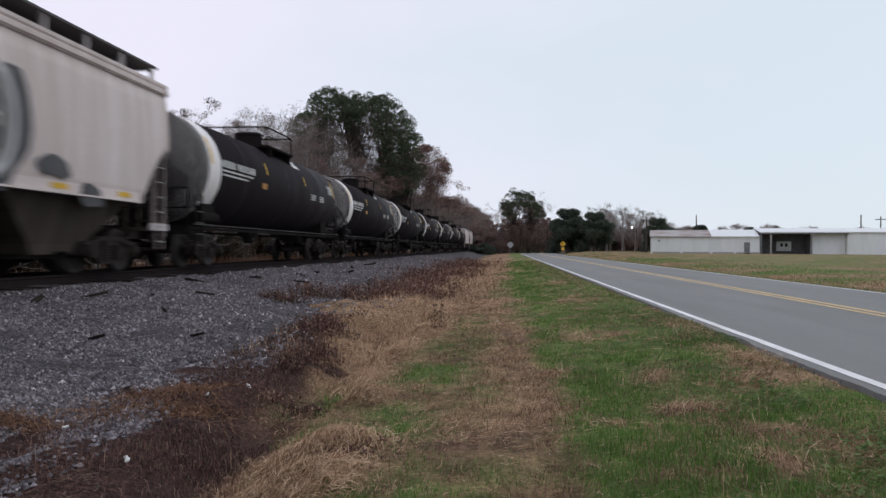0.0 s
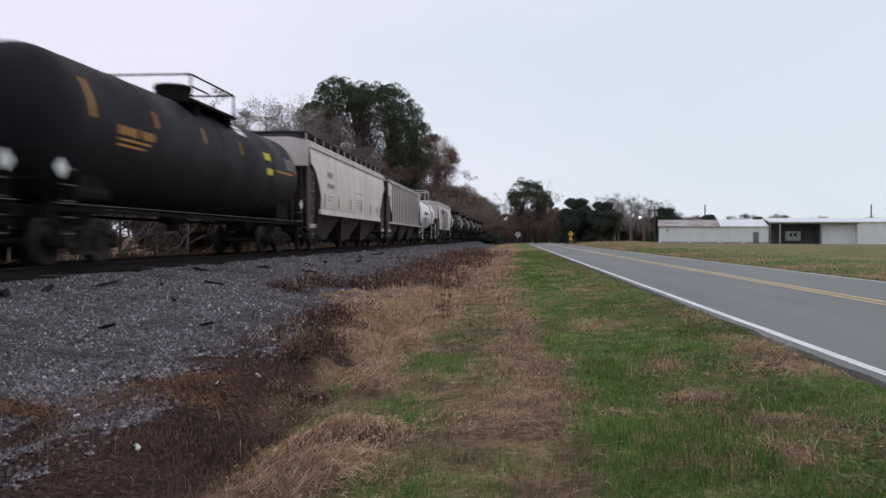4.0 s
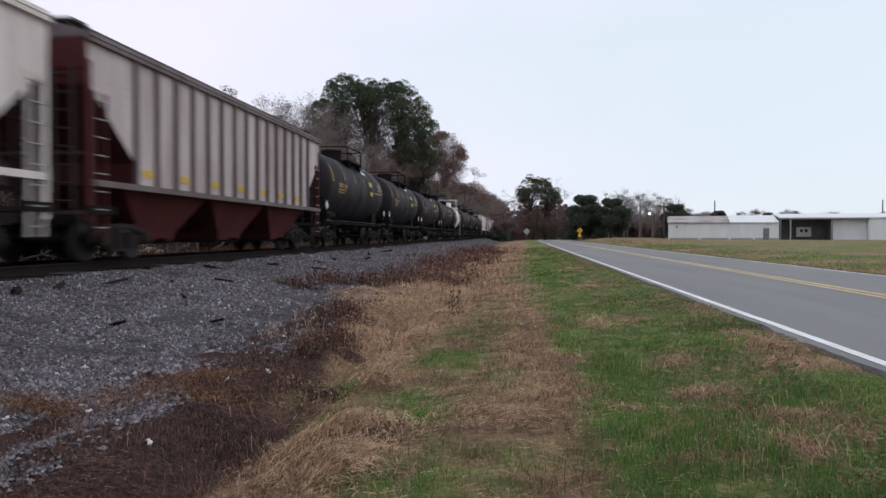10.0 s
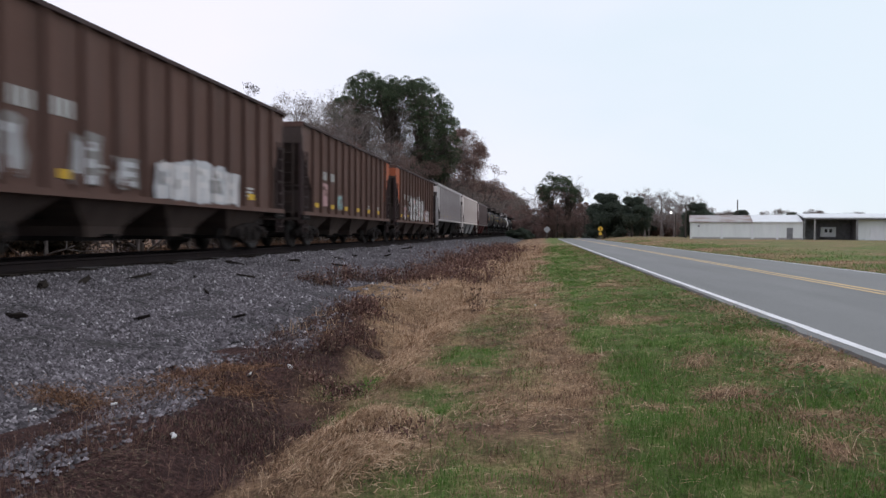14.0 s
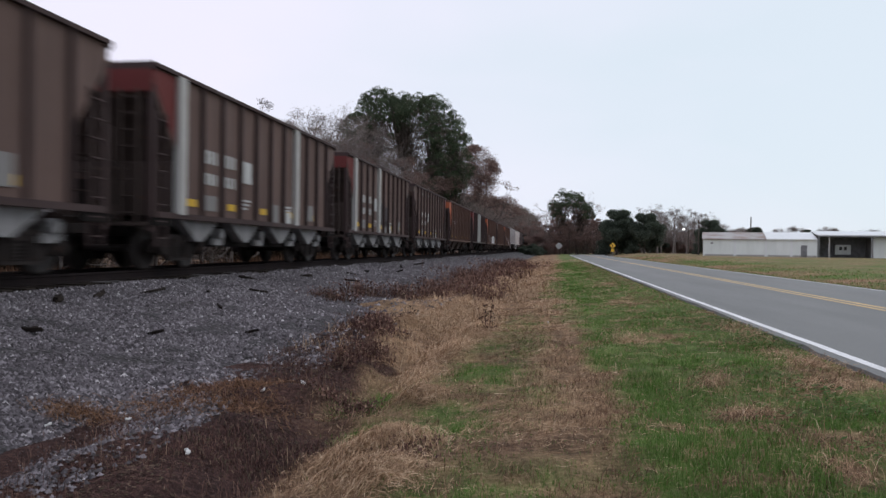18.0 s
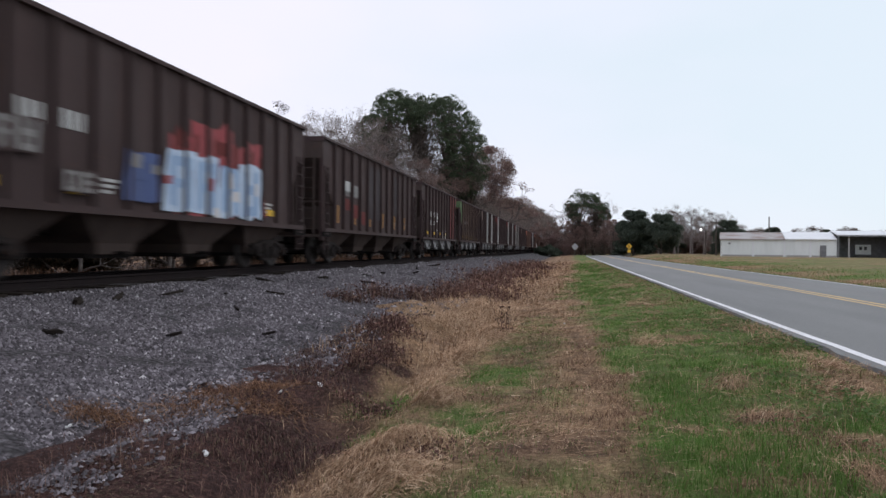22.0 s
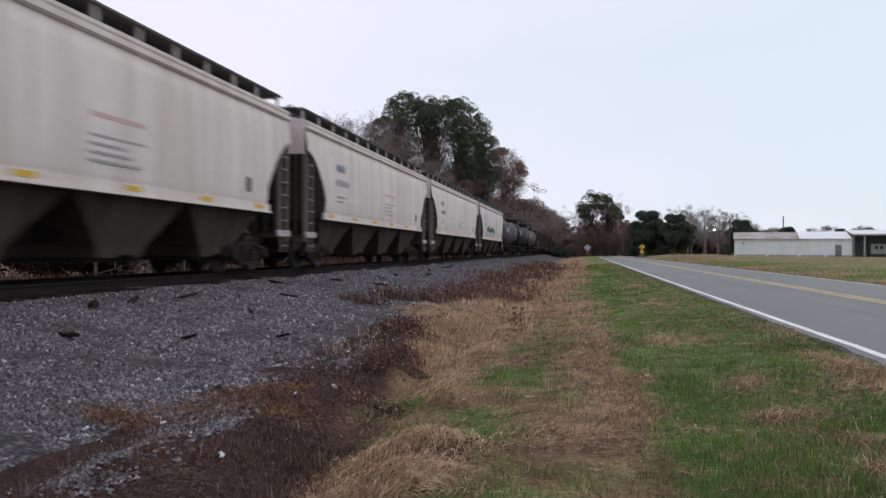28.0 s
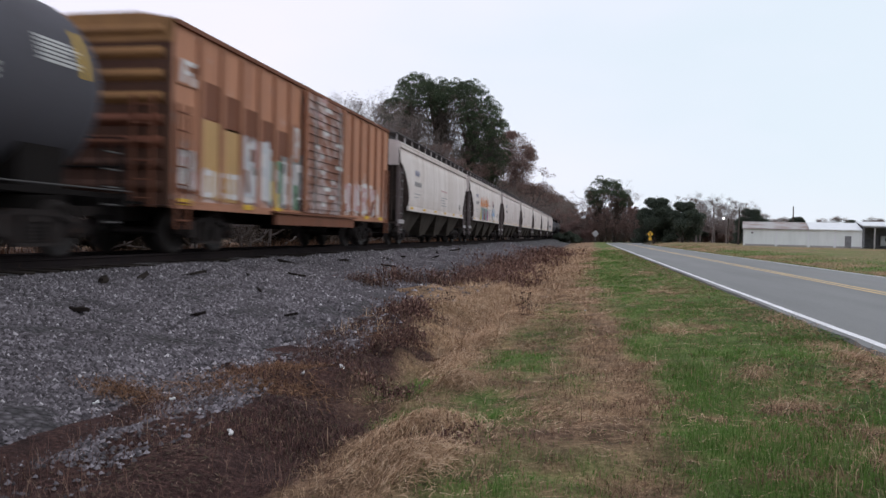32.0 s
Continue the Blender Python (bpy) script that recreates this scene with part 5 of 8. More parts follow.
# ---- boxcar ----
def box_car(front, length, label):
    car = start_car("boxcar", label, front, length, "boxcar")
    h = length / 2
    w, zs, zt = 1.43, 0.95, 4.45
    b = bmesh.new()
    box(b, 0, 0, (zs + zt) / 2, 2 * w, 2 * h - 0.16, zt - zs)
    part("body", fix(b), M["box_side"], car)
    b = bmesh.new()
    ring = [(w + 0.07, zt - 0.06), (w + 0.07, zt + 0.03), (0.7, zt + 0.17), (-0.7, zt + 0.17), (-w - 0.07, zt + 0.03), (-w - 0.07, zt - 0.06)]
    loft(b, [[(x, y, z) for x, z in ring] for y in (-h + 0.12, h - 0.12)])
    part("roof", fix(b), M["box_rust"], car, "rusty steel roof")
    for i in range(12):
        b = bmesh.new()
        y = -h + 0.7 + (2 * h - 1.4) * i / 11
        slab_x(b, [(y - 0.05, zt + 0.165), (y + 0.05, zt + 0.165), (y + 0.05, zt + 0.2), (y - 0.05, zt + 0.2)], -0.68, 0.68)
        part("roof_rib", fix(b), M["box_rust"], car)
    # side posts, none over the door
    b = bmesh.new()
    box(b, 0, 0, 0, 0.09, 0.14, zt - zs - 0.16)
    bmesh.ops.bevel(b, geom=b.edges[:], offset=0.02, segments=1, affect="EDGES")
    post = mesh_of(b, "side_post", M["box_orange"])
    for s in (-1, 1):
        for y in [-h + 1.1 + 0.93 * k for k in range(6)] + [h - 0.9 - 0.93 * k for k in range(6)]:
            o = part("side_post", post, None, car)
            o.location = (s * (w + 0.04), y, (zs + zt) / 2 - 0.03)
    # sliding door with pressed ribs
    door = None
    b = bmesh.new()
    box(b, w + 0.1, 0.35, (zs + zt) / 2 - 0.02, 0.08, 3.15, zt - zs - 0.2)
    door = part("door", fix(b), M["box_door"], car, "ribbed sliding door under flaking white paint")
    for k in range(14):
        b = bmesh.new()
        z = zs + 0.25 + k * 0.23
        slab_x(b, [(-1.15, z - 0.06), (1.85, z - 0.06), (1.85, z + 0.02), (-1.15, z + 0.04)], w + 0.13, w + 0.175)
        part("door_rib", fix(b), M["box_door"], door)
    for y in (-1.25, 1.95):
        b = bmesh.new()
        box(b, w + 0.16, y, (zs + zt) / 2, 0.1, 0.1, zt - zs - 0.25)
        part("door_post", fix(b), M["box_orange"], door)
    b = bmesh.new()
    pipe(b, [(w + 0.24, -0.7, zs + 0.2), (w + 0.24, -0.7, zt - 0.3)], 0.025)
    pipe(b, [(w + 0.24, 1.4, zs + 0.2), (w + 0.24, 1.4, zt - 0.3)], 0.025)
    part("lock_bar", fix(b), M["steel"], door)
    b = bmesh.new()
    box(b, w + 0.12, 0.0, zs - 0.16, 0.1, 6.3, 0.26)
    box(b, w + 0.15, 0.0, zs + 0.02, 0.16, 6.6, 0.05)
    part("door_track", fix(b), M["box_rust"], car, "rusty door rail and sill")
    b = bmesh.new()
    for s in (-1, 1):
        box(b, s * (w + 0.02), 0, zs + 0.03, 0.1, 2 * h - 0.2, 0.16)
    part("side_sill", fix(b), M["box_orange"], car)
    # corrugated ends; shade low down and between the ribs is painted in
    for s in (-1, 1):
        b = bmesh.new()
        box(b, 0, s * (h - 0.06), (zs + zt) / 2, 2 * w + 0.04, 0.06, zt - zs)
        end = part("end_wall", fix(b), M["box_shaded"], car, "corrugated end wall, brown with shade painted in")
        b = bmesh.new()
        gable = [(w + 0.02, zt - 0.42), (w + 0.02, zt + 0.0), (0.7, zt + 0.14), (-0.7, zt + 0.14), (-w - 0.02, zt + 0.0), (-w - 0.02, zt - 0.42)]
        loft(b, [[(gx, s * gy, gz) for gx, gz in gable] for gy in (h - 0.115, h - 0.005)])
        part("gable", fix(b), M["box_end"], end, "tan gable plate")
        for k in range(8):
            z = zs + 0.35 + k * 0.42
            b = bmesh.new()
            n = 7
            ring = [[(x * (1 if 0 < i < n else 0.98), s * (h - 0.035 + 0.11 * math.sin(math.pi * i / n)), z - 0.12 + 0.24 * i / n) for i in range(n + 1)] for x in (-w + 0.12, w - 0.12)]
            loft(b, ring, True, True)
            # tan, rust, then a shaded brown: the lower ribs carry painted shade
            part("end_rib", fix(b), M["box_end" if k > 3 else "box_rust" if k > 1 else "box_shaded"], end)
        ladder("ladder", "box_rust", car, w + 0.08, s * (h - 0.4), 0.5, 2.9, 0.42, 7)
        ladder("ladder", "box_rust", car, 0.95, s * (h + 0.1), 0.9, 3.0, 0.4, 6, "x")
        b = bmesh.new()
        box(b, 0, s * (h + 0.1), 0.98, 1.9, 0.28, 0.05)
        part("end_step", fix(b), M["under"], car)
    b = bmesh.new()
    box(b, 0, 0, 0.8, 0.6, 2 * h - 0.4, 0.3)
    box(b, 0.9, -1.5, 0.75, 0.6, 0.9, 0.4)
    tube(b, (0.8, 1.0, 0.72), (0.8, 2.4, 0.72), 0.2, 0.2, 10)
    part("underframe", fix(b), M["under"], car)
    # old repainted panels and tags between the posts
    x = w + 0.012

    def pan(k, z, hh, mt, fw=0.78, front_half=False):
        y = (-h + 1.1 + 0.93 * (k + 0.5)) if not front_half else (h - 0.9 - 0.93 * (k + 0.5))
        b = bmesh.new()
        box(b, x, y, z, 0.012, fw, hh)
        part("paint_patch", b, M[mt], car, "repainted patch")
    pan(0, 2.0, 1.5, "box_tan")
    pan(1, 1.9, 1.6, "box_tan")
    for k in range(5):
        pan(k, 3.15 - 0.12 * k, 0.75, "box_rust")
    piece(car, x + 0.015, -h + 0.3, -h + 1.0, 1.25, 2.1, 1, "spray_white", "box_rust", ["spray_pink"], 601, "white sprayed scrawl")
    piece(car, x + 0.015, -h + 0.3, -h + 1.0, 3.3, 3.8, 1, "spray_white", "box_orange", ["box_rust"], 602, "white sprayed scrawl")
    piece(car, x + 0.015, -h + 1.2, -h + 2.95, 1.15, 1.75, 3, "spray_white", "box_tan", ["box_tan", "spray_white"], 603, "white sprayed scrawl")
    piece(car, x + 0.02, -h + 3.0, -h + 4.6, 1.2, 2.7, 2, "spray_silver", "spray_white", ["mark_grey", "spray_pink", "box_rust"], 604, "grey and white sprayed shapes")
    piece(car, x + 0.02, -h + 4.6, -h + 5.4, 1.15, 2.3, 1, "spray_green", "spray_silver", ["mark_grey", "spray_yellow"], 605, "green sprayed shapes")
    piece(car, x + 0.02, -h + 5.3, -h + 6.9, 1.15, 2.35, 2, "spray_white", "mark_grey", ["ink", "spray_green", "spray_red"], 606, "white and grey sprayed shapes")
    piece(car, x + 0.02, -h + 6.05, -h + 6.5, 2.4, 3.3, 1, "spray_white", "box_orange", ["box_orange"], 607, "white sprayed scrawl")
    rd = random.Random(9)
    for k in range(14):
        z = zs + 0.36 + k * 0.23
        for _ in range(1):
            b = bmesh.new()
            yy, ww = rd.uniform(-1.0, 1.7), rd.uniform(0.2, 0.75)
            jag(b, w + 0.148, yy, z, ww * 0.5, 0.07, rd, 0, 0.006)
            part("paint_remnant", fix(b), M[rd.choice(["spray_white", "spray_white", "spray_silver", "spray_pink", "white"])], door, "white paint worn off the ribs")
    piece(car, x + 0.02, h - 5.6, h - 1.6, 1.2, 2.1, 6, "spray_pink", "spray_white", ["box_orange", "spray_white", "box_rust"], 608, "pink and white sprayed letter shapes")
    piece(car, x + 0.024, h - 2.0, h - 1.45, 1.15, 1.9, 1, "white", "spray_silver", ["spray_green"], 609, "white notice over paint")
    for y in (-h + 0.5, -h + 3.3, -h + 5.0, h - 3.0, h - 1.2):
        b = bmesh.new()
        box(b, x + 0.07, y, zs + 0.08, 0.012, 0.45, 0.12)
        part("reflector", b, M["yellow"], car, "yellow reflective plate")
    add_trucks(car, h - 2.2)
    add_couplers(car, h)
    return car


# ---- the train, from its far end to its near end ----
black = "black cylindrical tank car with worn paint"
for k in range(2):
    smooth_hopper(148.2 + 18.4 * k + 16.6, 16.6, "pale grey covered hopper car", "hopper_grey", marks=False)
for k in range(3):
    tank_car(185.0 + 18.0 * k + 16.6, 16.6, black, "tank_black")
for k in reversed(range(7)):
    rear = 18.7 + 18.4 * k
    tank_car(rear + 17.1, 17.1, "black tank car with one white end", "tank_black", bands=((-8.2, -6.6),), marks="white", strips=4)
smooth_hopper(17.3, 15.7, "pale grey covered hopper with dark sprayed bubble shapes", "hopper_grey", graffiti=graffiti_bubbles, marks=False, bays_n=3, zcut=2.75, cut=1.15, zend=1.7, panel=1.5)
white_tank = tank_car(-0.4, 12.1, "dirty white tank car with sprayed scrawls", "tank_white", style="white", rail_white=True, marks="none", strips=0, climb=True, r=1.4, zc=2.72, rail_h=0.8)
for mt, shapes, tx in (("ink", [(-3.6 + 0.42 * i, 2.75, 0.15, 0.13, 500 + i) for i in range(5)] + [(-1.1 + 0.3 * i, 2.72 + 0.05 * (i % 2), 0.09, 0.06, 506 + i) for i in range(4)], "dark stencilled marks"),
                       ("spray_red", [(2.2, 2.75, 0.07, 0.2, 510), (2.35, 2.95, 0.16, 0.05, 511), (2.6, 2.8, 0.06, 0.28, 512), (2.75, 2.62, 0.16, 0.05, 513), (2.95, 2.85, 0.06, 0.2, 519), (3.1, 2.7, 0.14, 0.05, 520), (3.35, 2.75, 0.06, 0.16, 521), (3.5, 2.6, 0.12, 0.05, 522), (2.2, 3.02, 0.1, 0.05, 523)], "red sprayed scrawl"),
                       ("mark_grey", [(-3.0, 2.3, 0.6, 0.12, 514), (-2.0, 2.2, 0.5, 0.16, 515), (0.2, 2.2, 0.25, 0.14, 516), (3.4, 2.1, 0.16, 0.3, 517), (-3.4, 1.9, 0.5, 0.1, 518)], "faded grey scrawl")):
    tag(white_tank, 1.405, mt, shapes, tx)
ribbed_hopper(-13.9, 16.7, "grey ribbed covered hopper with streaked sides", "hopper_grey", True, 15, 4.12, bay_n=3, bay_mt="bay_tan", rib_mt="hopper_dull", marks="mark_faint", zs=1.52, tall=True)
smooth_hopper(-32.4, 17.0, "pale grey smooth-sided covered hopper car", "hopper_light", marks=True, bays_n=3, tall=True)
tank_car(-50.3, 15.9, black, "tank_black", strips=6)
tank_car(-67.0, 14.3, black, "tank_black", strips=6)
tank_car(-82.0, 14.4, "black tank car with gold stencils", "tank_black", strips=6)
tank_car(-97.0, 12.2, "black tank car with a broad white middle band", "tank_black", bands=((-1.8, 2.3),), style="white", r=1.42, zc=2.6, rail_white=True, marks="white", strips=2, climb=True, rail_h=0.8, cage=1.15)
for f in (-110.7, -125.3, -139.9, -154.6):
    tank_car(f, 13.6, "black tank car with gold strips and stencils", "tank_black", strips=6)
ribbed_hopper(-169.0, 16.0, "faded grey ribbed hopper with maroon ends and red bays", "hopper_pink", True, 15, 4.15, bay_mt="bay_red", end_mt="maroon", rib_mt="post_dark", marks=None, zs=1.52, post_mt="maroon", side_panels=False, slope_mt="maroon")
ribbed_hopper(-186.2, 17.2, "pale grey ribbed covered hopper car", "hopper_light", True, 15, 4.15, bay_mt="bay_light", rib_mt="hopper_light", marks="mark_grey", zs=1.52, end_mt="hopper_light", side_panels=False, post_mt="hopper_light")
ribbed_hopper(-205.0, 17.0, "dull grey ribbed covered hopper car", "hopper_dull", True, 15, 4.15, bay_mt="under", rib_mt="hopper_dull", marks="mark_white", zs=1.52, end_mt="hopper_light", side_panels=False, post_mt="hopper_dull")
coal = dict(covered=False, ribs=13, zt=4.12, cut=1.15, zcut=3.45, zend=1.95, name="coal_hopper")
ribbed_hopper(-223.8, 14.7, "brown ribbed coal hopper with white sprayed letter shapes", "coal_brown", end_mt="oxide", bay_mt="slope", bay_n=4,
              ends=(True, False),
              graffiti=letter_forms((-5.2, -3.6, 1.35, 2.0, 3, "spray_pink", "mark_grey", ["ink", "spray_white"], 301, "pale sprayed scrawl"),
                                    (-3.2, 2.6, 1.25, 2.6, 6, "spray_white", "mark_grey", ["spray_pink", "ink", "spray_silver"], 300, "tall white sprayed letter shapes"),
                                    (2.9, 4.6, 1.25, 1.95, 3, "spray_white", "spray_pink", ["ink"], 302, "pale sprayed scrawl")), **coal)
ribbed_hopper(-240.3, 14.5, "brown ribbed coal hopper with orange front end", "coal_brown", end_mt="oxide", bay_mt="slope", bay_n=4,
              ends=(False, True),
              graffiti=letter_forms((-5.0, -4.2, 1.5, 2.2, 1, "spray_pink", "spray_pink", ["coal_brown"], 330, "faded pink sprayed patch"), (-2.9, -2.2, 1.4, 1.9, 1, "spray_teal", "mark_grey", ["coal_brown"], 331, "faded grey sprayed patch")), **coal)
ribbed_hopper(-256.6, 14.6, "brown ribbed coal hopper with grey sprayed shapes", "coal_brown", end_mt="oxide", bay_mt="slope", bay_n=4,
              ends=(True, False),
              graffiti=letter_forms((-5.4, -4.6, 1.35, 2.15, 1, "spray_silver", "mark_grey", ["coal_brown"], 350, "grey sprayed patch"), (-3.4, -2.6, 1.3, 2.1, 1, "spray_silver", "mark_grey", ["coal_brown"], 351, "grey sprayed patch"),
                                    (-2.1, -1.3, 1.35, 1.85, 1, "spray_silver", "mark_grey", ["coal_brown"], 352, "grey sprayed patch"), (-0.6, 3.6, 1.2, 2.0, 5, "spray_white", "spray_silver", ["ink", "mark_grey"], 353, "white sprayed letter shapes")), **coal)
ribbed_hopper(-273.0, 14.2, "dark ribbed coal hopper with pale grey posts and red end", "coal_dark", end_mt="coal_red", bay_mt="under", bay_n=4, stripe_ribs=(4, 5, 6), ends=(True, False), **coal)
ribbed_hopper(-289.0, 14.9, "brown ribbed coal hopper with orange end", "coal_brown", end_mt="oxide", bay_mt="slope", bay_n=4, ends=(True, False), **coal)
short = dict(covered=False, ribs=11, zt=4.12, cut=1.1, zcut=3.7, zend=2.3, bay_n=4, name="coal_hopper", chutes=True)
pane = [(3, 2.4, 0.5, 0.55, "mark_white"), (5, 1.45, 0.4, 0.5, "mark_grey"), (6, 1.35, 0.4, 0.35, "mark_white"), (8, 1.6, 0.5, 0.5, "mark_grey"), (1, 1.5, 0.55, 0.35, "mark_grey")]
topm = [(k, 3.75, 0.5, 0.1, "mark_grey") for k in range(1, 10, 2)]
ribbed_hopper(-305.8, 12.8, "dark brown ribbed coal hopper with pale chutes", "coal_taupe", rib_mt="coal_dark", panels=pane + topm, end_mt="coal_red", ends=(False, True), **short)
ribbed_hopper(-320.2, 12.6, "brown ribbed coal hopper with grey posts and red end", "coal_taupe", rib_mt="coal_dark", end_mt="coal_red", stripe_ribs=(0, 4), panels=pane + [(4, 2.05, 0.86, 1.0, "coal_ash"), (5, 1.95, 0.86, 0.9, "coal_ash")], ends=(True, False), **short)
ribbed_hopper(-334.5, 12.6, "taupe ribbed coal hopper with red end and one grey post", "coal_taupe", rib_mt="coal_dark", end_mt="coal_red", stripe_ribs=(0, 7), panels=pane, ends=(True, False), **short)
ribbed_hopper(-348.6, 12.5, "taupe ribbed coal hopper with red end panels", "coal_taupe", rib_mt="coal_dark", end_mt="coal_red", stripe_ribs=(0,), panels=pane[:4], ends=(True, False), **short)
ribbed_hopper(-362.8, 12.6, "dark ribbed coal hopper with two pale posts", "coal_taupe", rib_mt="coal_dark", end_mt="coal_red", stripe_ribs=(3, 7), panels=pane + topm, ends=(False, True), **short)
ribbed_hopper(-377.1, 12.3, "tan-brown ribbed coal hopper with faded green end", "coal_tan", rib_mt="coal_dark", end_mt="faded_green", panels=[(5, 1.4, 0.4, 0.45, "lemon"), (6, 1.4, 0.5, 0.35, "mark_grey")], ends=(True, False), **short)
ribbed_hopper(-391.2, 12.5, "dark brown ribbed coal hopper with a dull red end", "coal_dark", rib_mt="coal_dark", end_mt="coal_red", panels=pane[:3] + [(k, 2.65, 0.88, 2.8, "coal_red") for k in (8, 9)], ends=(False, True), **short)
ribbed_hopper(-405.3, 15.1, "dark rusty ribbed coal hopper with worn lettering", "coal_dark", bay_mt="slope", bay_n=4, marks="mark_grey",
              panels=[(1, 2.75, 0.6, 0.35, "mark_white"), (2, 2.65, 0.6, 0.4, "mark_grey"), (1, 2.1, 0.6, 0.4, "coal_red"), (2, 1.9, 0.6, 0.5, "coal_red"), (3, 1.7, 0.6, 0.5, "coal_red"), (4, 2.75, 0.88, 2.1, "coal_ash"), (5, 2.75, 0.88, 2.1, "coal_ash"), (8, 2.9, 0.88, 1.8, "coal_ash")], tall=True, **coal)
ribbed_hopper(-422.2, 14.4, "dark rusty coal hopper with blue and red sprayed letters", "coal_dark", bay_mt="slope", bay_n=4, rib_mt="coal_dark",
              graffiti=letter_forms((-0.6, 4.2, 1.3, 3.0, 5, "coal_red", "spray_red", ["coal_red"], 420, "faded red sprayed backing"), (-0.7, 3.9, 1.28, 2.45, 4, "spray_blue", "spray_pale", ["spray_white", "spray_white", "spray_red"], 421, "pale blue sprayed letter shapes"),
                                    (-2.1, -1.1, 1.4, 2.3, 1, "spray_navy", "spray_navy", ["mark_grey"], 422, "navy sprayed scrawl"), (-5.4, -4.4, 1.9, 2.4, 2, "mark_grey", "coal_dark", [], 423, "grey sprayed scrawl"), (-3.9, -3.1, 1.4, 1.75, 2, "mark_grey", "coal_dark", [], 424, "grey sprayed scrawl")), **coal)
tank_car(-438.9, 17.2, "dark grey tank car with yellow strips", "tank_grey", marks="white", strips=6, r=1.52, zc=2.7)
tank_car(-457.4, 17.2, "black tank car with yellow strips and white stencils", "tank_black", marks="white", strips=6, r=1.52, zc=2.7)
tank_car(-475.8, 16.6, "dark grey tank car with yellow strips", "tank_grey", marks="white", strips=6, r=1.52, zc=2.7)
smooth_hopper(-493.7, 17.5, "pale grey covered hopper with blurred dark scrawl", "hopper_grey", graffiti=graffiti_smudge)
smooth_hopper(-512.6, 18.0, "pale grey smooth-sided covered hopper car", "hopper_light")
smooth_hopper(-531.9, 17.2, "pale grey smooth-sided covered hopper car", "hopper_light")
smooth_hopper(-550.4, 17.5, "pale grey smooth-sided covered hopper car", "hopper_light")
smooth_hopper(-569.3, 17.6, "pale grey smooth-sided covered hopper car", "hopper_grey")
smooth_hopper(-588.3, 17.5, "pale grey covered hopper with sprayed candle shapes", "hopper_light", graffiti=graffiti_candles)
smooth_hopper(-607.2, 17.3, "pale grey smooth-sided covered hopper car", "hopper_light")
box_car(-626.3, 15.8, "orange-tan ribbed boxcar covered in worn graffiti")
tank_car(-643.3, 16.6, "dark grey tank car with white stencils and yellow strips", "tank_grey", marks="white", strips=6)

# ---- trees ----
def grow(verts, faces, p, d, r, length, depth, rnd, tips, spread=0.6, up=0.15, n=5, kids=(2, 3), taper=0.62, shrink=0.72):
    """A bent limb of a few segments, then its forks."""
    segs = 3 if depth > 1 else 2
    base = None
    for s in range(segs + 1):
        u = d.orthogonal().normalized()
        w = d.cross(u)
        rr = r * (1 - (1 - taper) * s / segs)
        k0 = len(verts)
        for i in range(n):
            a = 2 * math.pi * i / n
            verts.append(tuple(p + rr * (math.cos(a) * u + math.sin(a) * w)))
        if base is not None:
            for i in range(n):
                j = (i + 1) % n
                faces.append((base + i, base + j, k0 + j, k0 + i))
        base = k0
        if s < segs:
            p = p + d * (length / segs)
            d = (d + Vector((rnd.uniform(-1, 1), rnd.uniform(-1, 1), rnd.uniform(-1, 1) + up)) * 0.22).normalized()
    if depth == 0:
        tips.append((p, d))
        return
    for k in range(rnd.randint(*kids)):
        nd = (d + Vector((rnd.uniform(-1, 1), rnd.uniform(-1, 1), rnd.uniform(-0.6, 0.9))) * spread).normalized()
        grow(verts, faces, p, nd, r * taper, length * shrink * rnd.uniform(0.75, 1.2), depth - 1, rnd, tips, spread, up, 4 if depth > 2 else 3, kids, taper, shrink)
    if depth > 1:
        tips.append((p, d))


def leaf_cloud(points, per, spread, size, rnd_seed, droop=0.0, flat=0.6):
    """Many small leaf or needle tufts round the given points."""
    rng = np.random.RandomState(rnd_seed)
    P = np.repeat(np.array(points), per, axis=0)
    n = len(P)
    off = rng.normal(0, 1, (n, 3))
    off *= 1.55 * spread * rng.uniform(0.15, 1, (n, 1)) ** 0.5 / np.linalg.norm(off, axis=1, keepdims=True) * np.array([1, 1, flat])
    c = P + off
    a = rng.normal(0, 1, (n, 3))
    a /= np.linalg.norm(a, axis=1, keepdims=True)
    bvec = np.cross(a, rng.normal(0, 1, (n, 3)))
    bvec /= np.linalg.norm(bvec, axis=1, keepdims=True) + 1e-9
    s = size * rng.uniform(0.5, 1.3, (n, 1))
    v = np.stack([c - a * s, c + bvec * s * 0.45, c + a * s, c - bvec * s * 0.45], 1).reshape(-1, 3)
    f = np.arange(4 * n).reshape(n, 4)
    return v.tolist(), f.tolist()


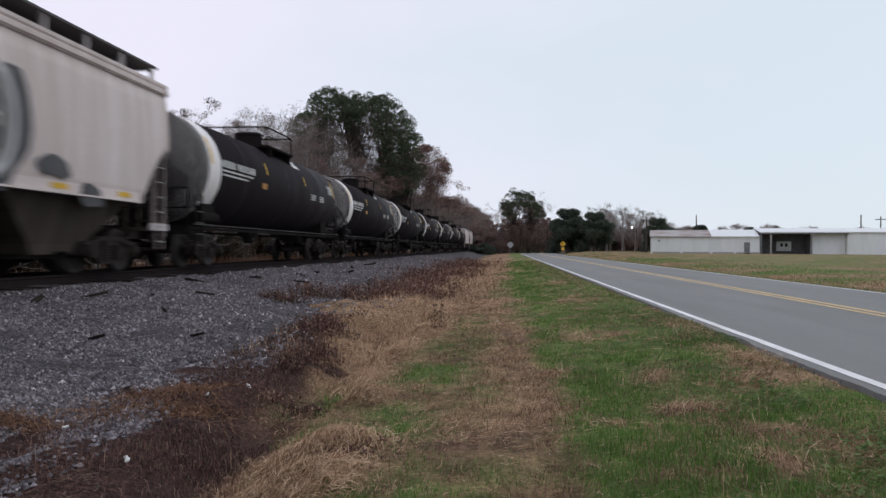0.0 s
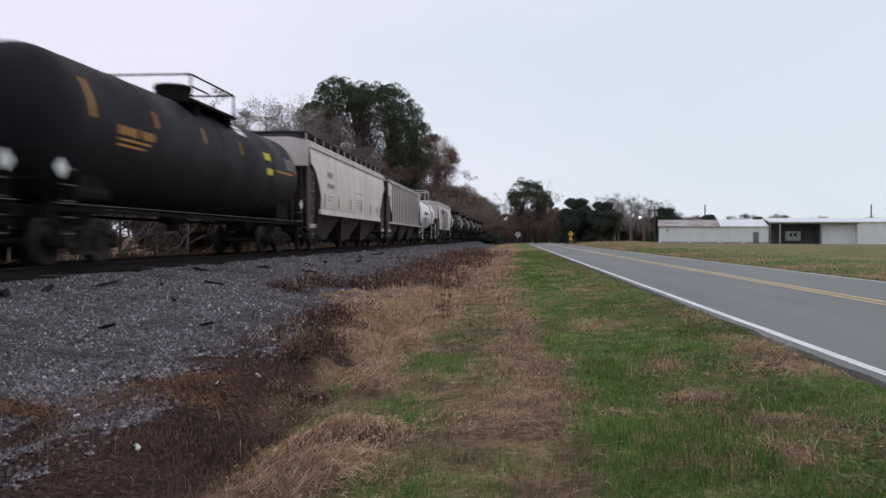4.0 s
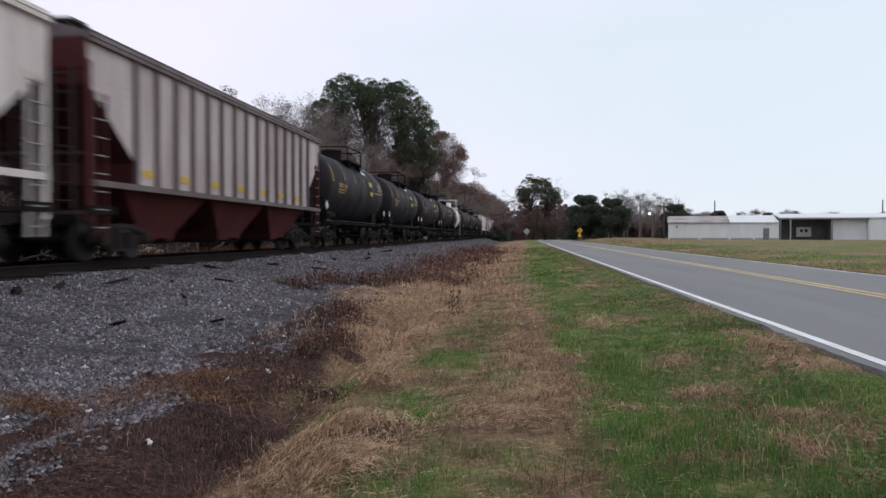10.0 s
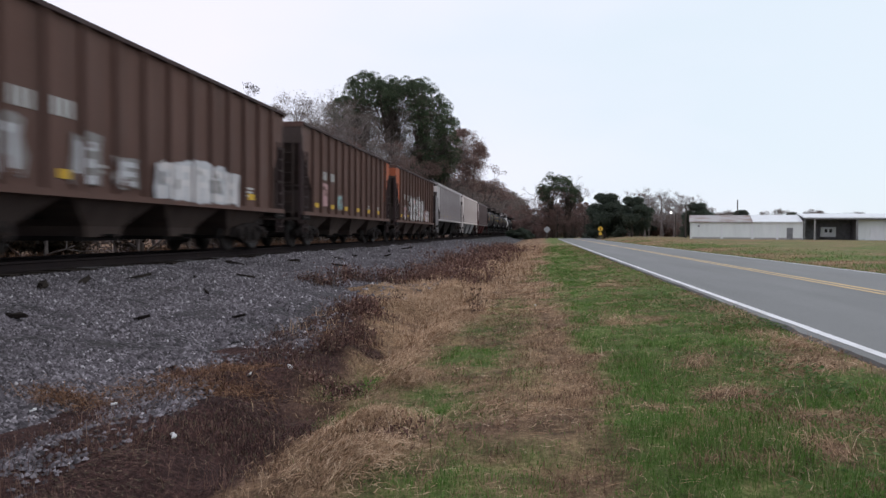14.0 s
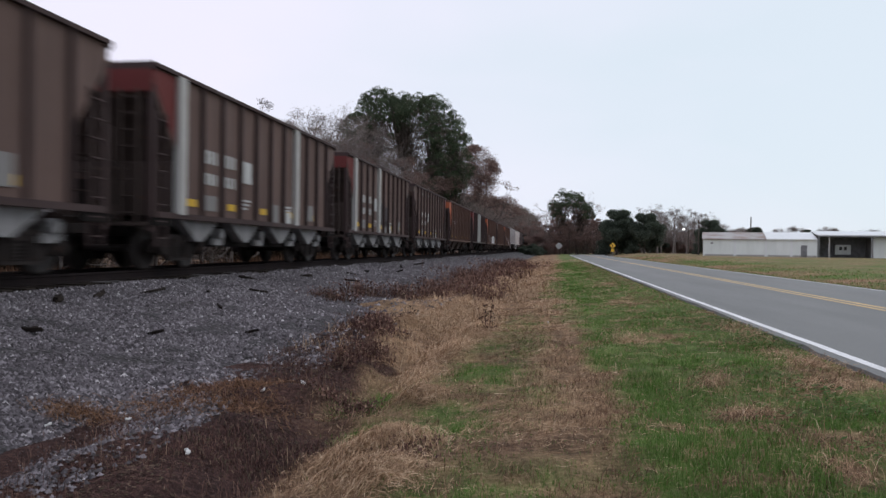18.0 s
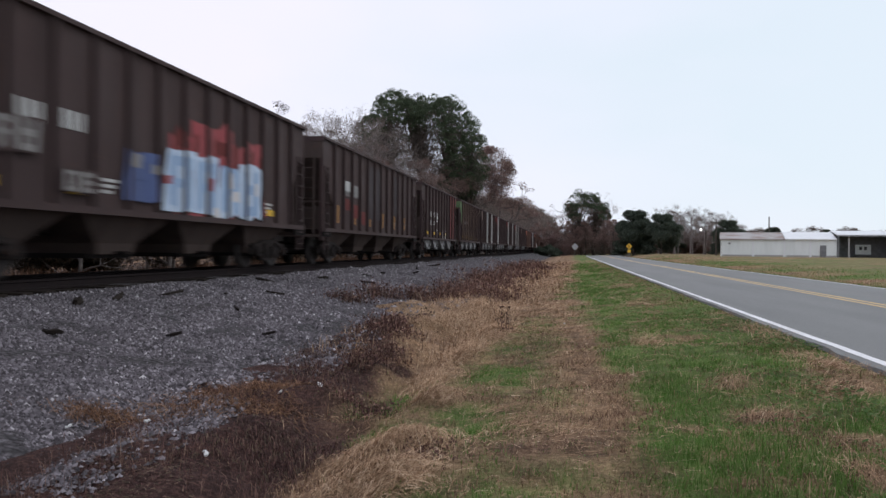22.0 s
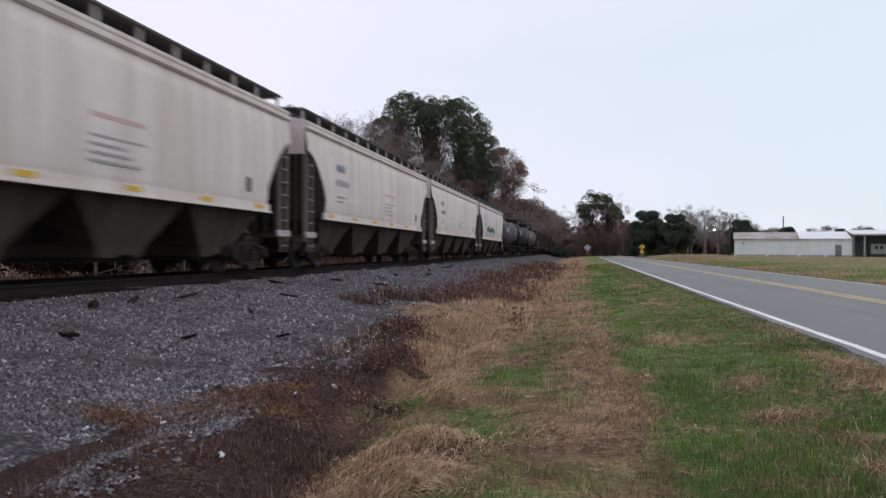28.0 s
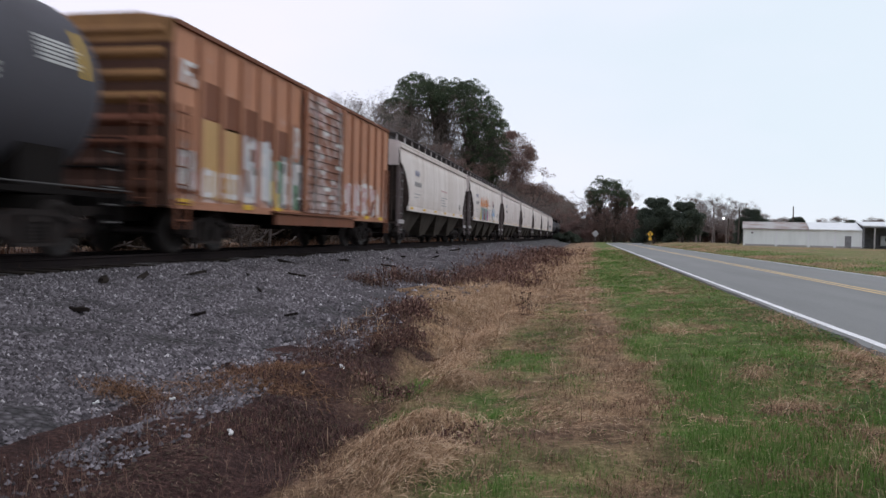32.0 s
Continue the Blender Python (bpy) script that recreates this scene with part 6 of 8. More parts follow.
def tree(name, label, height, seed, trunk_r=0.3, depth=5, leaf=None, per=10, leaf_spread=0.5, leaf_size=0.16, first=0.3, spread=0.6, up=0.2, kids=(2, 3), bark="bark", limbs=9, crown_w=0.3, leaf_top=None):
    rnd = random.Random(seed)
    verts, faces, tips = [], [], []
    # trunk in gentle bends
    p, d = Vector((0, 0, -0.3)), Vector((0, 0, 1))
    pts = []
    n = 8
    for s in range(9):
        k0 = len(verts)
        rr = trunk_r * (1 - 0.85 * s / 8) * (1.25 if s == 0 else 1)
        for i in range(n):
            a = 2 * math.pi * i / n
            verts.append((p.x + rr * math.cos(a), p.y + rr * math.sin(a), p.z))
        if s:
            for i in range(n):
                j = (i + 1) % n
                faces.append((k0 - n + i, k0 - n + j, k0 + j, k0 + i))
        pts.append((p.copy(), rr))
        p = p + Vector((rnd.uniform(-0.03, 0.03) * height / 4, rnd.uniform(-0.03, 0.03) * height / 4, height * 0.95 / 8))
    for k in range(limbs):
        f = first + (0.97 - first) * k / (limbs - 1)
        i = min(7, int(f * 8))
        q = pts[i][0].lerp(pts[i + 1][0], f * 8 - i)
        a = k * 2.4 + rnd.uniform(-0.5, 0.5)
        rise = rnd.uniform(0.15, 0.5) + 0.5 * (f > 0.85)
        dd = Vector((math.cos(a), math.sin(a), rise)).normalized()
        lim = height * crown_w * (1.0 - 0.65 * max(0, (f - 0.45) / 0.55) ** 1.6) * rnd.uniform(0.75, 1.15)
        grow(verts, faces, q, dd, pts[i][1] * 0.5 + 0.02, lim * 0.5, depth - 2, rnd, tips, spread, up, 5, kids)
    ob = tagged(new(name), label, "tree")
    part("trunk", raw_mesh("trunk", verts, faces, M[bark], True), None, ob)
    if leaf:
        good = [t[0] for t in tips if leaf_top is None or t[0].z > leaf_top * height]
        v, f = leaf_cloud([tuple(q) for q in good], per, leaf_spread, leaf_size, seed)
        part("crown", raw_mesh("crown", v, f, M[leaf]), None, ob)
    return ob


def put(ob, x, y, turn=0.0, scale=1.0, z=None):
    zz = float(ground_z(x, y)) if z is None else z
    ob.matrix_basis = pose(x, y, zz, 0, 0, turn) @ Matrix.Scale(scale, 4)
    return ob


def copy_at(ob, x, y, turn=0.0, scale=1.0, label=""):
    old = ob.scale.copy()
    ob.scale = (scale, scale, scale)
    c = copy_thing(ob, pose(x, y, float(ground_z(x, y)), 0, 0, turn))
    ob.scale = old
    if label:
        tagged(c, label)
    return c


def dome_pine(label, seed, height, rx, ry, z_low, trunks, n_clump=170, inside=2300, tangle="grey_leaves", name="pine_tree"):
    """A tall pine: bare trunks, limbs to the clumps, dense needle clumps over a dome, brown tangle inside."""
    rnd = random.Random(seed)
    ob = tagged(new(name), label, "tree")
    zc = (height + z_low) / 2 + 0.06 * height
    rz = height - zc
    verts, faces, tips = [], [], []
    roots = []
    for x, y in trunks:
        p, r, base, n = Vector((x, y, -0.3)), 0.34, None, 7
        line = []
        for s in range(9):
            k0 = len(verts)
            for i in range(n):
                a = 2 * math.pi * i / n
                verts.append((p.x + r * math.cos(a), p.y + r * math.sin(a), p.z))
            if base is not None:
                for i in range(n):
                    faces.append((base + i, base + (i + 1) % n, k0 + (i + 1) % n, k0 + i))
            base = k0
            line.append(p.copy())
            p = p + Vector((rnd.uniform(-0.35, 0.35), rnd.uniform(-0.35, 0.35), height * 0.9 / 8))
            r *= 0.85
        roots.append(line)
    clumps = []
    while len(clumps) < n_clump:
        v = Vector((rnd.gauss(0, 1), rnd.gauss(0, 1), rnd.gauss(0, 1))).normalized()
        if v.z < -0.75:
            continue
        k = rnd.uniform(0.72, 1.0) * (1 + 0.09 * math.sin(5 * v.x + seed) + 0.08 * math.sin(6 * v.y + 2 * v.z))
        if v.z < 0.25 and v.x < 0.35 and rnd.random() < 0.85 or v.z < 0.55 and v.y < 0.15 and v.x < 0.72 and rnd.random() < 0.78 or v.z < -0.3 and rnd.random() < 0.6:
            continue
        clumps.append(Vector((v.x * rx * k, v.y * ry * k, zc + v.z * rz * k)))
    for c in clumps:
        line = min(roots, key=lambda l: (l[5].x - c.x) ** 2 + (l[5].y - c.y) ** 2)
        q = line[max(2, min(7, int((c.z / height) * 8 - 1)))]
        d = c - q
        for a, b2, r0, r1 in ((0.0, 0.5, 0.09, 0.05), (0.5, 1.0, 0.05, 0.02)):
            p0, p1 = q + d * a + Vector((0, 0, 0.8 * math.sin(math.pi * a))), q + d * b2 + Vector((0, 0, 0.8 * math.sin(math.pi * b2)))
            dd = (p1 - p0).normalized()
            u = dd.orthogonal().normalized()
            w = dd.cross(u)
            k0 = len(verts)
            for pp, rr in ((p0, r0), (p1, r1)):
                for i in range(3):
                    an = 2.094 * i
                    verts.append(tuple(pp + rr * (math.cos(an) * u + math.sin(an) * w)))
            for i in range(3):
                faces.append((k0 + i, k0 + (i + 1) % 3, k0 + 3 + (i + 1) % 3, k0 + 3 + i))
    part("trunk", raw_mesh("trunk", verts, faces, M["bark"], True), None, ob)
    if clumps:
        v, f = leaf_cloud([tuple(c) for c in clumps], 250, 0.8, 0.135, seed, 0, 0.62)
        part("crown", raw_mesh("crown", v, f, M["needles"]), None, ob)
    inner = []
    for _ in range(inside):
        while True:
            q = Vector((rnd.uniform(-1, 1), rnd.uniform(-1, 1), rnd.uniform(-1.15, 1)))
            if q.x * q.x + q.y * q.y + (q.z * q.z if q.z > 0 else 0.35 * q.z * q.z) < 0.96:
                break
        inner.append((rx * q.x, ry * q.y, zc + rz * q.z))
    v, f = leaf_cloud(inner, 24, 0.6, 0.1, seed + 7)
    part("lower_crown", raw_mesh("lower_crown", v, f, M[tangle]), None, ob, "brown tangle of bare twigs and vines")
    return ob


def crown_pine(label, seed, edge, mid, depth, trunks, n_puff, tangle, leaf="grey_leaves", tall=26.0):
    """A big pine. edge: the crown's outline (x, z), from its lower end over the top to the other; puffs of needles fill a shell under it, limbs reach each puff, bare brown twigs and vines hang inside."""
    rnd = random.Random(seed)
    rng_ = np.random.RandomState(seed)
    ob = tagged(new("pine_tree"), label, "tree")
    verts, faces = [], []

    def limb(pts, r0, r1, n):
        k0 = None
        for i, p in enumerate(pts):
            d = (pts[min(i + 1, len(pts) - 1)] - pts[max(i - 1, 0)]).normalized()
            u = d.orthogonal().normalized()
            w = d.cross(u)
            r = r0 + (r1 - r0) * i / (len(pts) - 1)
            k = len(verts)
            for a in range(n):
                t = 2 * math.pi * a / n
                verts.append(tuple(p + r * (math.cos(t) * u + math.sin(t) * w)))
            if k0 is not None:
                for a in range(n):
                    faces.append((k0 + a, k0 + (a + 1) % n, k + (a + 1) % n, k + a))
            k0 = k
    stems = []
    for x, y, top in trunks:
        p = Vector((x, y, -0.3))
        line = []
        for k in range(9):
            line.append(p.copy())
            p = p + Vector((rnd.uniform(-0.4, 0.4) + 0.06 * x, rnd.uniform(-0.4, 0.4), top / 8))
        limb(line, 0.42, 0.1, 8)
        stems.append(line)
    puffs = []
    for _ in range(n_puff):
        f = rnd.random() * (len(edge) - 1)
        i = int(f)
        ex, ez = (edge[i][k] + (edge[i + 1][k] - edge[i][k]) * (f - i) for k in (0, 1))
        side = rnd.uniform(-1.2, 1.2)
        deep = 1 - abs(rnd.gauss(0, 0.14))
        k = math.cos(side) ** 0.6 * deep
        puffs.append((Vector((mid[0] + (ex - mid[0]) * k, depth * math.sin(side) * deep, mid[1] + (ez - mid[1]) * (0.35 + 0.65 * math.cos(side)) * deep)), rnd.uniform(0.55, 1.15)))
    for c, r in puffs:
        line = min(stems, key=lambda l: (l[5].x - c.x) ** 2 + 0.6 * (l[5].y - c.y) ** 2)
        q = line[max(2, min(8, int(c.z / tall * 8 - rnd.uniform(1.0, 2.6))))]
        m = q.lerp(c, 0.5) + Vector((rnd.uniform(-0.6, 0.6), rnd.uniform(-0.6, 0.6), rnd.uniform(-0.2, 1.0)))
        limb([q, q.lerp(m, 0.6), m, m.lerp(c, 0.6), c], 0.11, 0.02, 4)
    # bare side branches with fine twigs
    tips = []
    for line in stems:
        for _ in range(26):
            q = line[rnd.randint(2, 6)]
            a = rnd.uniform(0, 6.28)
            grow(verts, faces, q, Vector((math.cos(a), math.sin(a), rnd.uniform(-0.1, 0.7))).normalized(), 0.07, rnd.uniform(1.6, 3.2), 3, rnd, tips, 0.7, 0.1, 4, (2, 3))
    part("trunk", raw_mesh("trunk", verts, faces, M["bark"], True), None, ob)
    C = np.array([tuple(c) for c, r in puffs])
    rad = np.array([r for c, r in puffs])
    per = 210
    n = len(C) * per
    d = rng_.normal(0, 1, (n, 3))
    d /= np.linalg.norm(d, axis=1, keepdims=True)
    d[:, 2] = np.where(d[:, 2] < -0.6, -d[:, 2], d[:, 2])
    j = np.repeat(np.arange(len(C)), per)
    c = C[j] + d * rad[j][:, None] * rng_.uniform(0.35, 1.0, (n, 1)) ** 0.5 * np.array([1.15, 1.15, 0.9])
    a = d + rng_.normal(0, 0.7, (n, 3))
    a /= np.linalg.norm(a, axis=1, keepdims=True)
    b = np.cross(a, rng_.normal(0, 1, (n, 3)))
    b /= np.linalg.norm(b, axis=1, keepdims=True) + 1e-9
    sz = rng_.uniform(0.07, 0.19, (n, 1))
    v = np.stack([c - a * sz, c + b * sz * 0.32, c + a * sz, c - b * sz * 0.32], 1).reshape(-1, 3)
    part("crown", raw_mesh("crown", v.tolist(), np.arange(4 * n).reshape(n, 4).tolist(), M["needles"]), None, ob)
    points = []
    for x0, x1, z0, z1, k in tangle:
        for _ in range(k):
            p = (rnd.uniform(x0, x1), rnd.uniform(-0.7, 0.7) * depth, rnd.uniform(z0, z1))
            points += [(p[0] + rnd.gauss(0, 0.8), p[1] + rnd.gauss(0, 0.8), p[2] + rnd.gauss(0, 0.7)) for _ in range(7)]
    points += [tuple(t[0]) for t in tips[::3]]
    v, f = leaf_cloud(points, 26, 0.5, 0.1, seed + 7)
    part("lower_crown", raw_mesh("lower_crown", v, f, M[leaf]), None, ob, "brown tangle of bare twigs and vines")
    return ob


pine = put(crown_pine("tall spreading pine with dark green crown and bare lower limbs", 11,
                      [(-11.6, 17.0), (-12.4, 20.0), (-11.6, 22.6), (-10.0, 24.8), (-7.8, 27.2), (-5.6, 27.4), (-3.6, 26.2), (-1.4, 26.8), (1.2, 27.0), (3.4, 26.4), (5.4, 24.8), (7.2, 22.6), (8.4, 20.0), (9.2, 17.2), (9.4, 14.4), (9.0, 12.0), (7.8, 9.8), (5.4, 8.4), (2.8, 9.2)],
                      (-1.5, 14.5), 7.0, [(-5.6, 0, 22), (-1.0, 1.5, 23), (2.6, -1, 22), (5.2, 0.8, 17)], 560,
                      [(-12.0, -5.0, 8.0, 21.5, 130), (-8.0, 2.0, 6.0, 23.5, 210), (-2.0, 5.0, 4.0, 16.0, 110), (1.0, 7.0, 12.0, 22.0, 44), (-12.5, 8.0, 2.0, 8.0, 80)]), -23.0, 125)
oak = put(tree("oak_tree", "oak with thin reddish-brown dead leaves", 15.2, 13, 0.3, 6, "dead_leaves", 34, 0.5, 0.11, 0.25, 0.7, 0.2, (2, 3), crown_w=0.3, limbs=11), -16.4, 160, 0, 1.5)
put(dome_pine("oak with dense reddish-brown dead leaves", 23, 22.6, 4.3, 4.0, 8.0, [(-0.3, 0), (0.8, 0.6)], 0, 1250, "dead_leaves", "oak_tree"), -15.6, 158)
oak_b = copy_at(oak, -29.5, 112, 70, 1.1)
oak_c = copy_at(oak, -23.0, 112, 200, 0.95)
oak_d = copy_at(oak, -19.0, 122, 120, 0.95)
bare = put(tree("bare_tree", "leafless grey-brown tree with fine twigs", 14.0, 14, 0.26, 8, "grey_leaves", 1, 0.4, 0.08, first=0.22, spread=0.65, kids=(2, 3), bark="twig", crown_w=0.42, limbs=10), -29.0, 84)
bare_b = put(tree("bare_tree", "leafless grey-brown tree with fine twigs", 13.4, 15, 0.26, 8, "grey_leaves", 1, 0.4, 0.08, first=0.25, spread=0.6, kids=(2, 3), bark="twig", crown_w=0.4, limbs=10), -27.5, 90)
for i, (x, y, s) in enumerate([(-29, 94, 1.2), (-31, 88, 1.1), (-32, 98, 1.25), (-33, 92, 1.15), (-26, 98, 1.2), (-30, 104, 1.3), (-35, 84, 1.0), (-27, 106, 1.25), (-22, 140, 1.1), (-24, 132, 1.2)]):
    copy_at((bare, bare_b)[i % 2], x, y, 50 * i, s)
leafy = put(tree("small_tree", "bare tree with a few dark leaves at its top", 15.6, 16, 0.2, 6, "shade_leaves", 7, 0.35, 0.12, 0.3, 0.55, 0.3, (2, 2), crown_w=0.3, limbs=9, leaf_top=0.8, bark="twig"), -32.5, 79)

# the hedge of bare trees along the far side of the track
thicket = put(tree("thicket_tree", "dense bare brown thicket tree", 9.0, 17, 0.16, 7, "grey_leaves", 6, 0.6, 0.1, 0.05, 0.75, 0.15, (2, 3), crown_w=0.5, limbs=12, bark="twig"), -17, 132)
thicket_b = put(tree("thicket_tree", "dense bare brown thicket tree", 8.0, 18, 0.16, 7, "grey_leaves", 6, 0.6, 0.1, 0.05, 0.75, 0.15, (2, 3), crown_w=0.5, limbs=12, bark="twig"), -16, 141)
rnd = random.Random(5)
for i in range(36):
    y = 124 + i * 9
    grow_up = 0.82 + (y - 124) / 270 * 1.15
    copy_at((thicket, thicket_b)[i % 2], -15.5 - rnd.uniform(0, 2.5), y, rnd.uniform(0, 360), rnd.uniform(0.9, 1.15) * grow_up)
    copy_at((thicket, thicket_b)[i % 2], -22.0 - rnd.uniform(0, 5), y - 20, rnd.uniform(0, 360), rnd.uniform(1.0, 1.3) * grow_up)
# scrub close behind the track, seen under the cars
for i in range(15):
    copy_at((thicket, thicket_b)[i % 2], -17.5 - rnd.uniform(0, 7), 10 + i * 5.2, rnd.uniform(0, 360), rnd.uniform(0.5, 0.68))
shrub = put(tree("shrub", "dense dark leafy shrub beyond the track", 4.2, 29, 0.09, 6, "shade_leaves", 46, 0.42, 0.13, 0.02, 0.8, 0.1, (2, 3), crown_w=0.62, limbs=14, bark="bark"), -18.5, 12.0)
for i in range(30):
    y = 15 + i * 3.7
    if not 30 < y < 41:
        copy_at(shrub, -17.8 - rnd.uniform(0, 4) - 0.02 * y, y + rnd.uniform(-1, 1), rnd.uniform(0, 360), rnd.uniform(0.62, 1.05))
for i, (x, y) in enumerate([(-17.5, 31.5), (-18.2, 33.2), (-17.0, 35.4), (-19.5, 36.6), (-18.0, 38.5), (-20.0, 34.0), (-17.6, 40.2)]):
    copy_at((thicket, thicket_b)[i % 2], x, y, 70 * i, 0.62)

# across the road's end
far_pine = put(crown_pine("dark pine with reddish-brown lower limbs beyond the road's bend", 19,
                          [(-4.6, 9.0), (-5.2, 11.4), (-4.2, 13.2), (-2.2, 15.2), (-0.6, 14.4), (1.2, 14.8), (3.2, 13.4), (4.6, 11.4), (5.0, 9.0)],
                          (0.0, 7.0), 3.5, [(-1.4, 0, 12.5), (1.6, 0.6, 12)], 120,
                          [(-4.8, 4.8, 1.0, 7.0, 70), (-4.2, 4.2, 6.0, 12.5, 34)], "dead_leaves", 15.0), 4.0, 184)
ever = put(tree("evergreen_tree", "rounded dark evergreen tree", 8.5, 20, 0.25, 6, "dark_needles", 80, 0.8, 0.17, 0.08, 0.75, 0.1, (2, 3), crown_w=0.36, limbs=14), 19.0, 168, 0, 0.92)
for i, (x, y, s) in enumerate([(13.6, 172, 1.06), (16.2, 186, 0.9)]):
    copy_at(ever, x, y, 77 * i, s)
for i, (x, y, s) in enumerate([(5.5, 190, 0.62), (1.5, 194, 0.6), (-1.0, 205, 0.6), (8.5, 198, 0.66), (3.5, 180, 0.5), (11, 205, 0.62), (9.6, 178, 0.5), (24, 190, 0.4), (-5, 215, 0.6), (-9, 225, 0.6), (3, 225, 0.6), (8, 230, 0.62), (14, 225, 0.6), (20, 228, 0.55), (2.0, 181, 0.3), (5.0, 180, 0.32), (7.6, 183, 0.34), (0.2, 188, 0.3), (10.5, 181, 0.34)]):
    copy_at(oak, x, y, 77 * i, s)
for i, (x, y, s) in enumerate([(22, 200, 0.76), (25, 194, 0.72), (27.5, 205, 0.82), (30, 198, 0.74), (33, 204, 0.76), (36, 210, 0.76), (40, 215, 0.72), (44, 225, 0.64), (18, 210, 0.76), (24, 184, 0.52), (31, 188, 0.60), (48, 235, 0.60), (23.5, 196, 0.72), (28.5, 192, 0.68), (34.5, 198, 0.68), (38, 204, 0.70), (32, 215, 0.80), (26, 212, 0.80)]):
    copy_at((bare, bare_b)[i % 2], x, y, 61 * i, s)
rnd = random.Random(16)
for i in range(22):
    copy_at((thicket, thicket_b)[i % 2], -17 + i * 3.1 + rnd.uniform(-1, 1), 236 + rnd.uniform(-12, 12), rnd.uniform(0, 360), rnd.uniform(0.62, 0.85))
for i in range(9):
    copy_at((thicket, thicket_b)[i % 2], -1 + i * 1.9, 196 + rnd.uniform(-4, 6), rnd.uniform(0, 360), rnd.uniform(0.5, 0.62))
rnd = random.Random(6)
for i in range(44):
    x = -20 + i * 7.5 + rnd.uniform(-3, 3)
    copy_at((thicket, ever, thicket_b, thicket)[rnd.choice((0, 0, 1, 2, 2))], x, 255 + rnd.uniform(-10, 60) + max(0, x - 60) * 0.3, rnd.uniform(0, 360), rnd.uniform(0.6, 0.95))

hedge = put(tree("hedge_shrub", "dense reddish-brown shrub under the far trees", 4.0, 31, 0.1, 6, "dead_leaves", 40, 0.5, 0.16, 0.02, 0.8, 0.1, (2, 3), crown_w=0.6, limbs=14, bark="twig"), -3.0, 205)
for i in range(22):
    copy_at((hedge, hedge, ever)[i % 3], -8 + i * 2.1 + rnd.uniform(-0.8, 0.8), 207 + rnd.uniform(-5, 7), rnd.uniform(0, 360), rnd.uniform(0.85, 1.3) * (1.0 if i % 3 < 2 else 0.45))
for i, (x, y, k) in enumerate([(33, 172, 0.5), (36, 176, 0.42), (40, 178, 0.4), (45, 182, 0.42), (49, 180, 0.38), (54, 184, 0.46), (58, 188, 0.4), (63, 186, 0.42), (69, 190, 0.4)]):
    copy_at((ever, thicket, thicket_b)[i % 3], x, y, 40 * i, k * (1.5 if i % 3 else 1.6))

# ---- low bush beside the track far ahead ----
bush = put(tree("bush", "dark rounded bush beside the track", 2.6, 21, 0.06, 6, "dark_needles", 30, 0.3, 0.14, 0.02, 0.8, 0.1, (2, 3), crown_w=0.6, limbs=14), -4.2, 150, 0, 0.75, -0.2)
copy_at(bush, -2.8, 158, 120, 0.6)
copy_at(bush, -6.4, 166, 220, 0.7)


# ---- white metal warehouse across the field ----
def corrugated(name, base, dark, rust=None):
    m, nt, b = nodes_of(name)
    co = nt.nodes.new("ShaderNodeTexCoord")
    wv = nt.nodes.new("ShaderNodeTexWave")
    wv.wave_type, wv.bands_direction = "BANDS", "X"
    wv.inputs["Scale"].default_value = 1.6
    nt.links.new(co.outputs["Object"], wv.inputs["Vector"])
    st = noise_node(nt, 0.8, 5.0, (1.5, 1.5, 0.3))
    c = mix_node(nt, ramp_node(nt, st, [(0.35, (0, 0, 0)), (0.8, (0.7, 0.7, 0.7))]), base, dark)
    if rust:
        r = noise_node(nt, 0.35, 6.0)
        c = mix_node(nt, ramp_node(nt, r, [(0.45, (0, 0, 0)), (0.6, (0.9, 0.9, 0.9))]), c, rust)
    nt.links.new(c, b.inputs["Base Color"])
    b.inputs["Roughness"].default_value = 0.55
    bump(nt, b, wv.outputs["Fac"], 0.4, 0.03)
    return m


M["sheet_white"] = corrugated("sheet_white", (0.74, 0.78, 0.76), (0.6, 0.64, 0.62))
M["sheet_roof"] = corrugated("sheet_roof", (0.75, 0.77, 0.78), (0.6, 0.62, 0.63))
M["sheet_rusty"] = corrugated("sheet_rusty", (0.36, 0.34, 0.33), (0.25, 0.23, 0.22), (0.2, 0.13, 0.105))
M["shed_dark"] = mat_speckle("shed_dark", (0.15, 0.155, 0.16), (0.24, 0.245, 0.25), 2.0, 0.9)
M["glass"] = mat_speckle("glass", (0.02, 0.022, 0.025), (0.03, 0.032, 0.035), 3.0, 0.15)
M["concrete"] = mat_speckle("concrete", (0.3, 0.29, 0.27), (0.42, 0.41, 0.39), 5.0, 0.9)
house = tagged(new("warehouse"), "long white metal warehouse with an open loading shed", "warehouse")
house.matrix_basis = pose(24.6, 133, 0.36, 0, 0, -10.5)


def wall(name, x0, x1, y, z0, z1, mt, t=0.15, label=""):
    b = bmesh.new()
    box(b, (x0 + x1) / 2, y + t / 2, (z0 + z1) / 2, x1 - x0, t, z1 - z0)
    return part(name, fix(b), M[mt], house, label)


def roof(x0, x1, z0, z1, mt, depth=14.0, label=""):
    b = bmesh.new()
    ring = [(-0.3, z0), (depth / 2, z1), (depth + 0.3, z0), (depth + 0.3, z0 - 0.14), (depth / 2, z1 - 0.14), (-0.3, z0 - 0.14)]
    slab_x(b, ring, x0, x1)
    return part("roof", fix(b), M[mt], house, label)


def side(x, z0, z1, depth=14.0, t=0.15):
    b = bmesh.new()
    slab_x(b, [(0, 0), (depth, 0), (depth, z0 - 0.16), (depth / 2, z1 - 0.16), (0, z0 - 0.16)], x, x + t)
    part("wall", fix(b), M["sheet_white"], house)


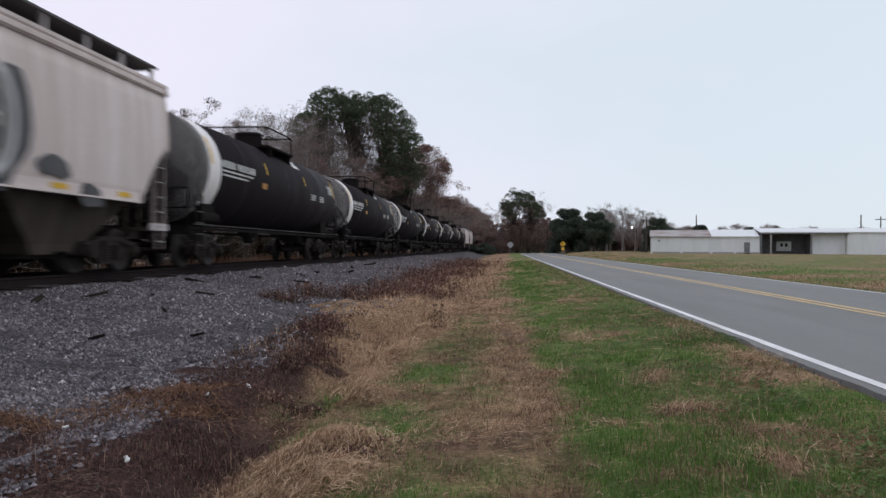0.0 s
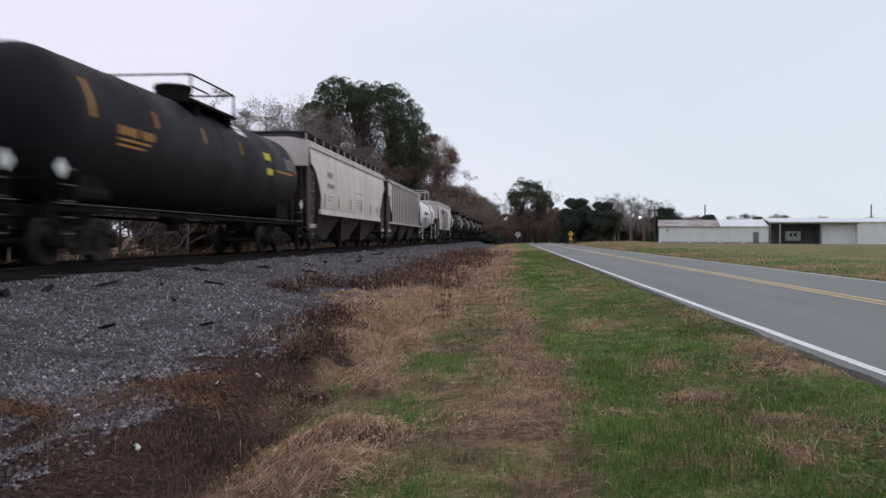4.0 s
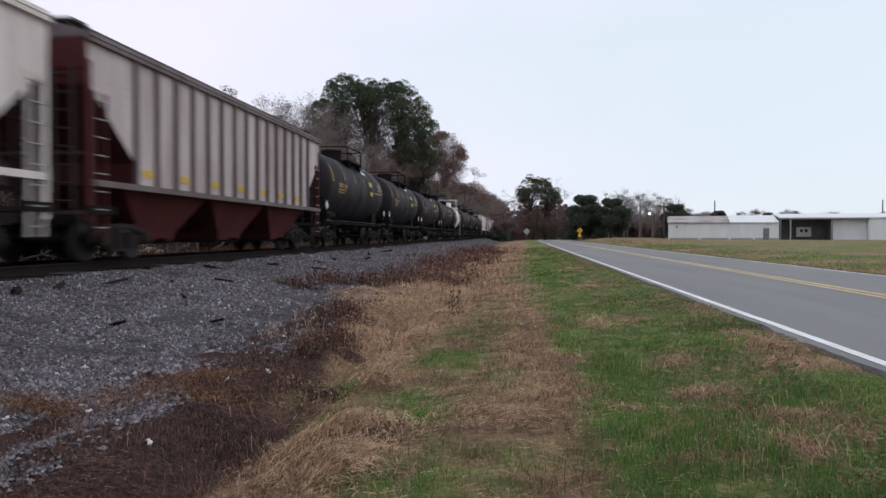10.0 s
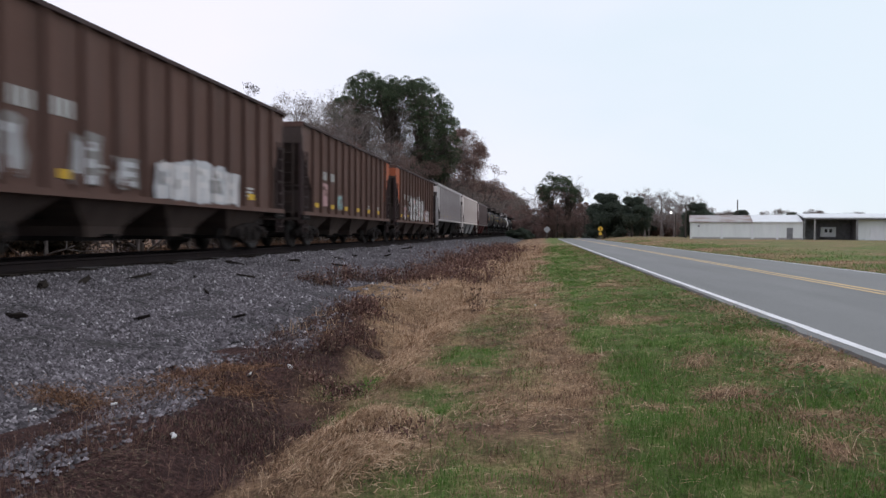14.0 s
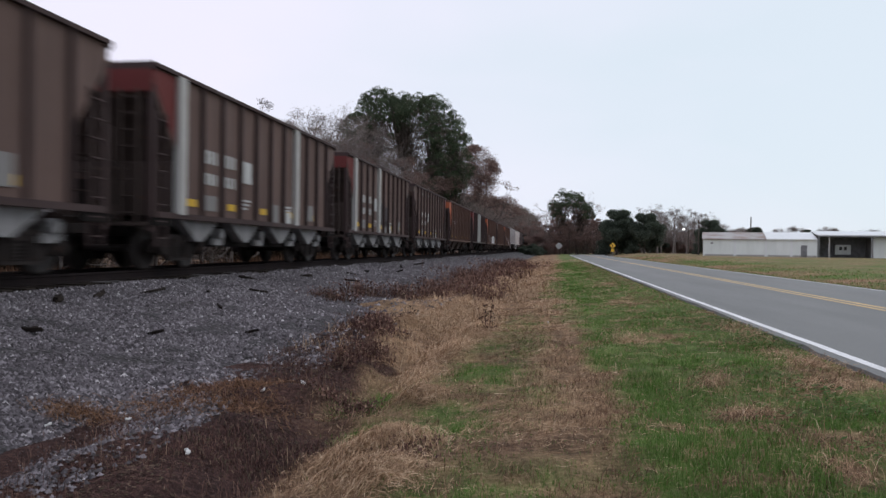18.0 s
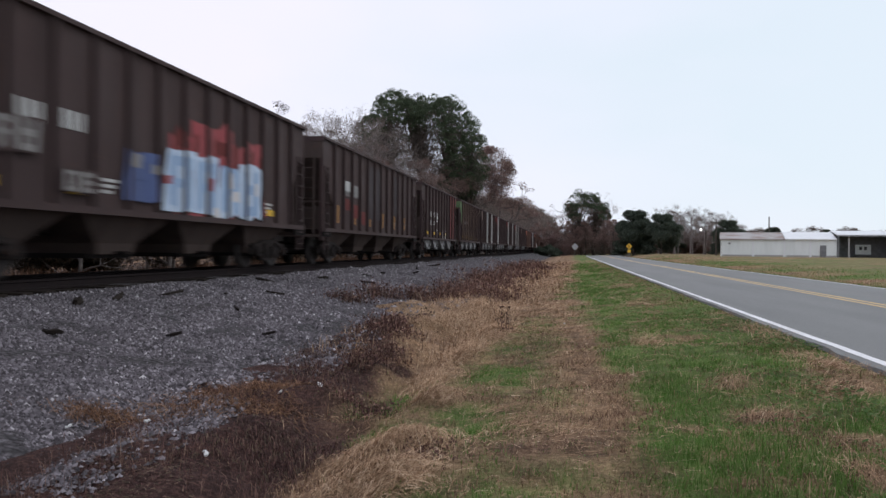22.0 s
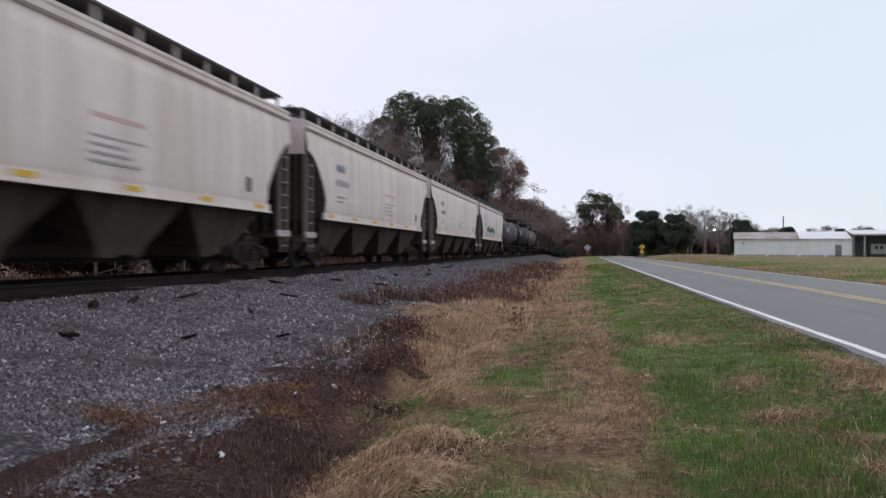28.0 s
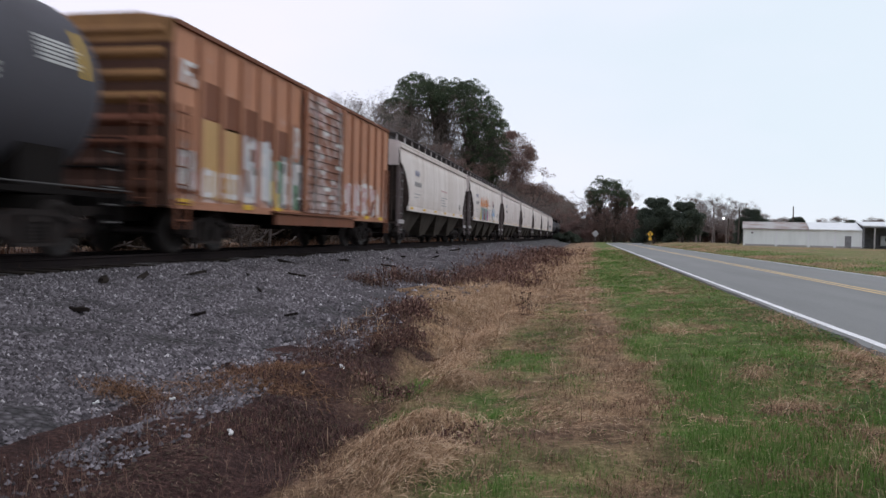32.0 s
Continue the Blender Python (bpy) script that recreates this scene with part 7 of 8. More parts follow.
wall("wall", 0.16, 9.7, 0, 0, 2.72, "sheet_white")
wall("wall", 9.7, 17.3, 0.02, 0, 2.76, "sheet_white")
for x in (4.9, 9.6, 13.4):
    wall("wall_post", x, x + 0.22, -0.06, 0, 2.7, "sheet_roof", 0.06)
for x0, x1 in ((0.3, 4.8), (5.2, 9.5), (10.0, 13.3), (13.7, 17.2)):
    wall("base_rail", x0, x1, -0.05, 0.0, 0.28, "concrete", 0.05, "grey concrete base")
roof(-0.15, 9.75, 2.86, 4.1, "sheet_rusty", label="grey rusting metal roof")
roof(9.8, 17.3, 2.9, 4.15, "sheet_roof", label="white metal roof")
side(0.0, 2.86, 4.1)
wall("shed_wall", 17.3, 25.2, 6.0, 0, 3.5, "shed_dark", label="dark recessed shed wall")
wall("wall", 25.2, 30.5, 1.2, 0, 3.4, "sheet_white")
wall("door", 27.2, 29.4, 1.1, 0, 2.3, "sheet_roof", 0.1, "pale roller door")
wall("wall", 30.5, 60.0, 0.0, 0, 3.46, "sheet_white")
roof(17.4, 60.0, 3.62, 4.45, "sheet_roof", 18.0, "white metal roof")
wall("fascia", 17.3, 30.5, -0.3, 3.32, 3.5, "shed_dark", 0.2, "dark roof edge")
for x, mt in ((17.4, "shed_dark"), (18.9, "concrete"), (25.0, "shed_dark")):
    wall("shed_post", x, x + 0.2, -0.2, 0, 3.3, mt, 0.2)
wall("side_wall", 25.2, 25.35, 1.4, 0, 3.4, "shed_dark", 4.5)
wall("side_wall", 30.35, 30.5, 0.15, 0, 3.4, "sheet_white", 1.05)
wall("rear_wall", 17.3, 60.0, 17.5, 0, 3.46, "sheet_white")
wall("soffit", 17.4, 30.4, 0.0, 3.28, 3.32, "shed_dark", 6.0)
office = wall("office_box", 20.6, 22.9, 5.0, 0.5, 2.1, "sheet_white", 0.9, "white office cabin in the shed")
for x in (21.2, 21.9):
    b = bmesh.new()
    box(b, x + 0.2, 4.97, 1.5, 0.4, 0.06, 0.55)
    part("window", fix(b), M["glass"], office)
wall("door", 14.9, 15.8, -0.05, 0, 1.9, "shed_dark", 0.06, "dark steel door")
wall("vent", 1.2, 1.55, -0.06, 2.0, 2.25, "shed_dark", 0.06)
for x in (34.5, 40.0, 46.0):
    wall("door", x, x + 2.6, -0.06, 0, 2.5, "sheet_roof", 0.06, "pale roller door")


# ---- poles and signs ----
def pole(x, y, h, label, arm=True, lamp=False):
    ob = tagged(new("utility_pole"), label, "pole")
    b = bmesh.new()
    tube(b, (0, 0, -0.3), (0, 0, h), 0.16, 0.1, 10)
    part("shaft", fix(b), M["bark"], ob)
    if arm:
        b = bmesh.new()
        box(b, 0, 0, h - 0.6, 2.0, 0.1, 0.12)
        part("crossarm", fix(b), M["bark"], ob)
        for s in (-0.85, -0.3, 0.3, 0.85):
            b = bmesh.new()
            tube(b, (s, 0, h - 0.54), (s, 0, h - 0.36), 0.04, 0.05, 8)
            part("insulator", fix(b), M["steel"], ob)
    if lamp:
        b = bmesh.new()
        pipe(b, [(0, 0, h - 0.2), (-0.9, -0.2, h)], 0.03)
        part("lamp_arm", fix(b), M["steel"], ob)
        b = bmesh.new()
        bmesh.ops.create_icosphere(b, subdivisions=2, radius=0.2)
        bmesh.ops.translate(b, verts=b.verts, vec=(-1.0, -0.2, h - 0.05))
        part("lamp_globe", b, M["lamp"], ob, "lit white lamp")
    ob.location = (x, y, float(ground_z(x, y)))
    return ob


lm, lnt, lb = nodes_of("lamp")
lb.inputs["Emission Color"].default_value, lb.inputs["Emission Strength"].default_value = (1, 0.98, 0.95, 1), 3.0
M["lamp"] = lm
pole(36.3, 150, 7.2, "weathered wooden utility pole behind the warehouse", False)
pole(66.5, 150, 7.2, "weathered wooden utility pole behind the warehouse", False)
pole(71.0, 152, 7.0, "weathered wooden utility pole behind the warehouse")
pole(25.5, 142, 6.5, "weathered wooden utility pole beside bare trees")
pole(27.6, 165, 5.2, "wooden pole with a lit lamp among bare trees", False, True)
pole(64.6, 131, 4.4, "slim pole with a lit lamp before the warehouse", False, True)

M["sign_yellow"] = mat_speckle("sign_yellow", (0.75, 0.42, 0.03), (0.82, 0.5, 0.05), 6.0, 0.5, 0, 0.0)
M["sign_back"] = mat_speckle("sign_back", (0.3, 0.3, 0.31), (0.42, 0.42, 0.43), 6.0, 0.45, 0.6, 0.0)


def warn_sign(x, y, size, back, label, plate=True):
    ob = tagged(new("road_sign"), label, "road sign")
    b = bmesh.new()
    box(b, 0, 0, 1.1, 0.07, 0.05, 2.9)
    part("post", fix(b), M["steel"], ob)
    b = bmesh.new()
    d = size * 0.707
    zc = 2.3
    f = [b.verts.new(p) for p in ((0, -0.04, zc - d), (d, -0.04, zc), (0, -0.04, zc + d), (-d, -0.04, zc))]
    k = [b.verts.new(p) for p in ((0, -0.02, zc - d), (d, -0.02, zc), (0, -0.02, zc + d), (-d, -0.02, zc))]
    b.faces.new(f)
    b.faces.new(k[::-1])
    for i in range(4):
        b.faces.new((f[i], k[i], k[(i + 1) % 4], f[(i + 1) % 4]))
    part("panel", fix(b), M["sign_back" if back else "sign_yellow"], ob)
    if not back:
        b = bmesh.new()
        box(b, 0, -0.05, zc - 0.08, 0.12, 0.012, 0.5)
        box(b, -0.1, -0.05, zc + 0.2, 0.28, 0.012, 0.11)
        part("arrow", fix(b), M["ink"], ob, "black curve arrow")
        b = bmesh.new()
        box(b, 0, -0.04, zc - d - 0.32, 0.5, 0.02, 0.5)
        part("speed_plate", fix(b), M["sign_yellow"], ob)
    ob.location = (x, y, float(ground_z(x, y)) - 0.4)
    return ob


warn_sign(9.9, 134, 0.72, False, "yellow diamond curve warning sign on a post")
warn_sign(0.9, 146, 0.95, True, "diamond road sign seen from its grey back")

# ---- grass, weeds and loose stone ----
def log_y(rng, n, lo, hi):
    return lo * (hi / lo) ** rng.uniform(0, 1, n)


def blade_mesh(name, x, y, z, h, lean, w, rng, material):
    """Bent blades of five points each."""
    n = len(x)
    a = rng.uniform(0, 2 * math.pi, n)
    dx, dy = np.cos(a), np.sin(a)
    b = a + math.pi / 2 + rng.uniform(-0.6, 0.6, n)
    wx, wy = np.cos(b) * w / 2, np.sin(b) * w / 2
    rise = np.sqrt(np.clip(1 - lean ** 2, 0.02, 1))
    mid = np.stack([x + dx * h * lean * 0.35, y + dy * h * lean * 0.35, z + h * rise * 0.6 + h * 0.03], -1)
    tip = np.stack([x + dx * h * lean, y + dy * h * lean, z + h * rise * np.interp(lean, [0.6, 0.9, 1.0], [1.0, 0.45, 0.15])], -1)
    base = np.stack([x, y, z - 0.015], -1)
    wv = np.stack([wx, wy, np.zeros(n)], -1)
    V = np.stack([base - wv, base + wv, mid + wv * 0.8, mid - wv * 0.8, tip], 1).reshape(-1, 3)
    k = np.arange(n)[:, None] * 5
    me = bpy.data.meshes.new(name)
    loops = np.concatenate([k + np.array([0, 1, 2, 3]), k + np.array([3, 2, 4])], 1).ravel()
    me.vertices.add(len(V))
    me.vertices.foreach_set("co", V.astype(np.float32).ravel())
    me.loops.add(len(loops))
    me.loops.foreach_set("vertex_index", loops.astype(np.int32))
    starts = (np.arange(n)[:, None] * 7 + np.array([0, 4])).ravel()
    me.polygons.add(2 * n)
    me.polygons.foreach_set("loop_start", starts.astype(np.int32))
    me.update(calc_edges=True)
    me.materials.append(material)
    return me


def thatch(name, x, y, length, w, lift, rng, material, base=None, turn=None):
    """Fine stems that lie on the ground, bent over its bumps."""
    n = len(x)
    a = rng.uniform(0, 2 * math.pi, n) if turn is None else turn + rng.normal(0, 0.7, n)
    bend = rng.normal(0, 0.45, n)
    under = base or ground_z
    pts = []
    px, py = x.copy(), y.copy()
    prof = (0.0, 0.8, 1.0, 0.45)
    for k in range(4):
        pts.append(np.stack([px, py, under(px, py) + 0.004 + lift * prof[k]], -1))
        px, py = px + np.cos(a + bend * k) * length / 3, py + np.sin(a + bend * k) * length / 3
    side = np.stack([-np.sin(a + bend), np.cos(a + bend), rng.uniform(-0.8, 0.8, n)], -1) * (w / 2)[:, None]
    V = np.stack([pts[0] - side, pts[0] + side, pts[1] - side, pts[1] + side, pts[2] - side * 0.8, pts[2] + side * 0.8, pts[3]], 1).reshape(-1, 3)
    k = np.arange(n)[:, None] * 7
    loops = np.concatenate([k + np.array([0, 1, 3, 2]), k + np.array([2, 3, 5, 4]), k + np.array([4, 5, 6])], 1).ravel()
    me = bpy.data.meshes.new(name)
    me.vertices.add(len(V))
    me.vertices.foreach_set("co", V.astype(np.float32).ravel())
    me.loops.add(len(loops))
    me.loops.foreach_set("vertex_index", loops.astype(np.int32))
    me.polygons.add(3 * n)
    me.polygons.foreach_set("loop_start", (np.arange(n)[:, None] * 11 + np.array([0, 4, 8])).ravel().astype(np.int32))
    me.update(calc_edges=True)
    me.materials.append(material)
    return me


M["green_blade"] = mat_island("green_blade", [(0.0, (0.068, 0.14, 0.026)), (0.5, (0.122, 0.235, 0.046)), (0.85, (0.185, 0.3, 0.085)), (1.0, (0.36, 0.35, 0.19))], 0.85, 0.35)
M["straw_blade"] = mat_island("straw_blade", [(0.0, (0.18, 0.1, 0.06)), (0.4, (0.41, 0.26, 0.158)), (0.85, (0.62, 0.43, 0.275)), (1.0, (0.78, 0.6, 0.42))])
M["brown_weed"] = mat_island("brown_weed", [(0.0, (0.036, 0.018, 0.018)), (0.45, (0.085, 0.042, 0.038)), (0.7, (0.145, 0.078, 0.066)), (0.9, (0.08, 0.075, 0.045)), (1.0, (0.28, 0.185, 0.14))])
M["red_weed"] = mat_island("red_weed", [(0.0, (0.075, 0.036, 0.032)), (0.5, (0.16, 0.085, 0.07)), (0.9, (0.25, 0.15, 0.115)), (1.0, (0.4, 0.28, 0.2))])
M["tan_brush"] = mat_island("tan_brush", [(0.0, (0.08, 0.042, 0.028)), (0.6, (0.17, 0.09, 0.055)), (1.0, (0.28, 0.165, 0.105))])
M["duff_blade"] = mat_island("duff_blade", [(0.0, (0.09, 0.05, 0.033)), (0.5, (0.22, 0.132, 0.083)), (0.9, (0.38, 0.25, 0.155)), (1.0, (0.55, 0.4, 0.26))])
M["clover"] = mat_island("clover", [(0.0, (0.06, 0.11, 0.03)), (0.6, (0.12, 0.2, 0.06)), (1.0, (0.2, 0.27, 0.11))], 0.85, 0.45)
M["pine_litter"] = mat_island("pine_litter", [(0.0, (0.08, 0.038, 0.022)), (0.6, (0.18, 0.09, 0.05)), (1.0, (0.32, 0.19, 0.115))])
rng = np.random.RandomState(21)


def off_road(x, y):
    return (x < 2.92 + 0.04 * vnoise(y, x, 0.5, 6)) | (x > 9.66)


def bed_z(x, y):
    return np.maximum(ground_z(x, y), ballast_z(x))


def widen(y):
    return np.interp(y, [3, 12, 60], [1, 1.8, 7])


# green grass
N = 520000
x, y = rng.uniform(-2.4, 2.95, N), log_y(rng, N, 2.2, 70)
g, s, l = cover(x, y)
keep = (rng.uniform(0, 1, N) < g * np.clip(0.65 + 0.7 * vnoise(x, y, 0.35, 11) + 0.5 * vnoise(x, y, 0.16, 42), 0.12, 1)) & off_road(x, y)
x, y = x[keep], y[keep]
tall = ellipses(x, y, [(0.93, 4.6, 0.5, 0.55, 1.3), (0.92, 7.5, 0.28, 0.8, 0.8), (1.75, 4.9, 0.3, 0.4, 0.5), (-0.72, 5.6, 0.25, 0.4, 0.3), (-1.72, 7.2, 0.22, 0.7, 0.9), (2.4, 5.6, 0.3, 0.5, 0.4)])
lush = np.clip(0.3 + 0.9 * vnoise(x, y, 0.8, 12) + 0.5 * vnoise(x, y, 0.22, 41), 0, 1.3) + 1.7 * np.clip(tall, 0, 1.2)
h = (0.018 + 0.036 * lush) * rng.uniform(0.5, 1.5, len(x)) * np.interp(x, [-3, 1.6, 2.8], [0.9, 1.0, 0.55]) * np.interp(y, [3, 30, 70], [1, 1.3, 2.0])
tagged(new("green_grass", blade_mesh("green_grass", x, y, ground_z(x, y), h, np.clip(rng.uniform(0.45, 0.98, len(x)) - 0.05 * lush, 0.1, 0.98), 0.0032 * widen(y), rng, M["green_blade"])),
       "short green grass blades along the verge", "grass", kind="stuff")
# matted straw
N = 340000
x, y = rng.uniform(-3.6, 2.95, N), log_y(rng, N, 2.2, 90)
g, s, l = cover(x, y)
clump = np.clip(0.05 + 0.8 * vnoise(x, y, 0.42, 13) + 0.4 * vnoise(x, y, 1.3, 14) + 8 * ellipses(x, y, MOUNDS) + 0.5 * np.clip((y - 9) / 6, 0, 1), 0.05, 1)
keep = (rng.uniform(0, 1, N) < (s ** 1.5 * clump + 0.05 * g)) & off_road(x, y)
x, y, clump = x[keep], y[keep], clump[keep]
turn = 3.0 * vnoise(x, y, 0.8, 31) + 1.5 * vnoise(x, y, 0.3, 32)
tagged(new("dry_grass", thatch("dry_grass", x, y, rng.uniform(0.035, 0.13, len(x)) * np.interp(y, [3, 30, 80], [1, 1.6, 3]), 0.0026 * widen(y), rng.uniform(0.002, 0.04, len(x)) * clump, rng, M["straw_blade"], None, turn)),
       "matted straw-coloured dead grass in tufts", "dry grass", kind="stuff")
# short brown dead grass between the straw and the green, and scattered through both
N = 200000
x, y = rng.uniform(-2.2, 2.95, N), log_y(rng, N, 2.2, 70)
g, s, l = cover(x, y)
keep = (rng.uniform(0, 1, N) < (0.75 * s * np.interp(y, [8, 16], [1, 0.3]) + 0.13 * g * np.clip(x, 0.2, 2)) * np.clip(0.45 + 0.9 * vnoise(x, y, 0.3, 51) + 0.4 * vnoise(x, y, 0.9, 52), 0.05, 1)) & off_road(x, y)
x, y = x[keep], y[keep]
tagged(new("brown_grass", thatch("brown_grass", x, y, rng.uniform(0.02, 0.09, len(x)) * np.interp(y, [3, 30, 80], [1, 1.6, 3]), 0.0028 * widen(y), rng.uniform(0.004, 0.06, len(x)), rng, M["duff_blade"])),
       "short brown dead grass through the verge", "dry grass", kind="stuff")
# sparse upright straw
N = 34000
x, y = rng.uniform(-3.2, 2.6, N), log_y(rng, N, 2.4, 60)
g, s, l = cover(x, y)
keep = (rng.uniform(0, 1, N) < (0.5 * s + 0.12 * g) * np.clip(0.2 + 1.4 * vnoise(x, y, 0.5, 33), 0.03, 1)) & off_road(x, y)
x, y = x[keep], y[keep]
tagged(new("straw_stems", blade_mesh("straw_stems", x, y, ground_z(x, y), rng.uniform(0.05, 0.19, len(x)), np.clip(rng.normal(0.75, 0.2, len(x)), 0.1, 0.98), 0.003 * widen(y), rng, M["straw_blade"])),
       "loose bent straw stems", "dry grass", kind="stuff")
# pale tufts of standing dead grass further along the ditch
fx, fy, fh = [], [], []
rf = random.Random(41)
for _ in range(150):
    ty = 9.5 * (70 / 9.5) ** rf.random()
    tx = rf.gauss(-1.7, 0.8) if rf.random() < 0.75 else rf.uniform(-3.8, 0.2)
    for _ in range(26):
        fx.append(rf.gauss(tx, 0.09 + 0.004 * ty))
        fy.append(rf.gauss(ty, 0.12 + 0.006 * ty))
        fh.append(rf.uniform(0.1, 0.3) * (1 + ty / 70))
x, y, h = np.array(fx), np.array(fy), np.array(fh)
tagged(new("straw_tufts", blade_mesh("straw_tufts", x, y, bed_z(x, y), h, np.clip(rng.normal(0.72, 0.2, len(x)), 0.1, 0.98), 0.0034 * widen(y), rng, M["straw_blade"])),
       "tufts of pale dead grass along the ditch", "dry grass", kind="stuff")
# long straw draped over the mounds
rt = random.Random(8)
tx, ty = [], []
for cx, cy, rx, ry, hh in MOUNDS:
    n = int((16000 if hh > 0.07 else 5000) * rx * ry / (1 + cy * 0.05)) + 250
    tx += [rt.gauss(cx, rx * 0.5) for _ in range(n)]
    ty += [rt.gauss(cy, ry * 0.5) for _ in range(n)]
for cx, cy, rx, ry, hh in MATS:
    n = int(2500 * rx * ry) + 60
    tx += [rt.gauss(cx, rx * 0.6) for _ in range(n)]
    ty += [rt.gauss(cy, ry * 0.6) for _ in range(n)]
x, y = np.array(tx), np.array(ty)
k = off_road(x, y)
x, y = x[k], y[k]
tagged(new("straw_tussock", thatch("straw_tussock", x, y, rng.uniform(0.06, 0.22, len(x)), 0.002 * widen(y), rng.uniform(0.005, 0.08, len(x)), rng, M["straw_blade"], None, 2.2 * vnoise(x, y, 0.5, 34) + 0.6)),
       "long blades of dead straw grass draped over mounds", "dry grass", kind="stuff")
# red-brown litter on the bank and the toe of the ballast
N = 300000
x, y = rng.uniform(-5.4, -1.4, N), log_y(rng, N, 2.4, 90)
g, s, l = cover(x, y)
patch = np.clip(0.5 + 1.0 * vnoise(x, y, 0.6, 15) + 0.6 * vnoise(x, y, 2.0, 16), 0.12, 1)
toe = np.interp(y, [0, 5, 9, 13, 18, 60, 90], [-3.4, -3.3, -3.3, -3.8, -4.5, -5.2, -5.2])
ok = l * patch * np.interp(y, [11, 16], [1, 0.6]) * np.clip((x - toe + 0.5 * vnoise(x, y, 0.7, 20)) / 0.9 + 0.3, 0, 1)
keep = rng.uniform(0, 1, N) < ok
x, y = x[keep], y[keep]
tall = np.interp(y, [3, 11, 14, 60], [0.7, 1.0, 1.4, 2.6])
tagged(new("brown_weeds", thatch("brown_weeds", x, y, rng.uniform(0.015, 0.06, len(x)) * np.interp(y, [3, 12, 60], [1, 1.6, 4]), 0.0034 * widen(y), rng.uniform(0.0, 0.07, len(x)) * tall * np.clip(0.4 + vnoise(x, y, 0.5, 17), 0.05, 1), rng, M["brown_weed"], bed_z)),
       "dead reddish-brown weeds and leaf litter on the bank", "weeds", kind="stuff")
# orange-tan litter patches on the gravel's foot
px, py = [], []
for cx, cy, rx, ry in [(-3.18, 6.06, 0.4, 0.3), (-2.54, 6.2, 0.4, 0.35), (-3.73, 5.65, 0.35, 0.2), (-2.9, 7.0, 0.4, 0.35), (-3.2, 6.6, 0.35, 0.3), (-2.6, 9.6, 0.4, 0.5)]:
    px += [rt.gauss(cx, rx * 0.6) for _ in range(700)]
    py += [rt.gauss(cy, ry * 0.6) for _ in range(700)]
x, y = np.array(px), np.array(py)
tagged(new("pine_straw", thatch("pine_straw", x, y, rng.uniform(0.05, 0.14, len(x)), np.full(len(x), 0.004), rng.uniform(0.01, 0.05, len(x)), rng, M["pine_litter"], bed_z)),
       "orange-brown pine straw lying on the stones", "leaf litter", kind="stuff")
# low dead bushes beside the ditch: fine fanned twigs
bx, by, bh = [], [], []
for x0, y0, r0, h0, n0 in [(-4.6, 18.4, 0.6, 0.5, 300), (-3.9, 19.9, 0.5, 0.5, 260), (-3.4, 21.4, 0.5, 0.5, 260), (-4.9, 16.6, 0.5, 0.3, 200), (-2.65, 11.3, 0.4, 0.3, 330), (-3.1, 12.6, 0.45, 0.3, 300), (-2.35, 8.7, 0.28, 0.22, 260), (-2.1, 7.1, 0.25, 0.16, 220),
                        (-1.75, 6.8, 0.16, 0.14, 160), (-2.4, 9.9, 0.3, 0.25, 220), (-2.3, 23.0, 0.9, 0.55, 330), (-3.4, 25.0, 0.9, 0.6, 330), (-2.6, 29.0, 1.0, 0.6, 330), (-3.6, 33.0, 1.2, 0.7, 330), (-2.6, 39.0, 1.2, 0.7, 330), (-3.2, 47.0, 1.5, 0.8, 330), (-2.4, 57.0, 1.6, 0.8, 330), (-0.95, 4.85, 0.22, 0.07, 160)]:
    for _ in range(n0):
        bx.append(rt.gauss(x0, r0 * 0.5))
        by.append(rt.gauss(y0, r0 * 0.7))
        bh.append(h0 * rt.uniform(0.4, 1.15))
x, y, h = np.array(bx), np.array(by), np.array(bh)
far = y > 20.5
for sel, mt, tx in ((~far, "brown_weed", "low tangled dark dead weeds at the ballast's foot"), (far, "red_weed", "reddish dead weeds along the foot of the track")):
    tagged(new("dead_stalks", blade_mesh("dead_stalks", x[sel], y[sel], bed_z(x[sel], y[sel]), h[sel], np.clip(rng.normal(0.6, 0.28, sel.sum()), 0.03, 0.98), 0.005 * np.interp(y[sel], [5, 12, 60], [1, 1.6, 5]), rng, M[mt])),
           tx, "weeds", kind="stuff")
# thin dead stems that stand in the litter
N = 9000
sx, sy = rng.uniform(-3.4, -1.3, N), log_y(rng, N, 2.8, 14)
g, s_, l = cover(sx, sy)
k = rng.uniform(0, 1, N) < l * np.clip(0.3 + 1.2 * vnoise(sx, sy, 0.4, 61), 0, 1)
tagged(new("dead_stems", blade_mesh("dead_stems", sx[k], sy[k], bed_z(sx[k], sy[k]), rng.uniform(0.04, 0.17, k.sum()), np.clip(rng.normal(0.6, 0.25, k.sum()), 0.05, 0.97), 0.0028 * widen(sy[k]), rng, M["red_weed"])),
       "thin reddish dead stems in the litter", "weeds", kind="stuff")
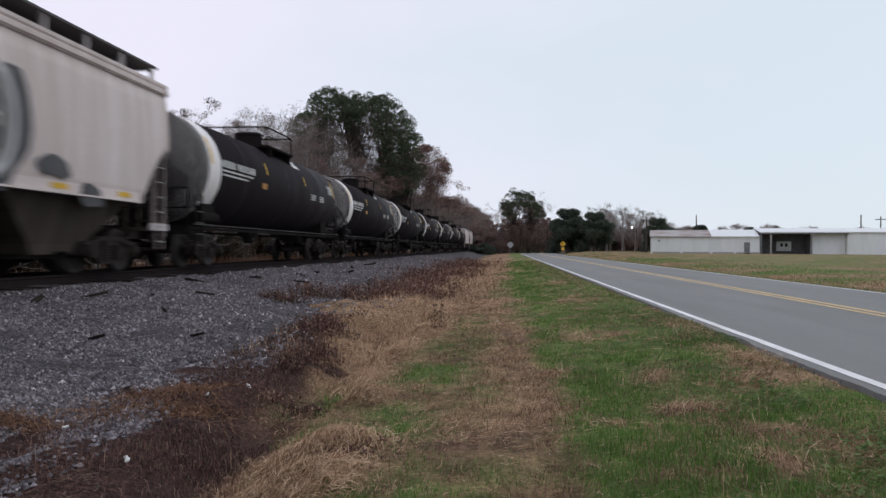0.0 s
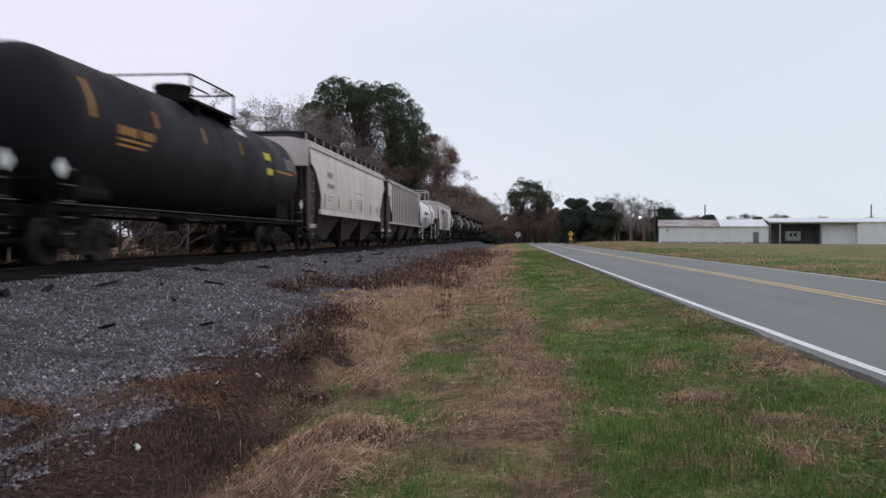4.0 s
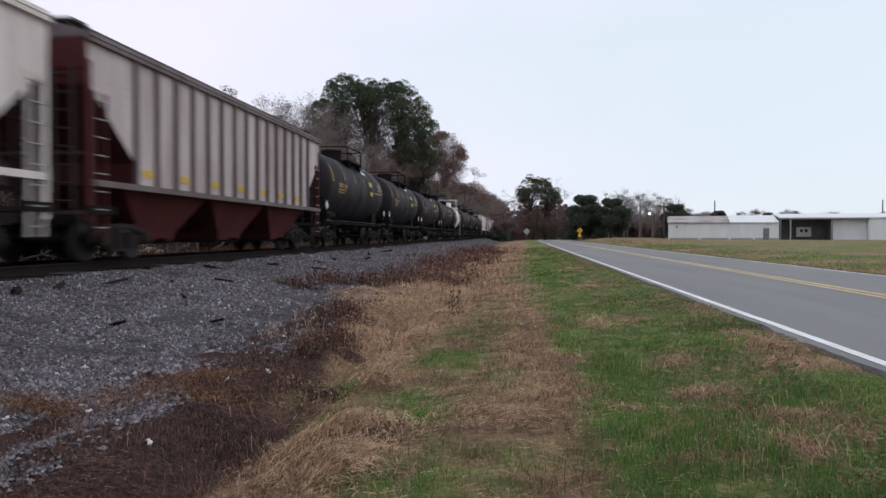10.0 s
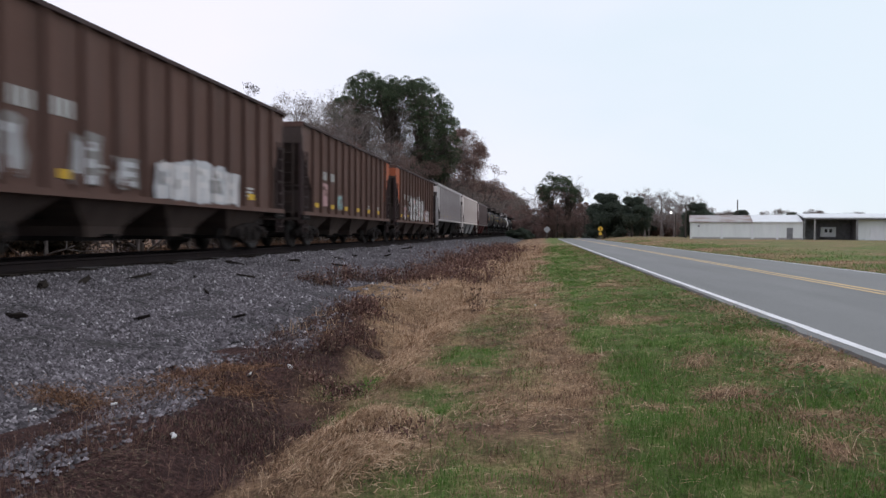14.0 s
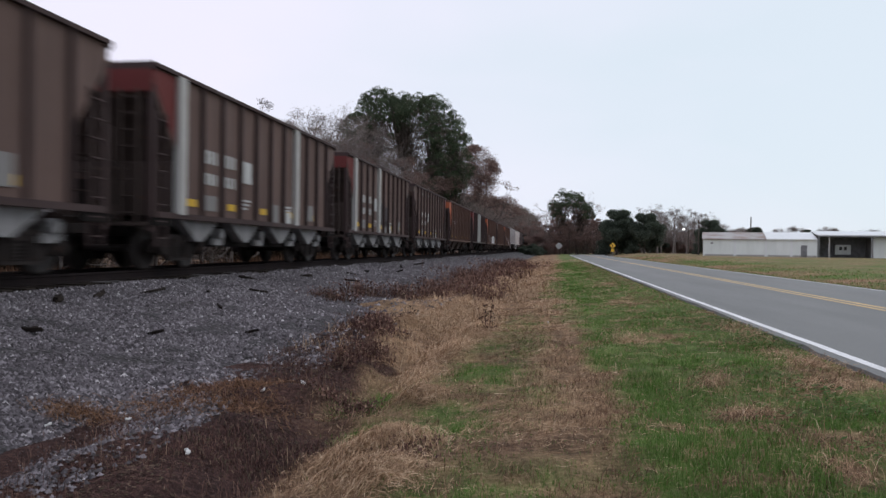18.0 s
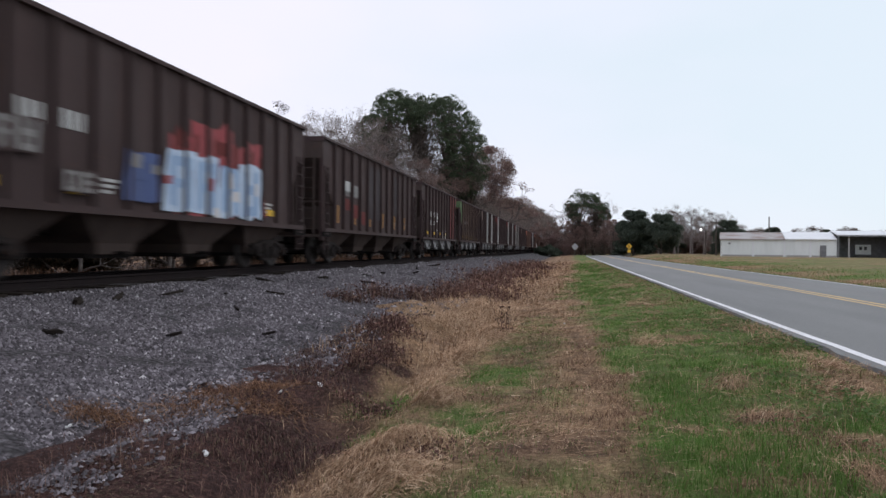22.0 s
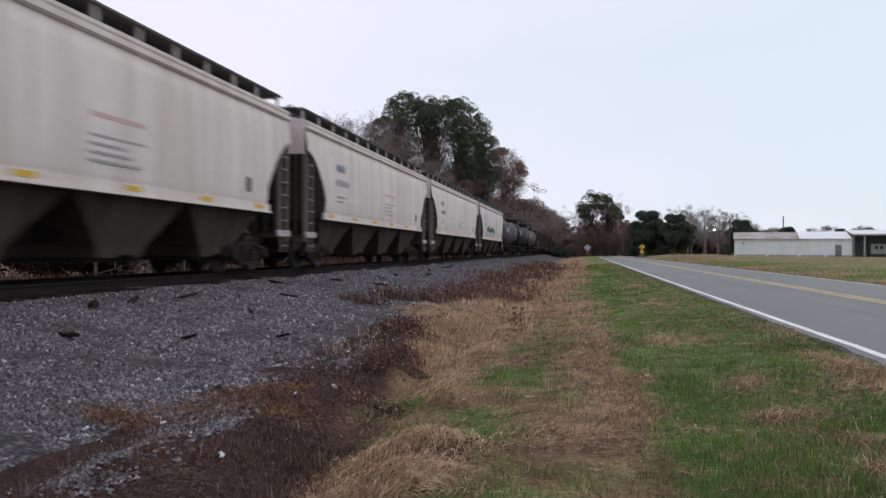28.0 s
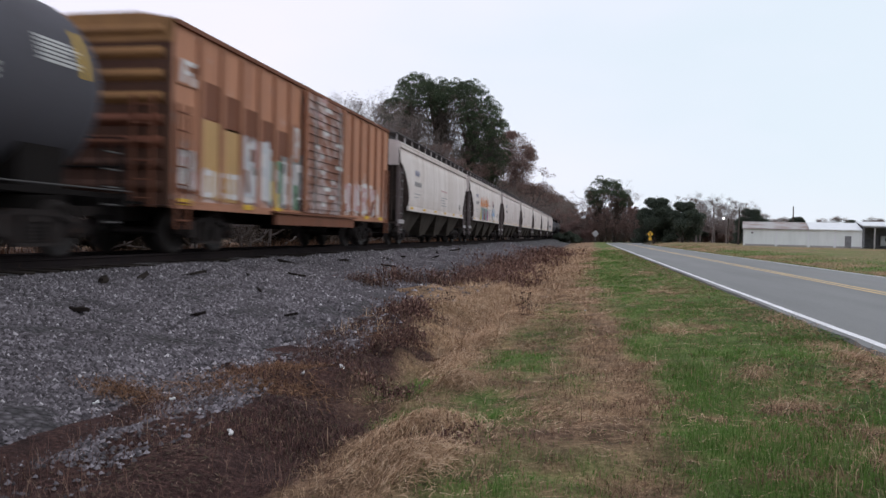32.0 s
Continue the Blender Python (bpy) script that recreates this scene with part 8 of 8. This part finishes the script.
# withered leaves that hang in the dead bushes
n = len(x) * 3
j = rng.randint(0, len(x), n)
c = np.stack([x[j] + rng.normal(0, 0.12, n) * h[j] * 2, y[j] + rng.normal(0, 0.12, n) * h[j] * 2, 0 * x[j]], -1)
c[:, 2] = bed_z(c[:, 0], c[:, 1]) + h[j] * rng.uniform(0.02, 0.75, n)
a = rng.normal(0, 1, (n, 2, 3)) * (0.008 * np.interp(y[j], [5, 12, 60], [1, 1.8, 6]))[:, None, None]
vv = np.stack([c - a[:, 0], c - a[:, 1] * 0.6, c + a[:, 0], c + a[:, 1] * 0.6], 1).reshape(-1, 3)
tagged(new("withered_leaves", raw_mesh("withered_leaves", vv.tolist(), np.arange(len(vv)).reshape(-1, 4).tolist(), M["red_weed"])), "withered reddish-brown leaves on dead weeds", "weeds", kind="stuff")


# a dead weed standing in the straw
def dead_weed(x, y, h, seed):
    r = random.Random(seed)
    ob = tagged(new("dead_weed"), "tall dead brown weed with curled leaves in straw", "weed")
    b = bmesh.new()
    lf = bmesh.new()
    for k in range(4):
        a, tilt = r.uniform(0, 6.28), r.uniform(0.05, 0.35)
        prev = (0.03 * k - 0.05, 0.0, -0.03)
        hk = h * r.uniform(0.55, 1.0)
        for i in range(1, 6):
            q = (prev[0] + math.cos(a) * tilt * hk / 5 + r.uniform(-0.012, 0.012), prev[1] + math.sin(a) * tilt * hk / 5, prev[2] + hk / 5)
            tube(b, prev, q, 0.006 - i * 0.0008, None, 5)
            for _ in range(4):
                c = Vector(q) + Vector((r.uniform(-0.05, 0.05), r.uniform(-0.05, 0.05), r.uniform(-0.03, 0.03)))
                u, v = Vector((r.uniform(-1, 1), r.uniform(-1, 1), r.uniform(-1, 1))) * 0.02, Vector((r.uniform(-1, 1), r.uniform(-1, 1), r.uniform(-1, 1))) * 0.013
                lf.faces.new([lf.verts.new(c + w) for w in (-u, -v, u, v)])
            prev = q
    part("stems", fix(b), M["brown_weed"], ob)
    part("leaves", lf, M["brown_weed"], ob, "curled reddish-brown leaves")
    ob.matrix_basis = pose(x, y, float(ground_z(x, y)))


dead_weed(-1.06, 12.3, 0.62, 3)
dead_weed(-0.98, 12.55, 0.5, 5)
dead_weed(-2.55, 13.4, 0.3, 7)
# broad leaves near the road
N = 9000
x, y = 2.9 - np.abs(rng.normal(0, 0.6, N)), log_y(rng, N, 3.2, 16)
keep = off_road(x, y) & (vnoise(x, y, 0.8, 18) > -0.1)
x, y = x[keep], y[keep]
c = np.stack([x, y, ground_z(x, y) + rng.uniform(0.02, 0.07, len(x))], -1)
a = rng.uniform(0, 6.28, len(x))
u = np.stack([np.cos(a), np.sin(a), rng.uniform(-0.3, 0.5, len(x))], -1) * rng.uniform(0.012, 0.03, (len(x), 1))
v = np.stack([-np.sin(a), np.cos(a), rng.uniform(-0.2, 0.2, len(x))], -1) * rng.uniform(0.009, 0.02, (len(x), 1))
vv = np.stack([c - u, c - v, c + u, c + v], 1).reshape(-1, 3)
tagged(new("clover", raw_mesh("clover", vv.tolist(), np.arange(len(vv)).reshape(-1, 4).tolist(), M["clover"])), "small broad green leaves beside the road", "clover", kind="stuff")
# tufts on the field side of the road
N = 40000
x, y = 9.62 + np.abs(rng.normal(0, 4.0, N)), log_y(rng, N, 9, 130)
g, s, l = cover(x, y)
for nm, wt, mt, lab in (("field_grass", g, "green_blade", "short green grass on the field"), ("field_straw", s, "straw_blade", "dead straw grass on the field")):
    k = rng.uniform(0, 1, N) < wt
    tagged(new(nm, blade_mesh(nm, x[k], y[k], ground_z(x[k], y[k]), rng.uniform(0.03, 0.1, k.sum()) * np.interp(y[k], [9, 60, 130], [1, 1.2, 1.4]), rng.uniform(0.1, 0.8, k.sum()), 0.012 * np.interp(y[k], [9, 40, 130], [1, 2.2, 6]), rng, M[mt])), lab, "grass", kind="stuff")
# tan brush on the far side of the track
N = 42000
x, y = -13.6 - np.abs(rng.normal(0, 2.6, N)), rng.uniform(4, 120, N)
h = rng.uniform(0.25, 1.0, N) * np.clip(0.75 + 0.5 * vnoise(x, y, 3.0, 19), 0.3, 1.2)
tagged(new("tan_brush", blade_mesh("tan_brush", x, y, ground_z(x, y), h, rng.uniform(0.05, 0.6, N), np.full(N, 0.035), rng, M["tan_brush"])), "tan dead brush beyond the track", "brush", kind="stuff")

# ---- loose ballast stones ----
M["stone"] = mat_island("stone", [(0.0, (0.037, 0.032, 0.035)), (0.35, (0.082, 0.072, 0.079)), (0.75, (0.156, 0.139, 0.152)), (0.96, (0.26, 0.236, 0.256)), (1.0, (0.5, 0.47, 0.48))], 0.8)
N = 290000
x, y = rng.uniform(-7.9, -2.6, N), log_y(rng, N, 2.6, 75)
toe = np.interp(y, [0, 5, 8, 12, 20, 75], [-2.75, -2.75, -2.9, -3.5, -4.2, -5.0])
fade = np.clip((toe + 0.9 * vnoise(x, y, 0.7, 20) + 0.5 * vnoise(x, y, 0.25, 22) - x) / 1.0, 0.05, 1)
keep = rng.uniform(0, 1, N) < fade
x, y = x[keep], y[keep]
n = len(x)
z = np.maximum(ballast_z(x), ground_z(x, y)) + 0.035 * vnoise(x, y, 0.8, 8)
half = np.array([(1, 0, -0.4), (-1, 0, -0.4), (0, 1, -0.4), (0, -1, -0.4), (0, 0, 1)], float)
size = rng.uniform(0.008, 0.03, (n, 1, 1)) * np.interp(y, [3, 6, 15, 75], [0.75, 1.15, 1.75, 3.6])[:, None, None]
shape = half[None] * rng.uniform(0.6, 1.25, (n, 5, 1)) + rng.normal(0, 0.24, (n, 5, 3))
turn = rng.uniform(0, 2 * math.pi, (n, 1))
shape = np.stack([shape[:, :, 0] * np.cos(turn) - shape[:, :, 1] * np.sin(turn), shape[:, :, 0] * np.sin(turn) + shape[:, :, 1] * np.cos(turn), shape[:, :, 2] * 0.62], -1)
V = np.stack([x, y, z + 0.004], -1)[:, None, :] + shape * size
tri = np.array([(0, 2, 4), (2, 1, 4), (1, 3, 4), (3, 0, 4)])
F = (np.arange(n)[:, None, None] * 5 + tri[None]).reshape(-1, 3)
me = bpy.data.meshes.new("ballast_stones")
me.vertices.add(5 * n)
me.vertices.foreach_set("co", V.astype(np.float32).ravel())
me.loops.add(3 * len(F))
me.loops.foreach_set("vertex_index", F.astype(np.int32).ravel())
me.polygons.add(len(F))
me.polygons.foreach_set("loop_start", (np.arange(len(F)) * 3).astype(np.int32))
me.update(calc_edges=True)
me.materials.append(M["stone"])
tagged(new("ballast_stones", me), "loose grey crushed stones with a few white ones", "ballast", kind="stuff")

# ---- scraps on the ballast ----
rs = random.Random(4)
for cx, cy, ln, tk in [(-7.1, 11.2, 0.45, 0.1), (-7.0, 12.6, 0.6, 0.06), (-7.1, 10.2, 0.3, 0.12), (-6.6, 14.0, 0.5, 0.05), (-7.2, 17.5, 0.5, 0.08), (-6.2, 15.5, 0.4, 0.05), (-6.9, 20.8, 0.4, 0.12), (-6.4, 24.5, 0.7, 0.07),
                       (-6.7, 27.0, 0.9, 0.08), (-6.1, 29.5, 0.8, 0.07), (-6.6, 33.0, 0.9, 0.09), (-5.6, 12.3, 0.4, 0.05), (-5.0, 9.0, 0.5, 0.05), (-4.3, 10.4, 0.6, 0.05), (-6.9, 38.0, 1.0, 0.1), (-5.9, 8.0, 0.35, 0.08), (-5.9, 22.0, 0.5, 0.06)]:
    b = bmesh.new()
    k = 5
    rings = []
    for i in range(4):
        yy = ln * (i / 3 - 0.5)
        taper = (0.25, 1.0, 0.8, 0.15)[i] * rs.uniform(0.7, 1.2)
        rings.append([(taper * tk * 0.7 * math.cos(6.28 * j / k) * rs.uniform(0.6, 1.3), yy + rs.uniform(-0.03, 0.03), tk * 0.45 * math.sin(6.28 * j / k) * rs.uniform(0.7, 1.2)) for j in range(k)])
    loft(b, rings)
    ob = tagged(new("wood_scrap", mesh_of(fix(b), "wood_scrap", M["tie"])), "dark splintered piece of old railway tie", "wood scrap", "scraps on the ballast")
    ob.matrix_basis = pose(cx, cy, float(ballast_z(cx)) + 0.035, rs.uniform(-14, 14), rs.uniform(-14, 14), rs.uniform(0, 180))
for cx, cy, sz in [(-2.47, 7.37, 0.06), (-2.6, 6.64, 0.045), (-2.39, 4.77, 0.03), (-1.92, 13.8, 0.05), (-3.3, 5.6, 0.024), (-3.5, 6.6, 0.021), (-0.1, 14.0, 0.030), (-3.7, 5.2, 0.024)]:
    b = bmesh.new()
    g0 = [[(sz * (i - 1.5) / 1.5 * rs.uniform(0.8, 1.2), sz * 0.35 * (j - 1) + rs.uniform(-0.01, 0.01), 0.01 + rs.uniform(0, sz * 0.3)) for j in range(3)] for i in range(4)]
    vs = [[b.verts.new(q) for q in row] for row in g0]
    for i in range(3):
        for j in range(2):
            b.faces.new((vs[i][j], vs[i + 1][j], vs[i + 1][j + 1], vs[i][j + 1]))
    r0 = bmesh.ops.extrude_face_region(b, geom=b.faces[:])
    bmesh.ops.translate(b, verts=[q for q in r0["geom"] if isinstance(q, bmesh.types.BMVert)], vec=(0, 0, -0.012))
    ob = tagged(new("litter_scrap", mesh_of(fix(b), "litter_scrap", M["white"])), "crumpled white scrap of litter on brown weeds", "litter", "white litter scraps")
    ob.matrix_basis = pose(cx, cy, float(max(ground_z(cx, cy), ballast_z(cx))) + 0.02, rs.uniform(-20, 20), rs.uniform(-20, 20), rs.uniform(0, 180))


# ---- small white houses beyond the track ----
def shed(x, y, w, d, h, turn):
    ob = tagged(new("house"), "small white clapboard house beyond the track", "house")
    for nm, cx, cy, sx, sy in (("wall", 0, -d / 2, w, 0.15), ("wall", 0, d / 2, w, 0.15), ("wall", -w / 2, 0, 0.15, d - 0.15), ("wall", w / 2, 0, 0.15, d - 0.15)):
        b = bmesh.new()
        box(b, cx, cy, h / 2, sx, sy, h)
        part(nm, fix(b), M["sheet_white"], ob)
    b = bmesh.new()
    slab_x(b, [(-d / 2 - 0.4, h - 0.1), (0, h + 1.4), (d / 2 + 0.4, h - 0.1), (d / 2 + 0.4, h + 0.05), (0, h + 1.55), (-d / 2 - 0.4, h + 0.05)], -w / 2 - 0.3, w / 2 + 0.3)
    part("roof", fix(b), M["sheet_rusty"], ob)
    for k in (-0.25, 0.2):
        b = bmesh.new()
        box(b, k * w, -d / 2 - 0.09, h * 0.55, 0.9, 0.06, 1.2)
        part("window", fix(b), M["glass"], ob)
    ob.matrix_basis = pose(x, y, float(ground_z(x, y)), 0, 0, turn)


shed(-43, 57, 7, 6, 3.0, 35)


# ---- motion of the train ----
def gone(t):
    """Metres that the train has run since the clip's start."""
    return 19.54 * t + 0.0293 * t * t


def motions():
    for car, y in CARS:
        walk(car, [(t, pose(TRACK_X, y + gone(t), RAIL_Z)) for t in (0, 4, 8, 12, 16, 20, 24, 28, 32)])


motions()
